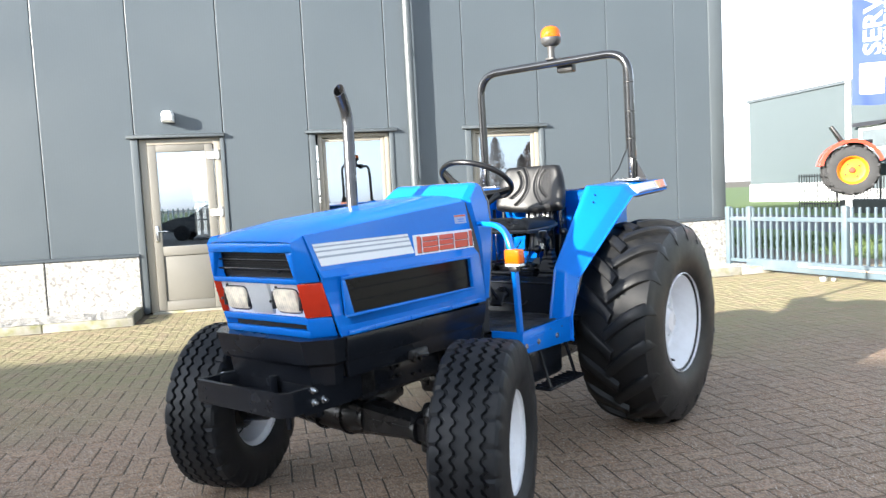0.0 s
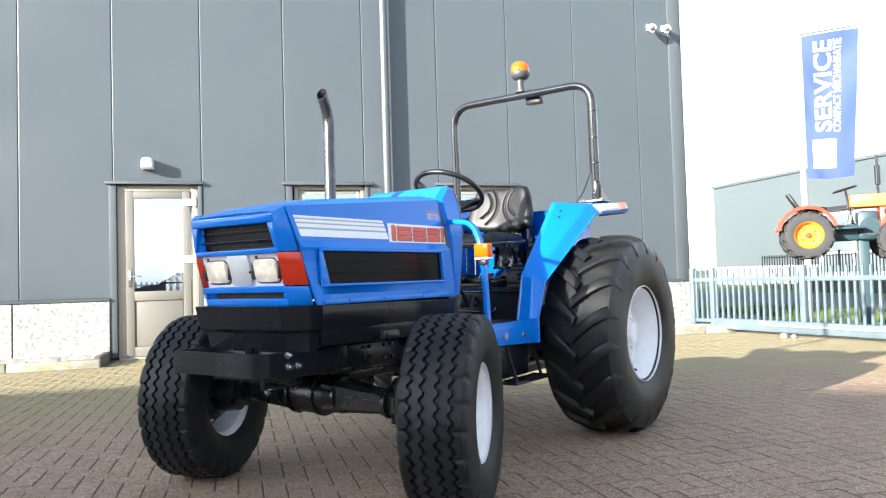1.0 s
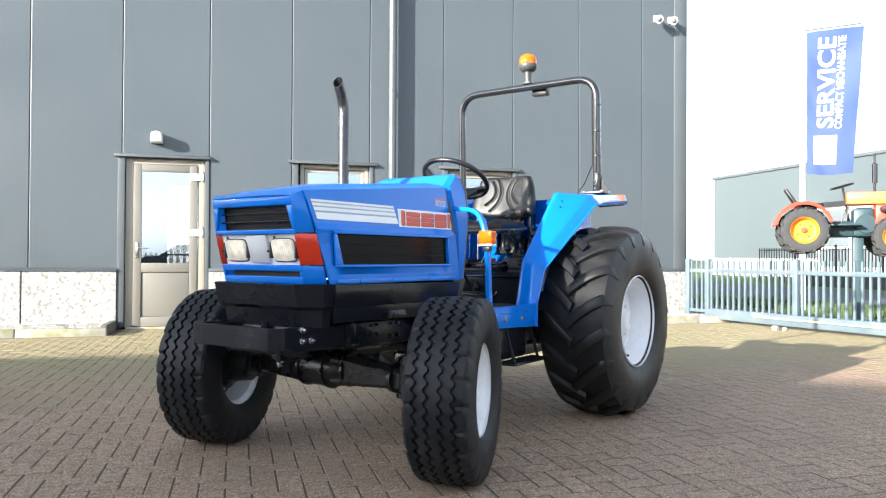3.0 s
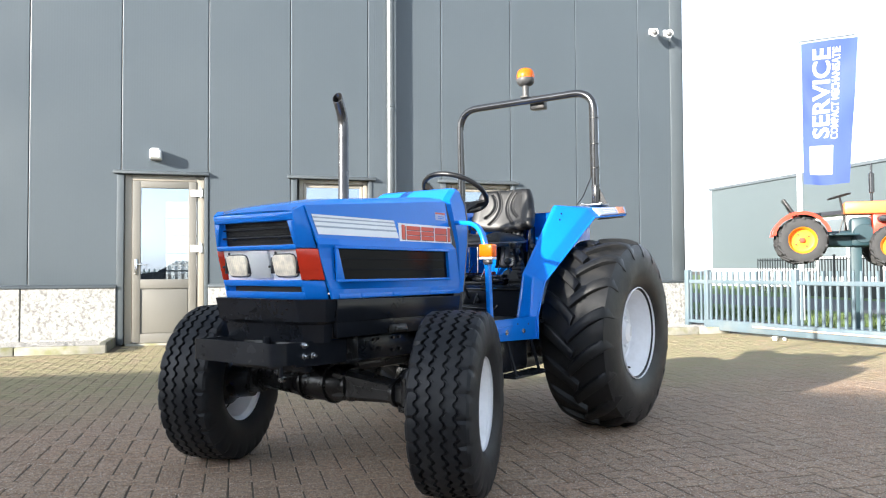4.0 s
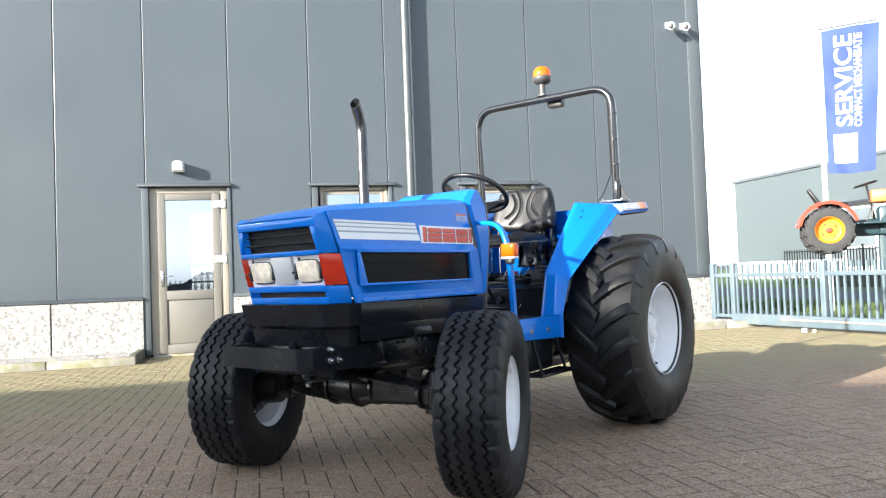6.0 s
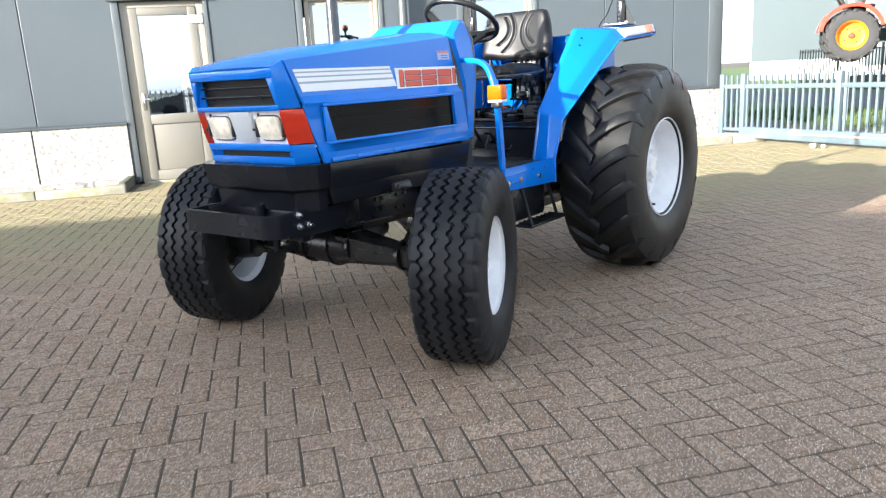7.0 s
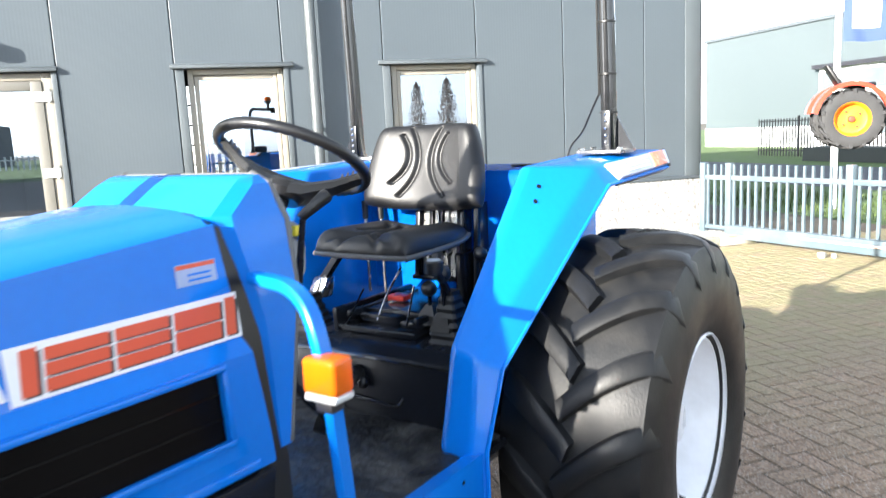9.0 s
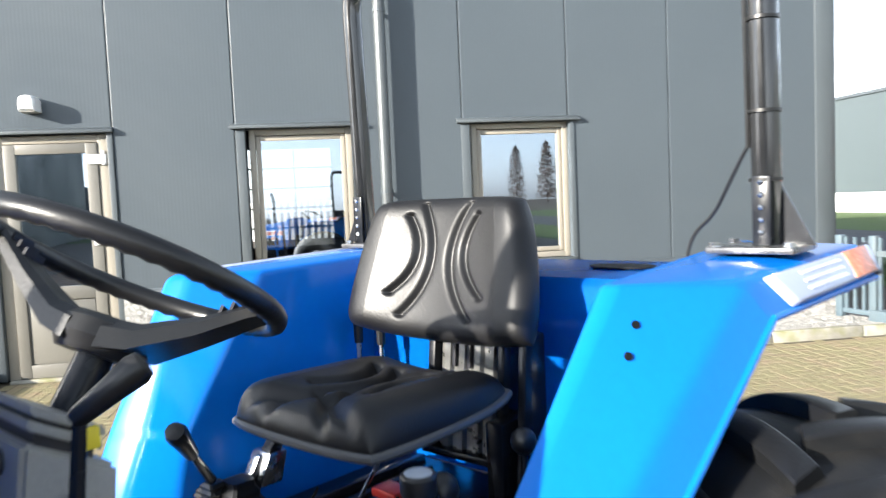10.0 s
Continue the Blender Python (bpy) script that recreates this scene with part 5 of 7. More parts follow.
hexa(bm, [(0.17, 1.60, 0.89), (0.19, 1.60, 0.89), (0.19, 1.69, 0.89), (0.17, 1.69, 0.89), (0.17, 1.63, 1.24), (0.19, 1.63, 1.24), (0.19, 1.69, 1.24), (0.17, 1.69, 1.24)], 0.006)
part("seat_bracket", bm, BLACK, sb)
bm = B()
box(bm, -0.085, -0.02, 1.485, 1.535, 0.930, 0.948, 0.004)
part("red_handle", bm, REDKNOB, T)
bm = B()
tube(bm, bend([(-0.03, 1.36, 0.9), (-0.02, 1.40, 0.97), (0.03, 1.42, 1.06)], 0.03), 0.0035, 8)
part("linkage_rod", bm, CHROME, T)
for p, q in (((-0.12, 1.31, 0.88), (-0.06, 1.34, 1.0)), ((0.10, 1.34, 0.90), (0.12, 1.36, 1.02))):
    bm = B()
    tube(bm, [p, q], 0.003, 8)
    part("linkage_rod", bm, STEEL, T)
bm = B()
hexa(bm, [(-0.315, 1.345, 0.950), (-0.245, 1.345, 0.950), (-0.245, 1.40, 0.950), (-0.315, 1.40, 0.950), (-0.295, 1.365, 1.018), (-0.235, 1.365, 1.018), (-0.235, 1.41, 1.018), (-0.295, 1.41, 1.018)], 0.008)
hexa(bm, [(-0.292, 1.334, 0.955), (-0.268, 1.334, 0.955), (-0.268, 1.36, 0.955), (-0.292, 1.36, 0.955), (-0.278, 1.354, 1.012), (-0.256, 1.354, 1.012), (-0.256, 1.38, 1.012), (-0.278, 1.38, 1.012)], 0.004)
wa = part("weight_adjuster", bm, CHROME, T, "bright weight adjuster box")
bm = B()
hexa(bm, [(-0.275, 1.37, 1.016), (-0.245, 1.37, 1.016), (-0.245, 1.40, 1.016), (-0.275, 1.40, 1.016), (-0.185, 1.36, 1.112), (-0.155, 1.36, 1.112), (-0.155, 1.39, 1.112), (-0.185, 1.39, 1.112)], 0.003)
part("adjuster_bracket", bm, BLACK, wa)
for x, y, z0, z1, k in ((0.235, 1.35, 0.90, 1.06, 0.026), (0.26, 1.52, 0.86, 1.09, 0.022), (0.15, 1.40, 0.90, 1.0, 0.024)):
    bm = B()
    tube(bm, [(x, y, z0), (x + 0.01, y - 0.02, z1)], 0.006, 8)
    lv = part("lever", bm, BLACK, T, "black control lever")
    bm = B()
    ball(bm, (x + 0.01, y - 0.02, z1 + 0.01), k, n=12)
    part("knob", bm, PLASTIC, lv)
    bm = B()
    tube(bm, [(x, y, z0), (x, y, z0 + 0.02), (x + 0.002, y - 0.003, z0 + 0.04), (x + 0.004, y - 0.006, z0 + 0.06)], [0.05, 0.042, 0.034, 0.014], 4)
    part("gaiter", bm, RUBBERSEAL, lv)
for x, y in ((-0.33, 1.69), (-0.265, 1.70)):
    bm = B()
    tube(bm, [(x, y, 0.9), (x, y, 1.19)], 0.006, 8)
    lv = part("lever", bm, CHROME, T, "thin lever with black grip")
    bm = B()
    tube(bm, [(x, y, 1.17), (x, y, 1.235)], [0.010, 0.012], 10)
    part("knob", bm, PLASTIC, lv)


# ---- seat ----
def pillow(w, d, h, height, n=64, low=0.45, taper=0.0, curl=0.0):
    """A padded block: w by d, with height(u, v) for the dents of its top; u, v from -1 to 1."""
    bm = B()
    top, bot = [], []
    for i in range(n + 1):
        u = math.sin((-1 + 2 * i / n) * math.pi / 2) * 0.5 + (-1 + 2 * i / n) * 0.5
        rt, rb = [], []
        for j in range(n + 1):
            v = math.sin((-1 + 2 * j / n) * math.pi / 2) * 0.5 + (-1 + 2 * j / n) * 0.5
            k = 1 - 0.085 * abs(u * v) ** 2.5
            e = (max(0.0, 1 - abs(u) ** 9) ** 0.5) * (max(0.0, 1 - abs(v) ** 9) ** 0.5)
            x, y, c = u * w * k * (1 - taper * v), v * d * k, curl * u * u
            rt.append(bm.verts.new((x, y, c + h * e + height(u, v) * e)))
            rb.append(bm.verts.new((x, y, c - h * low * e)))
        top.append(rt), bot.append(rb)
    for i in range(n):
        for j in range(n):
            bm.faces.new((top[i][j], top[i + 1][j], top[i + 1][j + 1], top[i][j + 1]))
            bm.faces.new((bot[i][j], bot[i][j + 1], bot[i + 1][j + 1], bot[i + 1][j]))
    bmesh.ops.remove_doubles(bm, verts=bm.verts, dist=0.0005)
    return bm


def groove(p, a, b, bow, width):
    """How deep a curved groove from a to b cuts at p, 0 to 1."""
    p, a, b = Vector(p), Vector(a), Vector(b)
    d = b - a
    t = max(0, min(1, (p - a).dot(d) / d.dot(d)))
    q = a + d * t + Vector((-d.y, d.x)).normalized() * bow * 4 * t * (1 - t)
    return math.exp(-((p - q).length / width) ** 2)


def back_h(u, v):
    g = 0
    for s in (1, -1):
        g = max(g, groove((u, v), (s * 0.44, 0.70), (s * 0.50, -0.40), -s * 0.19, 0.040))
        g = max(g, groove((u, v), (s * 0.30, 0.88), (s * 0.36, -0.70), -s * 0.22, 0.040))
    return -0.011 * g - 0.016 * (1 - min(1, abs(u) / 0.7) ** 2) + 0.010 * min(1, abs(u)) ** 3


def cush_h(u, v):
    g = 0
    for s in (1, -1):
        g = max(g, groove((u, v), (s * 0.42, 0.5), (s * 0.38, -0.35), s * -0.14, 0.06))
        g = max(g, groove((u, v), (s * 0.18, 0.55), (s * 0.15, -0.5), s * -0.16, 0.06))
    f = max(groove((u, v), (s * 0.10, -0.62), (s * 0.75, -0.98), 0, 0.08) for s in (1, -1))
    f = 1.7 * max(f, max(groove((u, v), (s * 0.42, -1), (s * 0.10, -0.62), 0, 0.07) for s in (1, -1)))
    return -0.020 * g - 0.012 * f - 0.014 * (1 - min(1, abs(u) / 0.6) ** 2) - 0.011 * (v + 1)


seat = part("seat", pillow(0.190, 0.182, 0.072, cush_h, 110, 0.12), VINYL, T, "black vinyl cushion", 60, Matrix.Translation((0.0, 1.425, 1.130)) @ Matrix.Rotation(radians(2), 4, "X"))
bm = B()
edge = []
for i in range(72):
    a = 2 * math.pi * i / 72
    u, v = math.cos(a), math.sin(a)
    m = max(abs(u), abs(v))
    u, v = u / m, v / m
    k = 1 - 0.085 * abs(u * v) ** 2.5
    edge.append((u * 0.190 * k, 1.425 + v * 0.182 * k, 1.127 + v * 0.0065 + 0.010 * max(0, v) ** 3))
tube(bm, edge + edge[:2], 0.008, 8)
part("seat_piping", bm, mat("grey_piping", (0.08, 0.08, 0.08), 0.45), T, "grey edge piping")
bm = B()
loft(bm, [[(-0.150, y, z), (0.150, y, z), (0.150, y, z + 0.014), (-0.150, y, z + 0.014)] for y, z in ((1.290, 1.104), (1.33, 1.104), (1.42, 1.106), (1.50, 1.108), (1.575, 1.110))])
part("seat_pan", bm, mat("grey_seat_piping", (0.07, 0.07, 0.07), 0.45), T)
bk = part("backrest", pillow(0.226, 0.146, 0.050, back_h, 190, taper=0.13, curl=0.02), VINYL, T, "black vinyl backrest with curved grooves", 60,
          Matrix.Translation((-0.022, 1.672, 1.352)) @ Matrix.Rotation(radians(-15), 4, "X") @ Matrix.Rotation(radians(90), 4, "X"))
# pressed sheet that carries the backrest, with raised ribs and two slots
SHEET = mat("bare_pressed_sheet", (0.30, 0.30, 0.29), 0.32, 0.75, var=0.25, scale=25)


def sheet_y(z):
    return 1.668 + (z - 1.0) * 0.11


bm = B()
cols = [(-0.066, 0.0)]
for c in (-0.044, -0.006, 0.034, 0.068):
    cols += [(c - 0.012, 0.0), (c - 0.007, 0.009), (c + 0.007, 0.009), (c + 0.012, 0.0)]
cols.append((0.088, 0.0))
grid = [[bm.verts.new((x, sheet_y(z) - d, z)) for x, d in cols] for z in (0.985, 1.10, 1.285)]
for p, q in zip(grid, grid[1:]):
    for i in range(len(cols) - 1):
        bm.faces.new((p[i], p[i + 1], q[i + 1], q[i]))
bmesh.ops.solidify(bm, geom=bm.faces[:], thickness=0.003)
sheet_part = part("backrest_support", bm, SHEET, T, "bright pressed-steel backrest support", angle=25)
for x in (-0.025, 0.014):
    bm = B()
    hexa(bm, [(x - 0.0045, sheet_y(1.152) - 0.012, 1.152), (x + 0.0045, sheet_y(1.152) - 0.012, 1.152), (x + 0.0045, sheet_y(1.152), 1.152), (x - 0.0045, sheet_y(1.152), 1.152),
              (x - 0.0045, sheet_y(1.27) - 0.012, 1.27), (x + 0.0045, sheet_y(1.27) - 0.012, 1.27), (x + 0.0045, sheet_y(1.27), 1.27), (x - 0.0045, sheet_y(1.27), 1.27)], 0.003)
    part("slot", bm, DECALK, sheet_part)
bm = B()
box(bm, -0.095, 0.10, 1.640, 1.672, 0.972, 0.988, 0.004)
box(bm, -0.085, -0.070, 1.50, 1.66, 1.07, 1.096, 0.004)
for x, z0 in ((-0.089, 0.985), (0.089, 0.92)):
    hexa(bm, [(x, 1.645, z0), (x + 0.019, 1.645, z0), (x + 0.019, 1.70, z0), (x, 1.70, z0), (x, 1.68, 1.28), (x + 0.019, 1.68, 1.28), (x + 0.019, 1.73, 1.28), (x, 1.73, 1.28)], 0.004)
box(bm, 0.108, 0.150, 1.60, 1.70, 0.92, 1.08, 0.008)
part("backrest_frame", bm, BLACK, T)


# ---- fenders, rear panel, roll bar ----
for s in (1, -1):
    A, Bq, C, D = (0.430, 1.525, 1.362), (0.545, 1.72, 1.345), (0.420, 1.105, 0.930), (0.495, 1.092, 0.920)
    Bo, E, F, G = (0.580, 1.745, 1.285), (0.548, 1.128, 0.890), (0.422, 1.048, 0.70), (0.500, 1.04, 0.70)
    Go, F0, G0, Go0 = (0.535, 1.062, 0.70), (0.425, 1.045, 0.585), (0.500, 1.04, 0.575), (0.535, 1.062, 0.572)
    Tt, Tb = (0.618, 2.115, 1.374), (0.652, 2.08, 1.318)
    Ai, Ri = (0.405, 1.51, 1.355), (0.372, 2.13, 1.380)
    Ci, Fi, F0i = (0.400, 1.125, 0.930), (0.400, 1.06, 0.70), (0.400, 1.06, 0.60)
    Ar = (0.372, 2.13, 0.90)
    if s < 0:  # the mudguard beside the range lever reaches further forward
        A, Bq, C, D = (0.430, 1.330, 1.364), (0.480, 1.305, 1.362), (0.430, 1.210, 1.06), (0.506, 1.175, 1.055)
        Bo, E, F, G = (0.560, 1.370, 1.31), (0.560, 1.200, 1.02), (0.430, 1.080, 0.70), (0.525, 1.035, 0.70)
        Go, F0, G0, Go0 = (0.560, 1.075, 0.70), (0.430, 1.060, 0.585), (0.525, 1.020, 0.575), (0.560, 1.060, 0.572)
        Ai, Ci, Fi, F0i = (0.362, 1.460, 1.360), (0.362, 1.265, 1.055), (0.362, 1.18, 0.70), (0.362, 1.18, 0.60)
        Ri, Ar = (0.362, 2.13, 1.380), (0.362, 2.13, 0.90)
    bm = B()
    key = {}

    def V(p):
        return key.setdefault(p, bm.verts.new((s * p[0], p[1], p[2])))

    for f in ((A, Bq, D, C), (Bq, Bo, E, D), (C, D, G, F), (D, E, Go, G), (F, G, G0, F0), (G, Go, Go0, G0), (Ai, A, C, Ci), (Ci, C, F, Fi), (Fi, F, F0, F0i),
              (Ai, Ri, Tt, Bq, A), (Bq, Tt, Tb, Bo), (Ai, Ci, Fi, Ar, Ri)):
        bm.faces.new([V(p) for p in f])
    bmesh.ops.recalc_face_normals(bm, faces=bm.faces)
    bev = [e for e in bm.edges if len(e.link_faces) == 2]
    bmesh.ops.bevel(bm, geom=bev, offset=0.014, segments=4, affect="EDGES", profile=0.5, clamp_overlap=True)
    bmesh.ops.solidify(bm, geom=bm.faces[:], thickness=0.004)
    fd = part("fender", bm, BLUE, T, "bright blue folded-sheet mudguard", angle=40)
    # rolled outer lip
    bm = B()
    tube(bm, [(s * x, y, z) for x, y, z in (Bo, E, Go, Go0)], 0.006, 8)
    tube(bm, [(s * x, y, z) for x, y, z in (Bo, Tb)], 0.006, 8)
    part("lip", bm, BLUE, fd)
    # bolt holes in the sloping face
    nrm = Vector((s * 0.774, -0.425, 0.47))
    for p in ((0.4629, 1.5153, 1.3014), (0.4692, 1.4797, 1.2628)):
        p = Vector((s * p[0], p[1], p[2]))
        bm = B()
        tube(bm, [p - nrm * 0.004, p + nrm * 0.0016], 0.0065, 12)
        part("bolt_hole", bm, MESHK, fd)
    # clear rear marker lens along the outer slope
    up = Vector((0.03, -0.005, 0.02))

    def on(a, b, t, q, lift):
        p = Vector(Bq).lerp(Vector(Tt), t).lerp(Vector(Bo).lerp(Vector(Tb), t), q) + Vector((0.75, -0.05, 0.5)) * lift
        return (s * p.x, p.y, p.z)
    bm = B()
    hexa(bm, [on(0, 0, 0.10, 0.06, 0.0), on(0, 0, 1.0, 0.06, 0.0), on(0, 0, 1.0, 0.94, 0.0), on(0, 0, 0.16, 0.94, 0.0),
              on(0, 0, 0.12, 0.10, 0.018), on(0, 0, 0.99, 0.10, 0.018), on(0, 0, 0.99, 0.90, 0.018), on(0, 0, 0.18, 0.90, 0.018)], 0.004)
    lamp = part("tail_lamp", bm, mat("milky_lens", (0.40, 0.45, 0.62), 0.15, var=0.08, coat=0.4), fd, "milky clear tail lamp lens")
    for q in (0.30, 0.50, 0.70):
        bm = B()
        hexa(bm, [on(0, 0, 0.30, q - 0.05, 0.016), on(0, 0, 0.66, q - 0.05, 0.016), on(0, 0, 0.66, q + 0.03, 0.016), on(0, 0, 0.30, q + 0.03, 0.016),
                  on(0, 0, 0.30, q - 0.05, 0.0205), on(0, 0, 0.66, q - 0.05, 0.0205), on(0, 0, 0.66, q + 0.03, 0.0205), on(0, 0, 0.30, q + 0.03, 0.0205)])
        part("lens_rib", bm, WHITE, lamp)
    bm = B()
    hexa(bm, [on(0, 0, 0.72, 0.12, 0.014), on(0, 0, 0.94, 0.12, 0.014), on(0, 0, 0.94, 0.88, 0.014), on(0, 0, 0.72, 0.88, 0.014),
              on(0, 0, 0.72, 0.12, 0.0205), on(0, 0, 0.94, 0.12, 0.0205), on(0, 0, 0.94, 0.88, 0.0205), on(0, 0, 0.72, 0.88, 0.0205)], 0.002)
    part("amber_segment", bm, mat("faded_orange_lens", (0.62, 0.22, 0.13), 0.25, var=0.25, scale=60), lamp, "faded orange-red segment")
    bm = B()
    hexa(bm, [on(0, 0, 0.985, 0.0, -0.02), on(0, 0, 1.03, 0.0, -0.02), on(0, 0, 1.03, 1.0, -0.03), on(0, 0, 0.985, 1.0, -0.03),
              on(0, 0, 0.985, 0.0, 0.012), on(0, 0, 1.03, 0.0, 0.012), on(0, 0, 1.03, 1.0, 0.012), on(0, 0, 0.985, 1.0, 0.012)], 0.003)
    hexa(bm, [on(0, 0, 0.2, 0.95, -0.03), on(0, 0, 1.0, 0.95, -0.03), on(0, 0, 1.0, 1.05, -0.03), on(0, 0, 0.2, 1.05, -0.03),
              on(0, 0, 0.2, 0.95, 0.004), on(0, 0, 1.0, 0.95, 0.004), on(0, 0, 1.0, 1.05, 0.004), on(0, 0, 0.2, 1.05, 0.004)], 0.003)
    part("lamp_housing", bm, DECALK, lamp)

bm = B()
loft(bm, [[(x, y, z) for x in (-0.365, 0.365)] for y, z in ((1.775, 0.90), (1.765, 1.19), (1.755, 1.215), (1.755, 1.318), (1.765, 1.333), (1.79, 1.338), (2.02, 1.342), (2.03, 1.33), (2.03, 1.0))], close=False)
bmesh.ops.solidify(bm, geom=bm.faces[:], thickness=0.004)
rp = part("rear_panel", bm, BLUE, T, "bright blue panel behind the seat")
for x in (-0.24, 0.24):
    bm = B()
    lathe(bm, [(0.0, 0.055), (0.003, 0.055), (0.003, 0.0)], 28, axis="z", m=Matrix.Translation((x, 1.90, 1.3415)) @ Matrix.Diagonal((1.3, 0.75, 1, 1)))
    part("tray_slot", bm, MESHK, rp)
# pale thin boxes stand in for sunlit patches on the blue panel
SUNPATCH = mat("sun_patch_tint", (0.5, 0.55, 0.62), 0.4)
for x, z in ((0.26, 1.14), (0.26, 1.07)):
    bm = B()
    box(bm, x, x + 0.05, 1.757, 1.762, z, z + 0.04)
    part("sun_patch", bm, SUNPATCH, rp)

PLATED = mat("worn_plated_steel", (0.14, 0.14, 0.145), 0.28, 0.6, var=0.3, scale=20)
rb = new("roll_bar")
rb.parent = T
rb["label"] = "dark polished steel roll-over bar"
bm = B()
tube(bm, bend([(-0.545, 1.93, 1.385), (-0.545, 1.91, 2.134), (0.512, 1.91, 2.134), (0.512, 1.93, 1.385)], 0.15, 10), 0.0255, 20)
part("tube", bm, STEEL, rb)
for s, bx0 in ((1, 0.512), (-1, -0.545)):
    bm = B()
    box(bm, s * 0.50 - 0.075, s * 0.50 + 0.075, 1.86, 2.0, 1.374, 1.386, 0.003)
    part("base_plate", bm, PLATED, rb, "worn bright steel base plate")
    bm = B()
    plate(bm, [(bx0 + s * 0.018, 1.934, 1.386), (bx0 + s * 0.078, 1.934, 1.386), (bx0 + s * 0.018, 1.934, 1.50)], 0.008)
    part("gusset", bm, BLACK, rb)
    bm = B()
    box(bm, bx0 - 0.016, bx0 + 0.016, 1.897, 1.903, 1.386, 1.51, 0.002)
    part("rivet_strip", bm, BLACK, rb)
    for k in range(5):
        bm = B()
        ball(bm, (bx0, 1.896, 1.41 + k * 0.022), 0.0055, n=8)
        part("rivet", bm, CHROME, rb)
    for x, y in ((0.435, 1.88), (0.565, 1.98), (0.435, 1.98), (0.565, 1.88)):
        bm = B()
        tube(bm, [(s * x, y, 1.385), (s * x, y, 1.394)], 0.011, 6)
        part("bolt", bm, CHROME, rb)
for z in (1.50, 1.62, 1.78, 1.95):
    bm = B()
    lathe(bm, [(z, 0.0262), (z, 0.0282), (z + 0.006, 0.0282), (z + 0.006, 0.0262)], 18, axis="z", m=Matrix.Translation((0.512, 1.923 - (z - 1.5) * 0.02, 0)))
    part("cable_tie", bm, RUBBERSEAL, rb)
bm = B()
tube(bm, [(0.485, 1.915 - 0.02 * k / 10, 1.56 + 0.055 * k) for k in range(10)], 0.004, 8)
tube(bm, bend([(0.486, 1.92, 1.57), (0.46, 1.93, 1.53), (0.40, 1.97, 1.44), (0.345, 1.99, 1.40), (0.33, 1.99, 1.33)], 0.05), 0.0036, 8)
part("cable", bm, RUBBERSEAL, rb)

bc = new("beacon")
bc.parent = T
bc["label"] = "amber rotating beacon on the roll bar"
bx, by = 0.005, 1.91
bm = B()
lathe(bm, [(2.292, 0.060), (2.31, 0.0625), (2.335, 0.058), (2.352, 0.046), (2.362, 0.028), (2.365, 0.0)], 32, axis="z", m=Matrix.Translation((bx, by, 0)))
part("dome", bm, ORANGE, bc, "amber dome")
bm = B()
lathe(bm, [(2.30, 0.040), (2.30, 0.0)], 20, axis="z", m=Matrix.Translation((bx, by, 0)))
lathe(bm, [(2.292, 0.061), (2.285, 0.064), (2.262, 0.060), (2.245, 0.045), (2.238, 0.026), (2.20, 0.022), (2.165, 0.024), (2.16, 0.0)], 32, axis="z", m=Matrix.Translation((bx, by, 0)))
box(bm, bx - 0.03, bx + 0.03, by - 0.03, by + 0.03, 2.155, 2.168, 0.004)
part("base", bm, mat("beacon_grey", (0.05, 0.05, 0.05), 0.5), bc, "grey beacon foot")
bm = B()
box(bm, bx + 0.015, bx + 0.125, by + 0.03, by + 0.09, 2.075, 2.165, 0.008)
box(bm, bx + 0.02, bx + 0.12, by + 0.086, by + 0.096, 2.082, 2.15, 0.003)
tube(bm, [(bx + 0.07, by + 0.03, 2.13), (bx + 0.07, by - 0.02, 2.15)], 0.012, 10)
part("work_lamp", bm, PLASTIC, rb, "small black work lamp")

# ---- buildings behind the camera: they shade the yard and show in the panes ----
def shade_point(x, y, h):
    """Where a roof point of height h must stand to throw its shadow at (x, y)."""
    k = h / -SUN.z
    return Vector((x - SUN.x * k, y - SUN.y * k, h))


def block(label, outline, h):
    """A flat-roofed building whose roof edge throws the given outline on the yard."""
    b = thing("warehouse", label, "building")
    g = [shade_point(x, y, h) for x, y in outline]
    bm = B()
    loft(bm, [[(p.x, p.y, 0) for p in g], [tuple(p) for p in g]])
    part("wall", bm, FARWALL, b)
    return b


block("long grey metal-clad warehouse across the yard", ((-60, 7.9), (-0.9, 7.75), (2.5, 7.68), (6.12, 4.62), (12.0, -0.35), (9.0, -24.0), (-60, -24.0)), 7.0)

# ---- gate, flag, orange tractor, beyond ----
GO, GD = Vector((8.30, 9.98, 0)), Vector((0.186, -0.983, 0)).normalized()
GM = Matrix.Translation(GO) @ Matrix.Rotation(math.atan2(GD.y, GD.x), 4, "Z")  # x runs along the gate


def picket_mesh():
    bm = B()
    hexa(bm, [(-0.018, -0.012, 0.16), (0.018, -0.012, 0.16), (0.018, 0.012, 0.16), (-0.018, 0.012, 0.16),
              (-0.014, -0.012, 0.93), (0.014, -0.012, 0.93), (0.014, 0.012, 0.93), (-0.014, 0.012, 0.93)])
    return bm


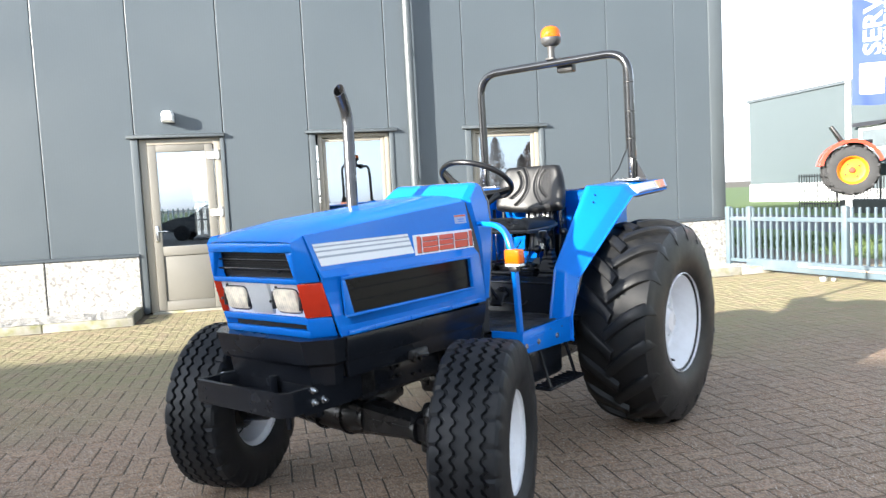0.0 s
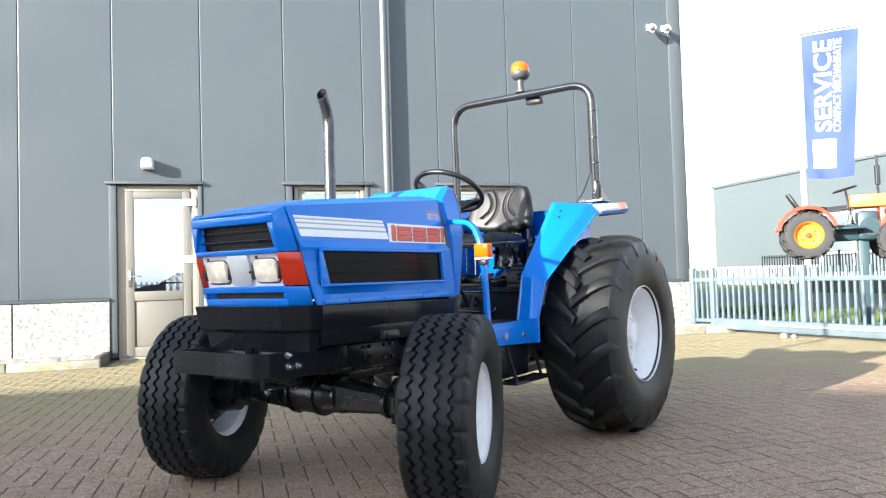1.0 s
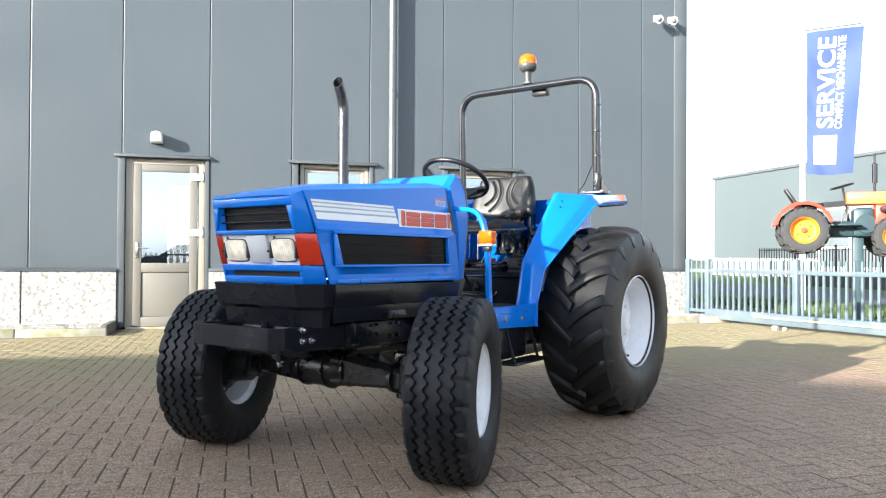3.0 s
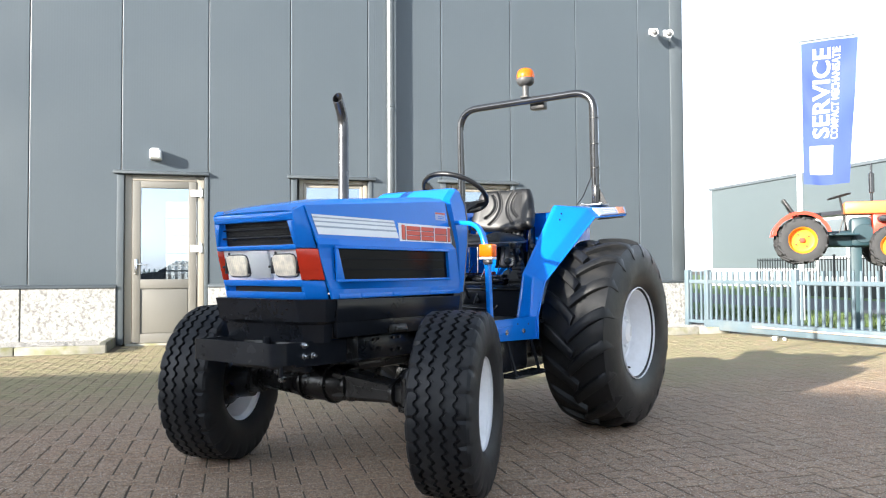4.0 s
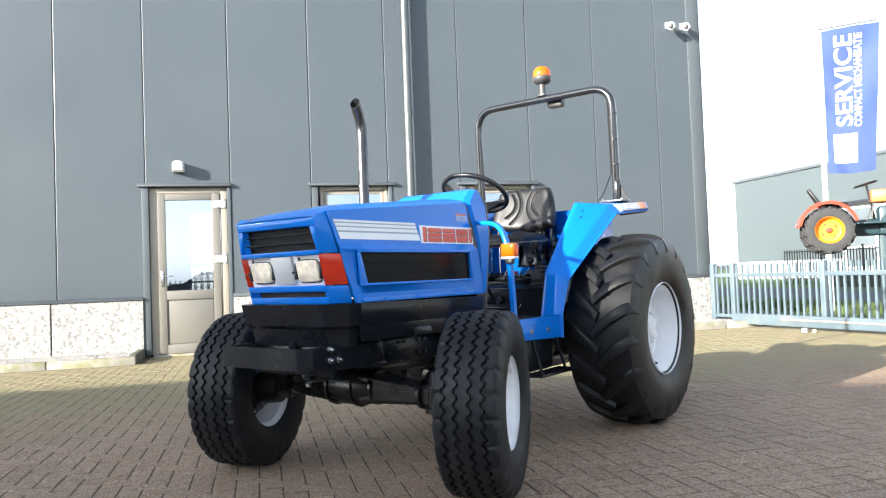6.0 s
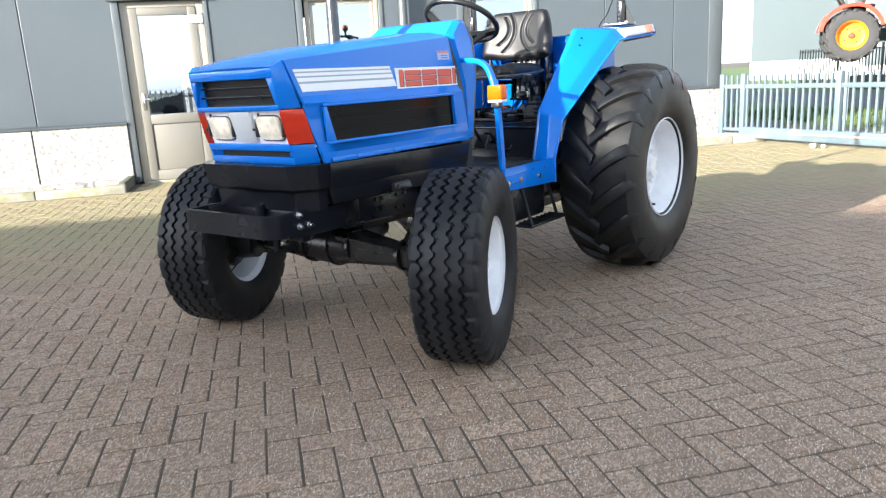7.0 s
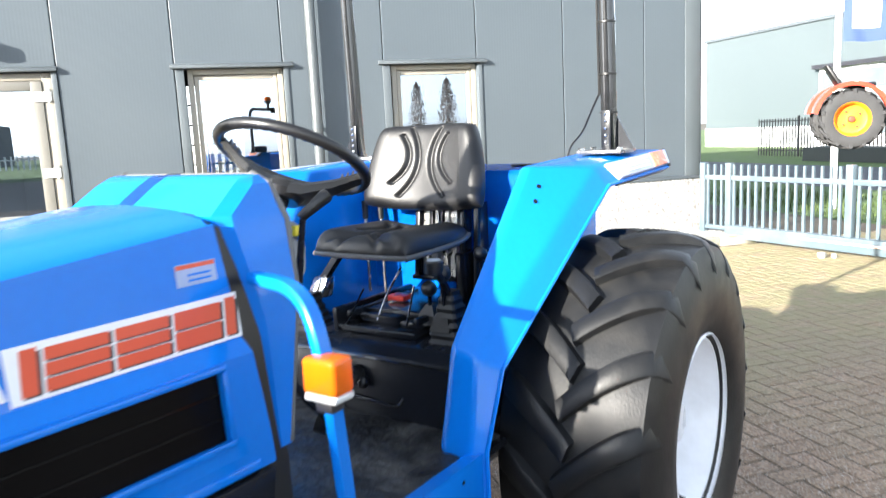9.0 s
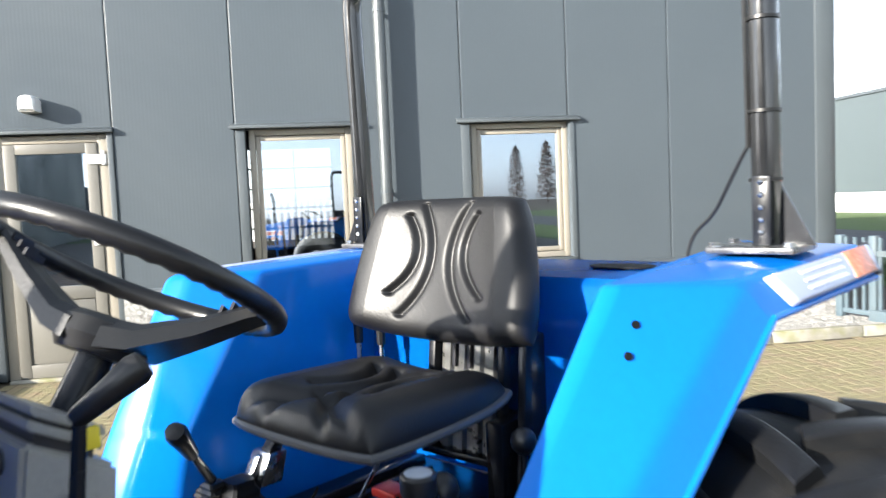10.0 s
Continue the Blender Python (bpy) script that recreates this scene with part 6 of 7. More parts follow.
def gate(name, label, x0, x1, beam):
    g = thing(name, label, "gate", GM)
    for z0, z1 in ((0.74, 0.80),):
        bm = B()
        box(bm, x0, x1, -0.025, 0.025, z0, z1, 0.006)
        part("rail", bm, GALV, g)
    bm = B()
    if beam:
        box(bm, x0 - 0.02, x1, -0.06, 0.06, 0.045, 0.20, 0.012)
    else:
        box(bm, x0, x1, -0.025, 0.025, 0.13, 0.18, 0.006)
    part("bottom_beam", bm, GALV, g)
    me = None
    n = int((x1 - x0) / 0.105)
    for i in range(n):
        if me is None:
            p = part("picket", picket_mesh(), GALV, g)
            me = p.data
        else:
            p = new("picket", me)
            p.parent = g
        p.matrix_local = pose(x0 + 0.07 + i * 0.105, 0.0, 0.0)
    for x in ([x0] if beam else [x0]) + ([x0 + 1.55, x0 + 3.1, x0 + 4.65] if beam else []):
        bm = B()
        box(bm, x - 0.04, x + 0.04, -0.04, 0.04, 0.0 if not beam else 0.05, 0.95, 0.008)
        part("post", bm, GALV, g)
    return g


gate("fixed_fence", "short fixed pale steel railing beside the hall corner", -0.30, 0.06, False)
gate("sliding_gate", "pale grey-blue galvanised sliding gate with pickets", 0.10, 6.6, True)
bm = B()
tube(bm, [(1.0, -0.075, 0.14), (6.5, -0.075, 0.135)], 0.012, 8)
tagged(part("guide_rail", bm, mat("weathered_rail", (0.55, 0.38, 0.30), 0.5, var=0.2, scale=5), None, m=GM), "thin weathered guide rail along the gate foot", "rail")
for dx, dy, k in ((0, 0, 0.7), (0.10, -0.06, 0.5)):
    bm = B()
    box(bm, -0.055 * k, 0.055 * k, -0.05 * k, 0.05 * k, 0, 0.085 * k, 0.015, 2)
    for vv in bm.verts:
        vv.co += Vector((noise.noise(vv.co * 30 + Vector((dx, 0, 0))), noise.noise(vv.co * 30 + Vector((5, dx, 0))), 0)) * 0.008
    tagged(part("stone", bm, mat("pale_stone", (0.55, 0.53, 0.48), 0.9, var=0.2, scale=20, bump=0.002), m=pose(8.32 + dx, 8.42 + dy, 0, 0, 0, 30)), "pale broken stone lying beside the gate", "stone", "loose stones")


def sheet(name, x0, x1, y0, y1, z, material, label, cat):
    bm = B()
    bm.faces.new([bm.verts.new(p) for p in ((x0, y0, z), (x1, y0, z), (x1, y1, z), (x0, y1, z))])
    return tagged(part(name, bm, material), label, cat, kind="structure")


ROADM = mat("asphalt", (0.07, 0.075, 0.085), 0.85, var=0.2, scale=2, fine=90, bump=0.003)
YARD = mat("plain_yard_paving", (0.15, 0.135, 0.115), 0.85, var=0.2, scale=4, fine=30, bump=0.004)
sheet("yard", -70, 10.7, -26, -3.2, -0.002, YARD, "plain brown-grey yard paving", "paving")
sheet("yard_side", -40, -8.0, -3.2, 9.6, -0.002, YARD, "plain brown-grey yard paving beside the hall", "paving")
sheet("verge", 10.7, 14.4, -30, 60, -0.001, GRASS, "mown green grass verge behind the gate", "grass")
sheet("road", 14.4, 19.5, -120, 160, 0.0, ROADM, "grey asphalt road", "road")
sheet("lawn", 19.5, 80, -60, 120, 0.002, GRASS, "green lawn in front of the far hall", "grass")
sheet("meadow", -120, 13.0, -160, -26, 0.002, GRASS, "wide green meadow across the yard", "grass")

# grass blades near the gate
random.seed(11)
bm = B()
for i in range(2600):
    x, y = random.uniform(10.8, 13.3), random.uniform(4.0, 15)
    h, a = random.uniform(0.05, 0.16), random.uniform(0, math.pi)
    d = Vector((math.cos(a), math.sin(a), 0)) * 0.012
    p, q = Vector((x, y, 0)), Vector((x + random.uniform(-0.05, 0.05), y + random.uniform(-0.05, 0.05), h))
    bm.faces.new([bm.verts.new(p - d), bm.verts.new(p + d), bm.verts.new(q)])
tagged(part("grass_tufts", bm, mat("grass_blade", (0.055, 0.085, 0.022), 0.8, var=0.3, scale=3)), "green grass tufts on the verge", "grass", kind="stuff")

# far hall
FH = thing("far_hall", "large pale-grey metal-clad hall with white base and windows", "building")
bm = B()
box(bm, 29.6, 60, -40, 39.3, 1.0, 5.8)
part("wall", bm, FARWALL, FH)
bm = B()
box(bm, 29.5, 60.1, -40, 39.4, 5.8, 5.95)
part("roof_edge", bm, TRIM, FH)
bm = B()
box(bm, 29.56, 60, -40, 39.34, 0, 1.0)
part("base_wall", bm, FARWHITE, FH)
bm = B()
box(bm, 29.2, 29.6, 20.5, 31.0, 3.58, 3.76)
part("canopy", bm, DECALK, FH)
bm = B()
box(bm, 29.5, 29.59, 20.6, 30.85, 0.4, 3.58)
part("window_band", bm, FARWHITE, FH)
for i in range(5):
    for j in range(3):
        bm = B()
        box(bm, 29.46, 29.51, 28.85 - i * 2.05, 30.6 - i * 2.05, 0.6 + j * 0.98, 1.42 + j * 0.98)
        part("window", bm, mat("far_pane", (0.10, 0.12, 0.13), 0.1, var=0.2, scale=1) if i + j == 0 else bpy.data.materials["far_pane"], FH)

# black railing
RL = thing("black_railing", "black steel railing on the far lawn", "railing")
bm = B()
fx, fy = 23.0, 27.0
for z in (0.2, 1.3):
    box(bm, fx - 0.02, fx + 0.02, fy - 26, fy, z, z + 0.05)
part("rail", bm, DARKFENCE, RL)
bm = B()
box(bm, -0.015, 0.015, -0.015, 0.015, 0, 1.42)
first = part("bar", bm, DARKFENCE, RL)
first.matrix_local = pose(fx, fy, 0)
for i in range(1, 170):
    o = new("bar", first.data)
    o.parent = RL
    o.matrix_local = pose(fx, fy - i * 0.15, 0) @ (Matrix.Diagonal((2.2, 2.2, 1.06, 1)) if i % 14 == 0 else Matrix.Identity(4))
bm = B()
box(bm, 21.0, 22.0, 5, 22.5, 0, 0.45)
tagged(part("low_wall", bm, mat("dark_low_wall", (0.05, 0.055, 0.05), 0.9, var=0.3, scale=2)), "dark low wall before the railing", "wall")


# flag poles with banners
def banner(px, py, z0, z1, across, width, cloth, label, words):
    pole = thing("flag_pole", "white flag pole behind the gate", "flag pole", group="flag poles")
    bm = B()
    tube(bm, [(px, py, 0), (px, py, 2.5), (px, py, z1 + 0.12)], [0.055, 0.05, 0.035], 16)
    part("pole", bm, FARWHITE, pole)
    bm = B()
    tube(bm, [(px, py, z1 + 0.02), (px + across.x * width * 1.02, py + across.y * width * 1.02, z1 + 0.04)], 0.012, 8)
    part("arm", bm, TRIM, pole)
    fl = thing("banner", label, "flag")
    out = Vector((across.y, -across.x, 0))

    def place(a, h, lift=0.0):
        """A point of the waving cloth: a across from 0 to 1, h down from 0 to 1."""
        wv = 0.035 * math.sin(a * 5 + h * 7) + 0.03 * math.sin(h * 13 + a * 3) * a + 0.07 * h * a + 0.022 * math.sin(9 * (a * 1.4 - h * 2.2)) * (1 - a) + 0.03 * math.sin(a * 9 + 1) * max(0, h - 0.75) * 4
        x = 0.07 + width * a * (1 - 0.20 * h)
        p = Vector((px, py, 0)) + across * x + out * (wv + lift)
        return p + Vector((0, 0, z1 - (z1 - z0) * (h + 0.012 * math.sin(a * 3) * h) + 0.03 * (a - 1) * (1 - h)))
    bm = B()
    nx, nz = 22, 60
    vs = [[bm.verts.new(place(i / nx, j / nz)) for j in range(nz + 1)] for i in range(nx + 1)]
    for i in range(nx):
        for j in range(nz):
            bm.faces.new((vs[i][j], vs[i + 1][j], vs[i + 1][j + 1], vs[i][j + 1]))
    part("cloth", bm, cloth, fl, angle=80)
    for body, a0, size, h0, h1 in words:
        cu = bpy.data.curves.new("text", "FONT")
        cu.body, cu.size, cu.resolution_u, cu.offset = body, 1.0, 3, 0.022
        tmp = bpy.data.objects.new("text", cu)
        scene.collection.objects.link(tmp)
        bpy.context.view_layer.update()
        me = bpy.data.meshes.new_from_object(tmp.evaluated_get(bpy.context.evaluated_depsgraph_get()))
        bpy.data.objects.remove(tmp)
        b2 = bmesh.new()
        b2.from_mesh(me)
        bmesh.ops.subdivide_edges(b2, edges=b2.edges[:], cuts=1)
        w = max(q.co.x for q in b2.verts)
        hh = max(q.co.y for q in b2.verts)
        for q in b2.verts:
            q.co = place(a0 + size * (1 - q.co.y / hh), h1 - (h1 - h0) * q.co.x / w, 0.008)
        part("lettering", b2, FLAGW, fl, "white lettering " + body)
    bm = B()
    if words:
        n = 10
        for a0, a1, h0, h1 in ((0.14, 0.62, 0.73, 0.93),):
            g = [[bm.verts.new(place(a0 + (a1 - a0) * i / n, h0 + (h1 - h0) * j / n, 0.008)) for j in range(n + 1)] for i in range(n + 1)]
            for i in range(n):
                for j in range(n):
                    bm.faces.new((g[i][j], g[i + 1][j], g[i + 1][j + 1], g[i][j + 1]))
        part("mark", bm, FLAGW, fl, "plain white printed block")
    else:
        bm.free()


AC = Vector((0.76, -0.65, 0)).normalized()
banner(11.66, 11.69, 2.56, 5.26, AC, 0.95, FLAG, "blue banner with white lettering hanging from a pole", [("SERVICE", 0.20, 0.32, 0.05, 0.68), ("COMPACT MECHANISATIE", 0.56, 0.14, 0.05, 0.69)])

# orange tractor on a post
OT = thing("orange_tractor", "small old orange tractor mounted on a teal post", "tractor", Matrix.Translation((9.79, 9.55, 0)) @ Matrix.Rotation(math.atan2(-0.6, 0.8), 4, "Z"))
# x to its front, y to its left, hub of the rear wheel at the near side


# paler grey than the other tyres: sunlight is put into this rubber's colour
SUNLITRUBBER = mat("sunlit_rubber", (0.035, 0.035, 0.036), 0.7, var=0.3, scale=9, spec=0.3)


def small_wheel(x, y, z, r, w, name):
    wh = new(name)
    wh.parent = OT
    wh.matrix_local = pose(x, y, z)
    bm = B()
    lathe(bm, [(-w * 0.42, r * 0.56), (-w * 0.5, r * 0.75), (-w * 0.42, r * 0.93), (0, r * 0.96), (w * 0.42, r * 0.93), (w * 0.5, r * 0.75), (w * 0.42, r * 0.56)], 40, axis="y")
    part("tyre", bm, SUNLITRUBBER, wh, "lugged tyre in a grey paled as if sunlit")
    n = 14
    for side in (1, -1):
        rings = []
        for k in (0, 0.5, 1):
            a, yy = 0.30 * k, side * w * 0.5 * k
            q = r * (0.96 - 0.05 * k)
            rings.append([(rr * math.cos(a + da), yy, rr * math.sin(a + da)) for rr, da in ((q * 0.96, -0.07), (q * 1.075, -0.05), (q * 1.075, 0.05), (q * 0.96, 0.07))])
        bm = B()
        loft(bm, rings)
        lug = part("lug", bm, SUNLITRUBBER, wh)
        for i in range(n):
            o = lug if i == 0 else new("lug", lug.data)
            o.parent = wh
            o.matrix_local = Matrix.Rotation(-2 * math.pi * (i + 0.25 * side) / n, 4, "Y")
    bm = B()
    lathe(bm, [(-w * 0.44, r * 0.57), (-w * 0.38, r * 0.53), (-w * 0.05, r * 0.48), (0, r * 0.3), (-w * 0.06, r * 0.12), (-w * 0.06, 0.0)], 36, axis="y")
    lathe(bm, [(0, r * 0.48), (w * 0.44, r * 0.57)], 36, axis="y")
    part("rim", bm, YRIM, wh, "yellow-orange rim")
    bm = B()
    lathe(bm, [(-w * 0.05, r * 0.13), (-w * 0.20, r * 0.10), (-w * 0.22, 0.0)], 16, axis="y")
    for i in range(4):
        a = 0.6 + i * math.pi / 2
        tube(bm, [(r * 0.3 * math.cos(a), -w * 0.02, r * 0.3 * math.sin(a)), (r * 0.3 * math.cos(a), -w * 0.12, r * 0.3 * math.sin(a))], r * 0.04, 6)
    part("hub", bm, TORANGE, wh)


small_wheel(0, 0.0, 1.40, 0.358, 0.24, "rear_wheel")
small_wheel(0, 0.85, 1.40, 0.358, 0.24, "rear_wheel")
small_wheel(1.22, 0.05, 1.30, 0.30, 0.17, "front_wheel")
small_wheel(1.22, 0.80, 1.30, 0.30, 0.17, "front_wheel")
for y0, y1 in ((-0.10, 0.20), (0.65, 0.95)):
    bm = B()
    rings = []
    for i in range(15):
        a = radians(168 - 150 * i / 14)
        r = 0.418 + 0.03 * math.cos(a - 1.9)
        rings.append([(rr * math.cos(a), y, 1.40 + rr * math.sin(a)) for y, rr in ((y0, r - 0.05), (y0, r), (y1, r), (y1, r - 0.012), (y0 + 0.012, r - 0.012), (y0 + 0.012, r - 0.05))])
    loft(bm, rings)
    part("fender", bm, TORANGE, OT, "orange curved mudguard", angle=50)
bm = B()
box(bm, -0.15, 0.75, 0.30, 0.60, 1.30, 1.55, 0.05)
box(bm, 0.35, 0.80, 0.05, 0.80, 1.47, 1.50, 0.01)
box(bm, 0.70, 1.0, 0.27, 0.60, 1.30, 1.75, 0.06)
tube(bm, [(1.22, 0.10, 1.30), (1.22, 0.76, 1.30)], 0.045, 12)
lathe(bm, [(0.06, 0.0), (0.06, 0.14), (0.14, 0.18), (0.3, 0.14)], 20, axis="y", m=Matrix.Translation((0.88, 0.2, 1.50)))
tube(bm, [(0, 0.05, 1.40), (0, 0.8, 1.40)], 0.08, 14)
part("chassis", bm, TEAL, OT, "teal-grey gearbox and engine")
bm = B()
box(bm, 0.62, 1.55, 0.26, 0.62, 1.80, 2.0, 0.035)
part("bonnet", bm, TORANGE2, OT, "pale orange bonnet")
bm = B()
box(bm, 1.0, 1.57, 0.24, 0.64, 1.44, 1.80, 0.03)
part("side_panel", bm, TORANGE, OT, "orange side panel")
bm = B()
for i in range(4):
    box(bm, 1.20, 1.50, 0.232, 0.239, 1.50 + i * 0.06, 1.53 + i * 0.06)
tube(bm, [(1.1, 0.22, 1.72), (1.1, 0.12, 1.72), (1.25, 0.12, 1.72)], 0.05, 10)
part("engine_part", bm, DECALK, OT)
bm = B()
tube(bm, [(1.0, 0.30, 2.0), (1.0, 0.30, 2.12), (1.0, 0.30, 2.13), (1.0, 0.30, 2.42), (1.0, 0.30, 2.44), (1.0, 0.30, 2.58)], [0.02, 0.02, 0.042, 0.042, 0.018, 0.018], 16)
part("exhaust", bm, STEEL, OT)
bm = B()
tube(bm, [(0.68, 0.44, 1.5), (0.58, 0.44, 2.08)], 0.018, 10)
tube(bm, [(0.62, 0.36, 1.5), (0.66, 0.36, 1.85)], 0.012, 8)
tube(bm, [(0.54, 0.30, 1.5), (0.60, 0.30, 1.72)], 0.010, 8)
ring = []
for i in range(25):
    a = 2 * math.pi * i / 24
    ring.append(Vector((0.57, 0.44, 2.10)) + Vector((0.17 * math.cos(a) * 0.95, 0.17 * math.sin(a), 0.17 * math.cos(a) * 0.25)))
tube(bm, ring, 0.012, 8)
part("steering_wheel", bm, PLASTIC, OT, "thin dark steering wheel")
bm = B()
box(bm, -0.02, 0.30, 0.26, 0.62, 1.78, 1.84, 0.02)
hexa(bm, [(-0.10, 0.26, 1.80), (-0.04, 0.26, 1.80), (-0.04, 0.62, 1.80), (-0.10, 0.62, 1.80), (-0.26, 0.28, 2.07), (-0.22, 0.28, 2.08), (-0.22, 0.60, 2.08), (-0.26, 0.60, 2.07)], 0.012)
box(bm, 0.0, 0.2, 0.38, 0.50, 1.5, 1.8)
part("seat", bm, VINYL, OT, "black tractor seat")
PO = thing("display_post", "teal square steel post carrying the orange tractor", "post", OT.matrix_world.copy())
bm = B()
box(bm, 0.715, 0.865, 0.375, 0.525, 0.0, 1.31, 0.012)
part("column", bm, TEAL, PO)
bm = B()
box(bm, 0.55, 1.03, 0.22, 0.68, 0.0, 0.03, 0.004)
part("foot_plate", bm, TEAL, PO)

# ---- across the yard, seen in the panes ----
FD = thing("meadow_fence", "pale post fence along the meadow", "fence")
bm = B()
box(bm, -40, 20, -60.03, -59.97, 0.9, 1.02)
part("rail", bm, FARWHITE, FD)
bm = B()
box(bm, -0.08, 0.08, -0.03, 0.03, 0, 1.3)
first = part("post", bm, FARWHITE, FD)
first.matrix_local = pose(-40, -60, 0)
for i in range(1, 120):
    o = new("post", first.data)
    o.parent = FD
    o.matrix_local = pose(-40 + i * 0.5, -60, 0)
BF = thing("yard_fence", "pale picket fence on the meadow behind the hall", "fence")
bm = B()
box(bm, -12, 16, 37.97, 38.03, 1.25, 1.37)
part("rail", bm, FARWHITE, BF)
bm = B()
box(bm, -0.075, 0.075, -0.02, 0.02, 0, 1.75)
first = part("picket", bm, FARWHITE, BF)
first.matrix_local = pose(-12, 37.95, 0)
for i in range(1, 94):
    o = new("picket", first.data)
    o.parent = BF
    o.matrix_local = pose(-12 + i * 0.3, 37.95, 0)
for nm, x0, x1, y0, y1, h in (("grey_block", -46, -24, -96, -84, 5.2), ("grey_block", -60, -47, -90, -80, 4.0)):
    FB = thing("distant_building", "low dark-grey distant building by the meadow", "building")
    bm = B()
    box(bm, x0, x1, y0, y1, 0, h)
    box(bm, x0 + 6, x0 + 11, y0 + 2, y1 - 2, h, h + 1.8)
    part("wall", bm, mat("dark_distant_wall", (0.08, 0.085, 0.095), 0.7, var=0.1, scale=0.2), FB)
    bm = B()
    for i in range(5):
        box(bm, x0 + 2 + i * 2.4, x0 + 3.6 + i * 2.4, y1, y1 + 0.05, 1.2, 2.6)
    part("window", bm, FARWHITE, FB)


def tree(x, y, h, r, seed):
    random.seed(seed)
    t = thing("tree", "tall narrow reddish-brown tree across the yard", "tree", pose(x, y, 0), "trees across the yard")
    bm = B()
    tube(bm, [(0, 0, 0), (0.05, 0, h * 0.3), (0, 0.05, h * 0.7), (0, 0, h)], [0.16, 0.12, 0.06, 0.01], 8)
    for i in range(22):
        z, a = h * (0.12 + 0.036 * i), i * 2.4
        d = Vector((math.cos(a), math.sin(a), 0)) * r * (1 - z / h) ** 0.6
        tube(bm, [(0, 0, z), (d.x * 0.6, d.y * 0.6, z + 0.35 * r), (d.x, d.y, z + 0.8 * r)], [0.04, 0.025, 0.008], 5)
    part("trunk", bm, mat("bark", (0.10, 0.075, 0.055), 0.9, var=0.3, scale=6, bump=0.01), t)
    bm = B()
    for i in range(1700):
        z = h * random.uniform(0.08, 1.0)
        rr = r * (1 - (z / h) ** 2.2) ** 0.6 * math.sqrt(random.random()) * random.uniform(0.7, 1.35)
        a = random.uniform(0, 6.283)
        c = Vector((rr * math.cos(a), rr * math.sin(a), z))
        u = Vector((random.gauss(0, 1), random.gauss(0, 1), random.gauss(0, 1))).normalized() * 0.085 * r + Vector((0, 0, 0.12))
        w = u.orthogonal().normalized() * 0.055 * r
        bm.faces.new([bm.verts.new(c - u), bm.verts.new(c + w), bm.verts.new(c + u), bm.verts.new(c - w)])
    part("crown", bm, mat("autumn_foliage", (0.13, 0.095, 0.075), 0.9, var=0.35, scale=1.2), t)


for x, y, h, r, k in ((48.0, -150, 13.5, 2.0, 1), (56.0, -152, 14.5, 2.4, 2), (61.5, -149, 10.0, 1.8, 3), (66.5, -156, 13.5, 3.2, 4), (36.0, -150, 9.0, 1.9, 5), (31.0, -154, 8.0, 2.3, 6)):
    tree(x, y, h, r, k)


# parked cars across the yard
def car(x, y, turn, paint, label):
    c = thing("parked_car", label, "car", pose(x, y, 0, 0, 0, turn), "parked cars")
    bm = B()
    loft(bm, [[(px, sy, pz) for px, pz in ((-2.0, 0.35), (-2.1, 0.75), (-1.5, 0.92), (-0.9, 0.98), (1.4, 0.98), (2.0, 0.92), (2.05, 0.4))] for sy in (-0.85, -0.82, 0.82, 0.85)])
    part("body", bm, paint, c)
    bm = B()
    loft(bm, [[(-1.0, sy, 0.97), (-0.3, sy * 0.85, 1.42), (1.1, sy * 0.85, 1.45), (1.75, sy, 0.97)] for sy in (-0.8, 0.8)])
    part("cabin", bm, mat("car_glass", (0.02, 0.025, 0.03), 0.08), c)
    for wx in (-1.3, 1.3):
        for wy in (-0.8, 0.8):
            bm = B()
            lathe(bm, [(-0.1, 0.0), (-0.1, 0.28), (-0.07, 0.32), (0.07, 0.32), (0.1, 0.28), (0.1, 0.0)], 24, axis="y", m=Matrix.Translation((wx, wy, 0.32)))
            part("wheel", bm, RUBBER, c)


car(4.2, -9.6, 12, mat("dark_blue_car", (0.015, 0.03, 0.08), 0.25, coat=0.6), "dark blue parked car across the yard")
car(-0.6, -12.0, 6, mat("grey_car", (0.06, 0.065, 0.07), 0.25, coat=0.6), "dark grey parked car across the yard")

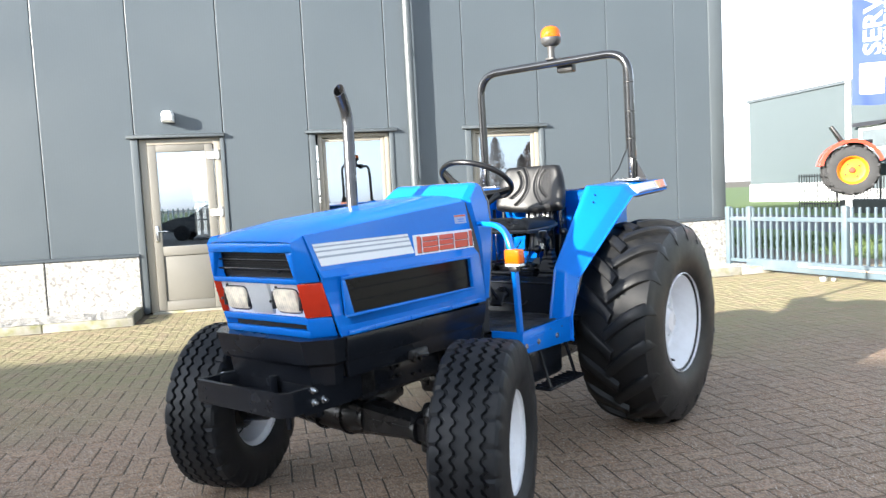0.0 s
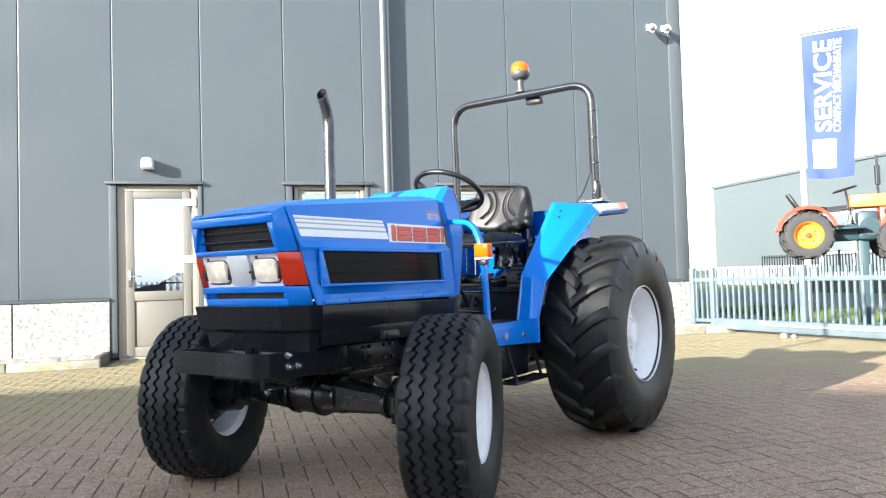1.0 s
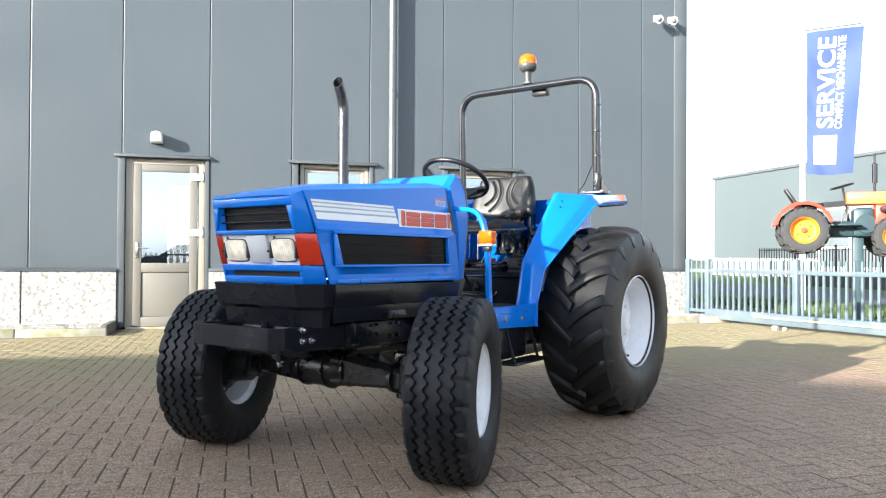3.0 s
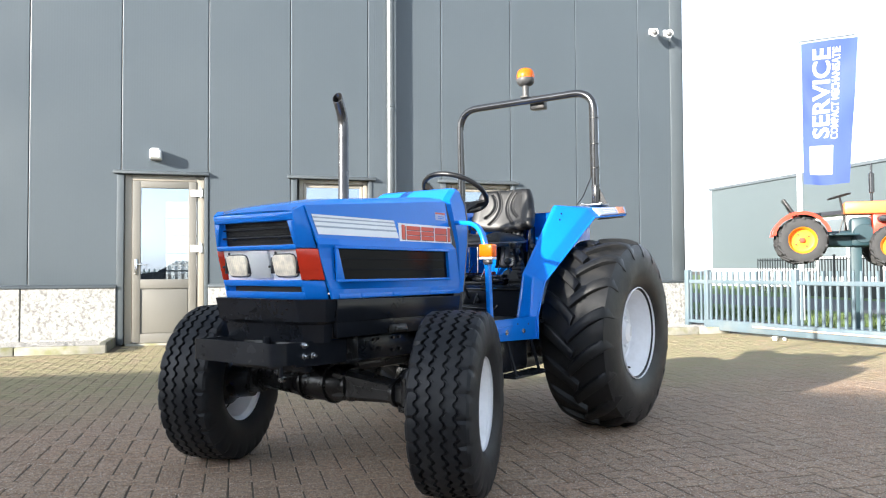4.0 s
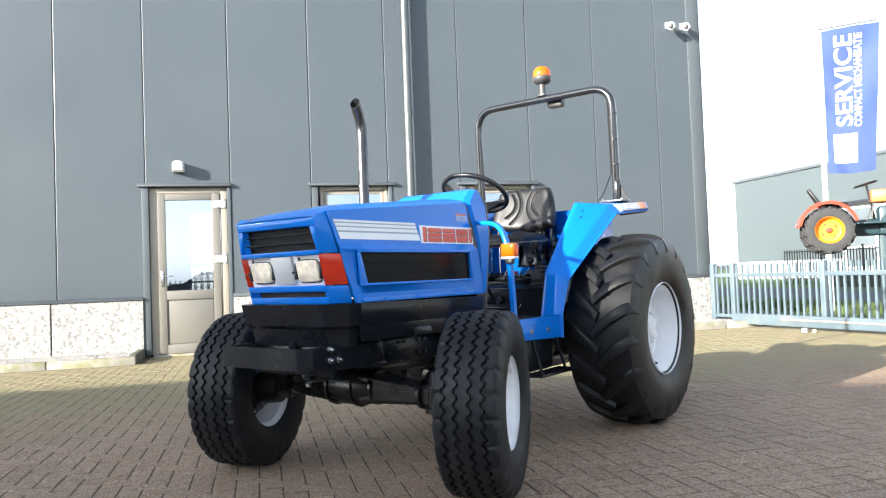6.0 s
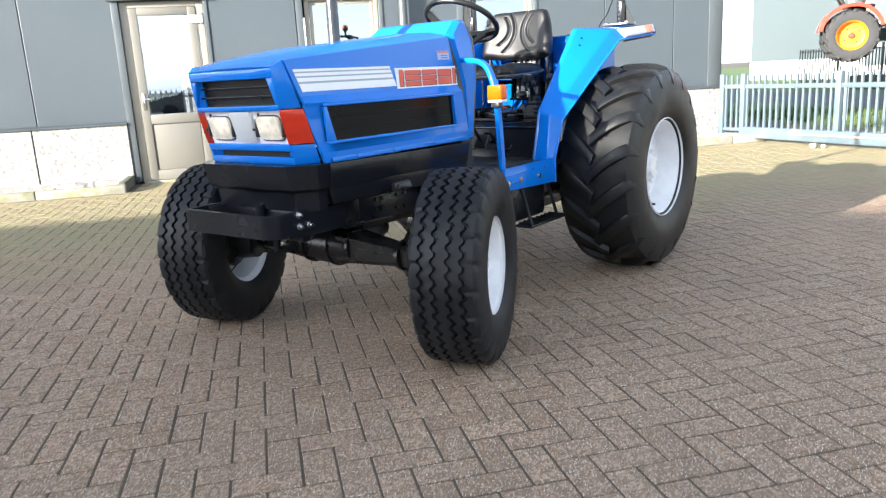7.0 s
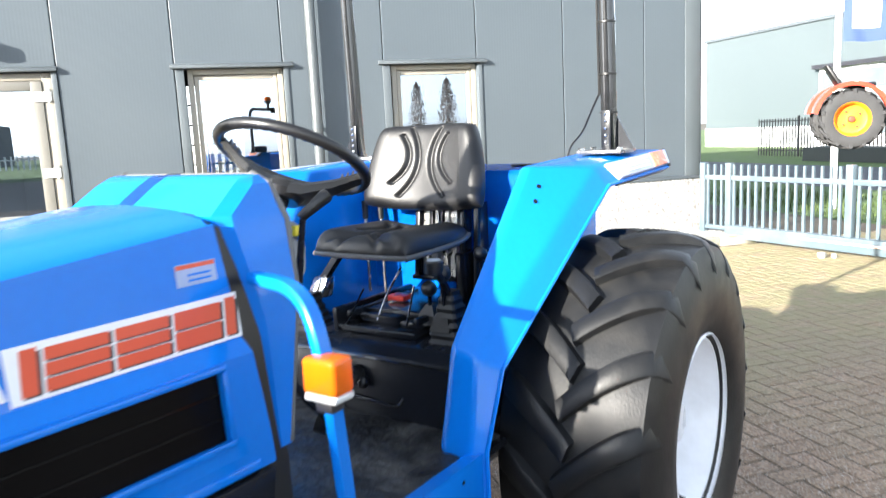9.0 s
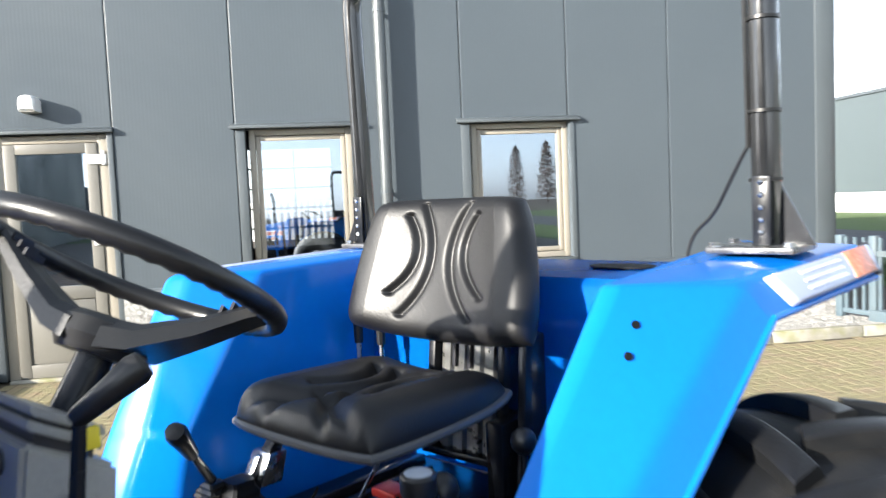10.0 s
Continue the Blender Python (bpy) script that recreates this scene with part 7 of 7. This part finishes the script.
# ---- brick paving in herringbone bond ----
def brick_material():
    m = bpy.data.materials.new("clay_paver")
    m.use_nodes = True
    n, link = m.node_tree.nodes, m.node_tree.links.new
    b = n["Principled BSDF"]
    geo, info = n.new("ShaderNodeNewGeometry"), n.new("ShaderNodeObjectInfo")

    def math_(op, a, c=None):
        q = n.new("ShaderNodeMath")
        q.operation = op
        for i, s in enumerate((a, c)):
            if s is None:
                continue
            if isinstance(s, (int, float)):
                q.inputs[i].default_value = s
            else:
                link(s, q.inputs[i])
        return q.outputs[0]

    def tex(scale, detail=4.0):
        t = n.new("ShaderNodeTexNoise")
        t.inputs["Scale"].default_value, t.inputs["Detail"].default_value = scale, detail
        link(geo.outputs["Position"], t.inputs["Vector"])
        return t.outputs["Fac"]

    def mix(f, a, c):
        q = n.new("ShaderNodeMix")
        q.data_type = "RGBA"
        link(f, q.inputs["Factor"]) if not isinstance(f, float) else None
        for k, s in (("A", a), ("B", c)):
            if isinstance(s, tuple):
                q.inputs[k].default_value = (*s, 1)
            else:
                link(s, q.inputs[k])
        return q.outputs["Result"]

    def ramp(v, lo, hi, to=1.0):
        q = n.new("ShaderNodeMapRange")
        q.inputs["From Min"].default_value, q.inputs["From Max"].default_value, q.inputs["To Max"].default_value = lo, hi, to
        link(v, q.inputs["Value"])
        return q.outputs["Result"]

    one = math_("FRACT", math_("ADD", info.outputs["Random"], geo.outputs["Random Per Island"]))
    cr = n.new("ShaderNodeValToRGB")
    e = cr.color_ramp.elements
    e[0].position, e[0].color = 0.0, (0.350, 0.220, 0.138, 1)
    e[1].position, e[1].color = 1.0, (0.500, 0.340, 0.226, 1)
    for pos, c in ((0.3, (0.400, 0.276, 0.186)), (0.6, (0.448, 0.288, 0.191)), (0.8, (0.412, 0.280, 0.184))):
        q = e.new(pos)
        q.color = (*c, 1)
    link(one, cr.inputs[0])
    speck, grain, patch = tex(150, 3), tex(70, 6), tex(0.9)
    col = mix(ramp(grain, 0.40, 0.60, 0.8), cr.outputs[0], (0.145, 0.100, 0.066))
    col = mix(ramp(tex(30, 5), 0.45, 0.60, 0.75), col, (0.185, 0.128, 0.085))
    col = mix(ramp(speck, 0.58, 0.64, 0.95), col, (0.72, 0.66, 0.58))
    col = mix(ramp(patch, 0.45, 0.7, 0.4), col, (0.20, 0.155, 0.12))
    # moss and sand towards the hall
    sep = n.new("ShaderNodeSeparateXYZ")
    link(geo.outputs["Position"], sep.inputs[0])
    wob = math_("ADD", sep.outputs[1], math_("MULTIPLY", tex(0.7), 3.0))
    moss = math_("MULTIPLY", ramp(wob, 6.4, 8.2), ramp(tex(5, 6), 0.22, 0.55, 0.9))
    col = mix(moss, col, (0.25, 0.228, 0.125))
    link(col, b.inputs["Base Color"])
    b.inputs["Roughness"].default_value = 0.7
    b.inputs["Specular IOR Level"].default_value = 0.35
    bp = n.new("ShaderNodeBump")
    bp.inputs["Distance"].default_value = 0.007
    link(math_("ADD", speck, grain), bp.inputs["Height"]), link(bp.outputs["Normal"], b.inputs["Normal"])
    return m


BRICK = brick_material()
PAV = thing("pavement", "brown-grey clay pavers laid in herringbone bond", "paving", kind="structure")
U, BX, BY = 0.105, 1.419, 3.55


def brick_verts(w, d, g=0.004, c=0.0015, z=0.0, low=-0.012):
    """Top with chamfer and sides of one paver with a corner at the origin."""
    v = []
    for k, zz in ((g, low), (g, z - c), (g + c, z)):
        v += [(k, k, zz), (w - k, k, zz), (w - k, d - k, zz), (k, d - k, zz)]
    f = [(8, 9, 10, 11)]
    for a in (0, 4):
        f += [(a + i, a + (i + 1) % 4, a + 4 + (i + 1) % 4, a + 4 + i) for i in range(4)]
    return v, f


random.seed(21)
meshes = []
for k in range(4):
    for w, d in ((2 * U, U), (U, 2 * U)):
        me = bpy.data.meshes.new("brick")
        v, f = brick_verts(w, d, 0.0034 + 0.001 * (k % 2), 0.0015 + 0.001 * (k // 2))
        me.from_pydata(v, [], f)
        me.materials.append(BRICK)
        meshes.append(me)
allv, allf, near = [], [], 0
x0, x1, y0, y1 = -8.0, 10.7, -3.2, 9.6
for i in range(int((x0 - BX) / U), int((x1 - BX) / U)):
    for j in range(int((y0 - BY) / U), int((10.42 - BY) / U)):
        k = (i + j) % 4
        if k not in (1, 3):
            continue
        x, y = BX + i * U, BY + j * U
        if y > y1 - 0.12 and not -0.1 < x < 1.0:
            continue
        if x > 8.25 + (10 - y) * 0.19 + 2.2:
            continue
        flat = k == 3
        z = random.uniform(-0.0006, 0.0012)
        if 1.5 < x < 4.2 and 2.05 < y < 4.55 and near < 300:
            ob = new("brick", meshes[2 * random.randrange(4) + (0 if flat else 1)])
            ob.parent = PAV
            ob.matrix_local = pose(x, y, z, random.uniform(-0.25, 0.25), random.uniform(-0.25, 0.25), 0)
            near += 1
        else:
            v, f = brick_verts(2 * U if flat else U, U if flat else 2 * U, random.uniform(0.0032, 0.0050), 0.002, 0)
            tx, ty = random.uniform(-0.004, 0.004), random.uniform(-0.004, 0.004)
            o = len(allv)
            allv += [(x + a, y + b, z + c + a * tx + b * ty) for a, b, c in v]
            allf += [tuple(o + q for q in g) for g in f]
me = bpy.data.meshes.new("brick_field")
me.from_pydata(allv, [], allf)
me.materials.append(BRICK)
fld = new("brick_field", me)
fld.parent = PAV
tagged(fld, "brown-grey clay pavers with mossy joints", kind="stuff")
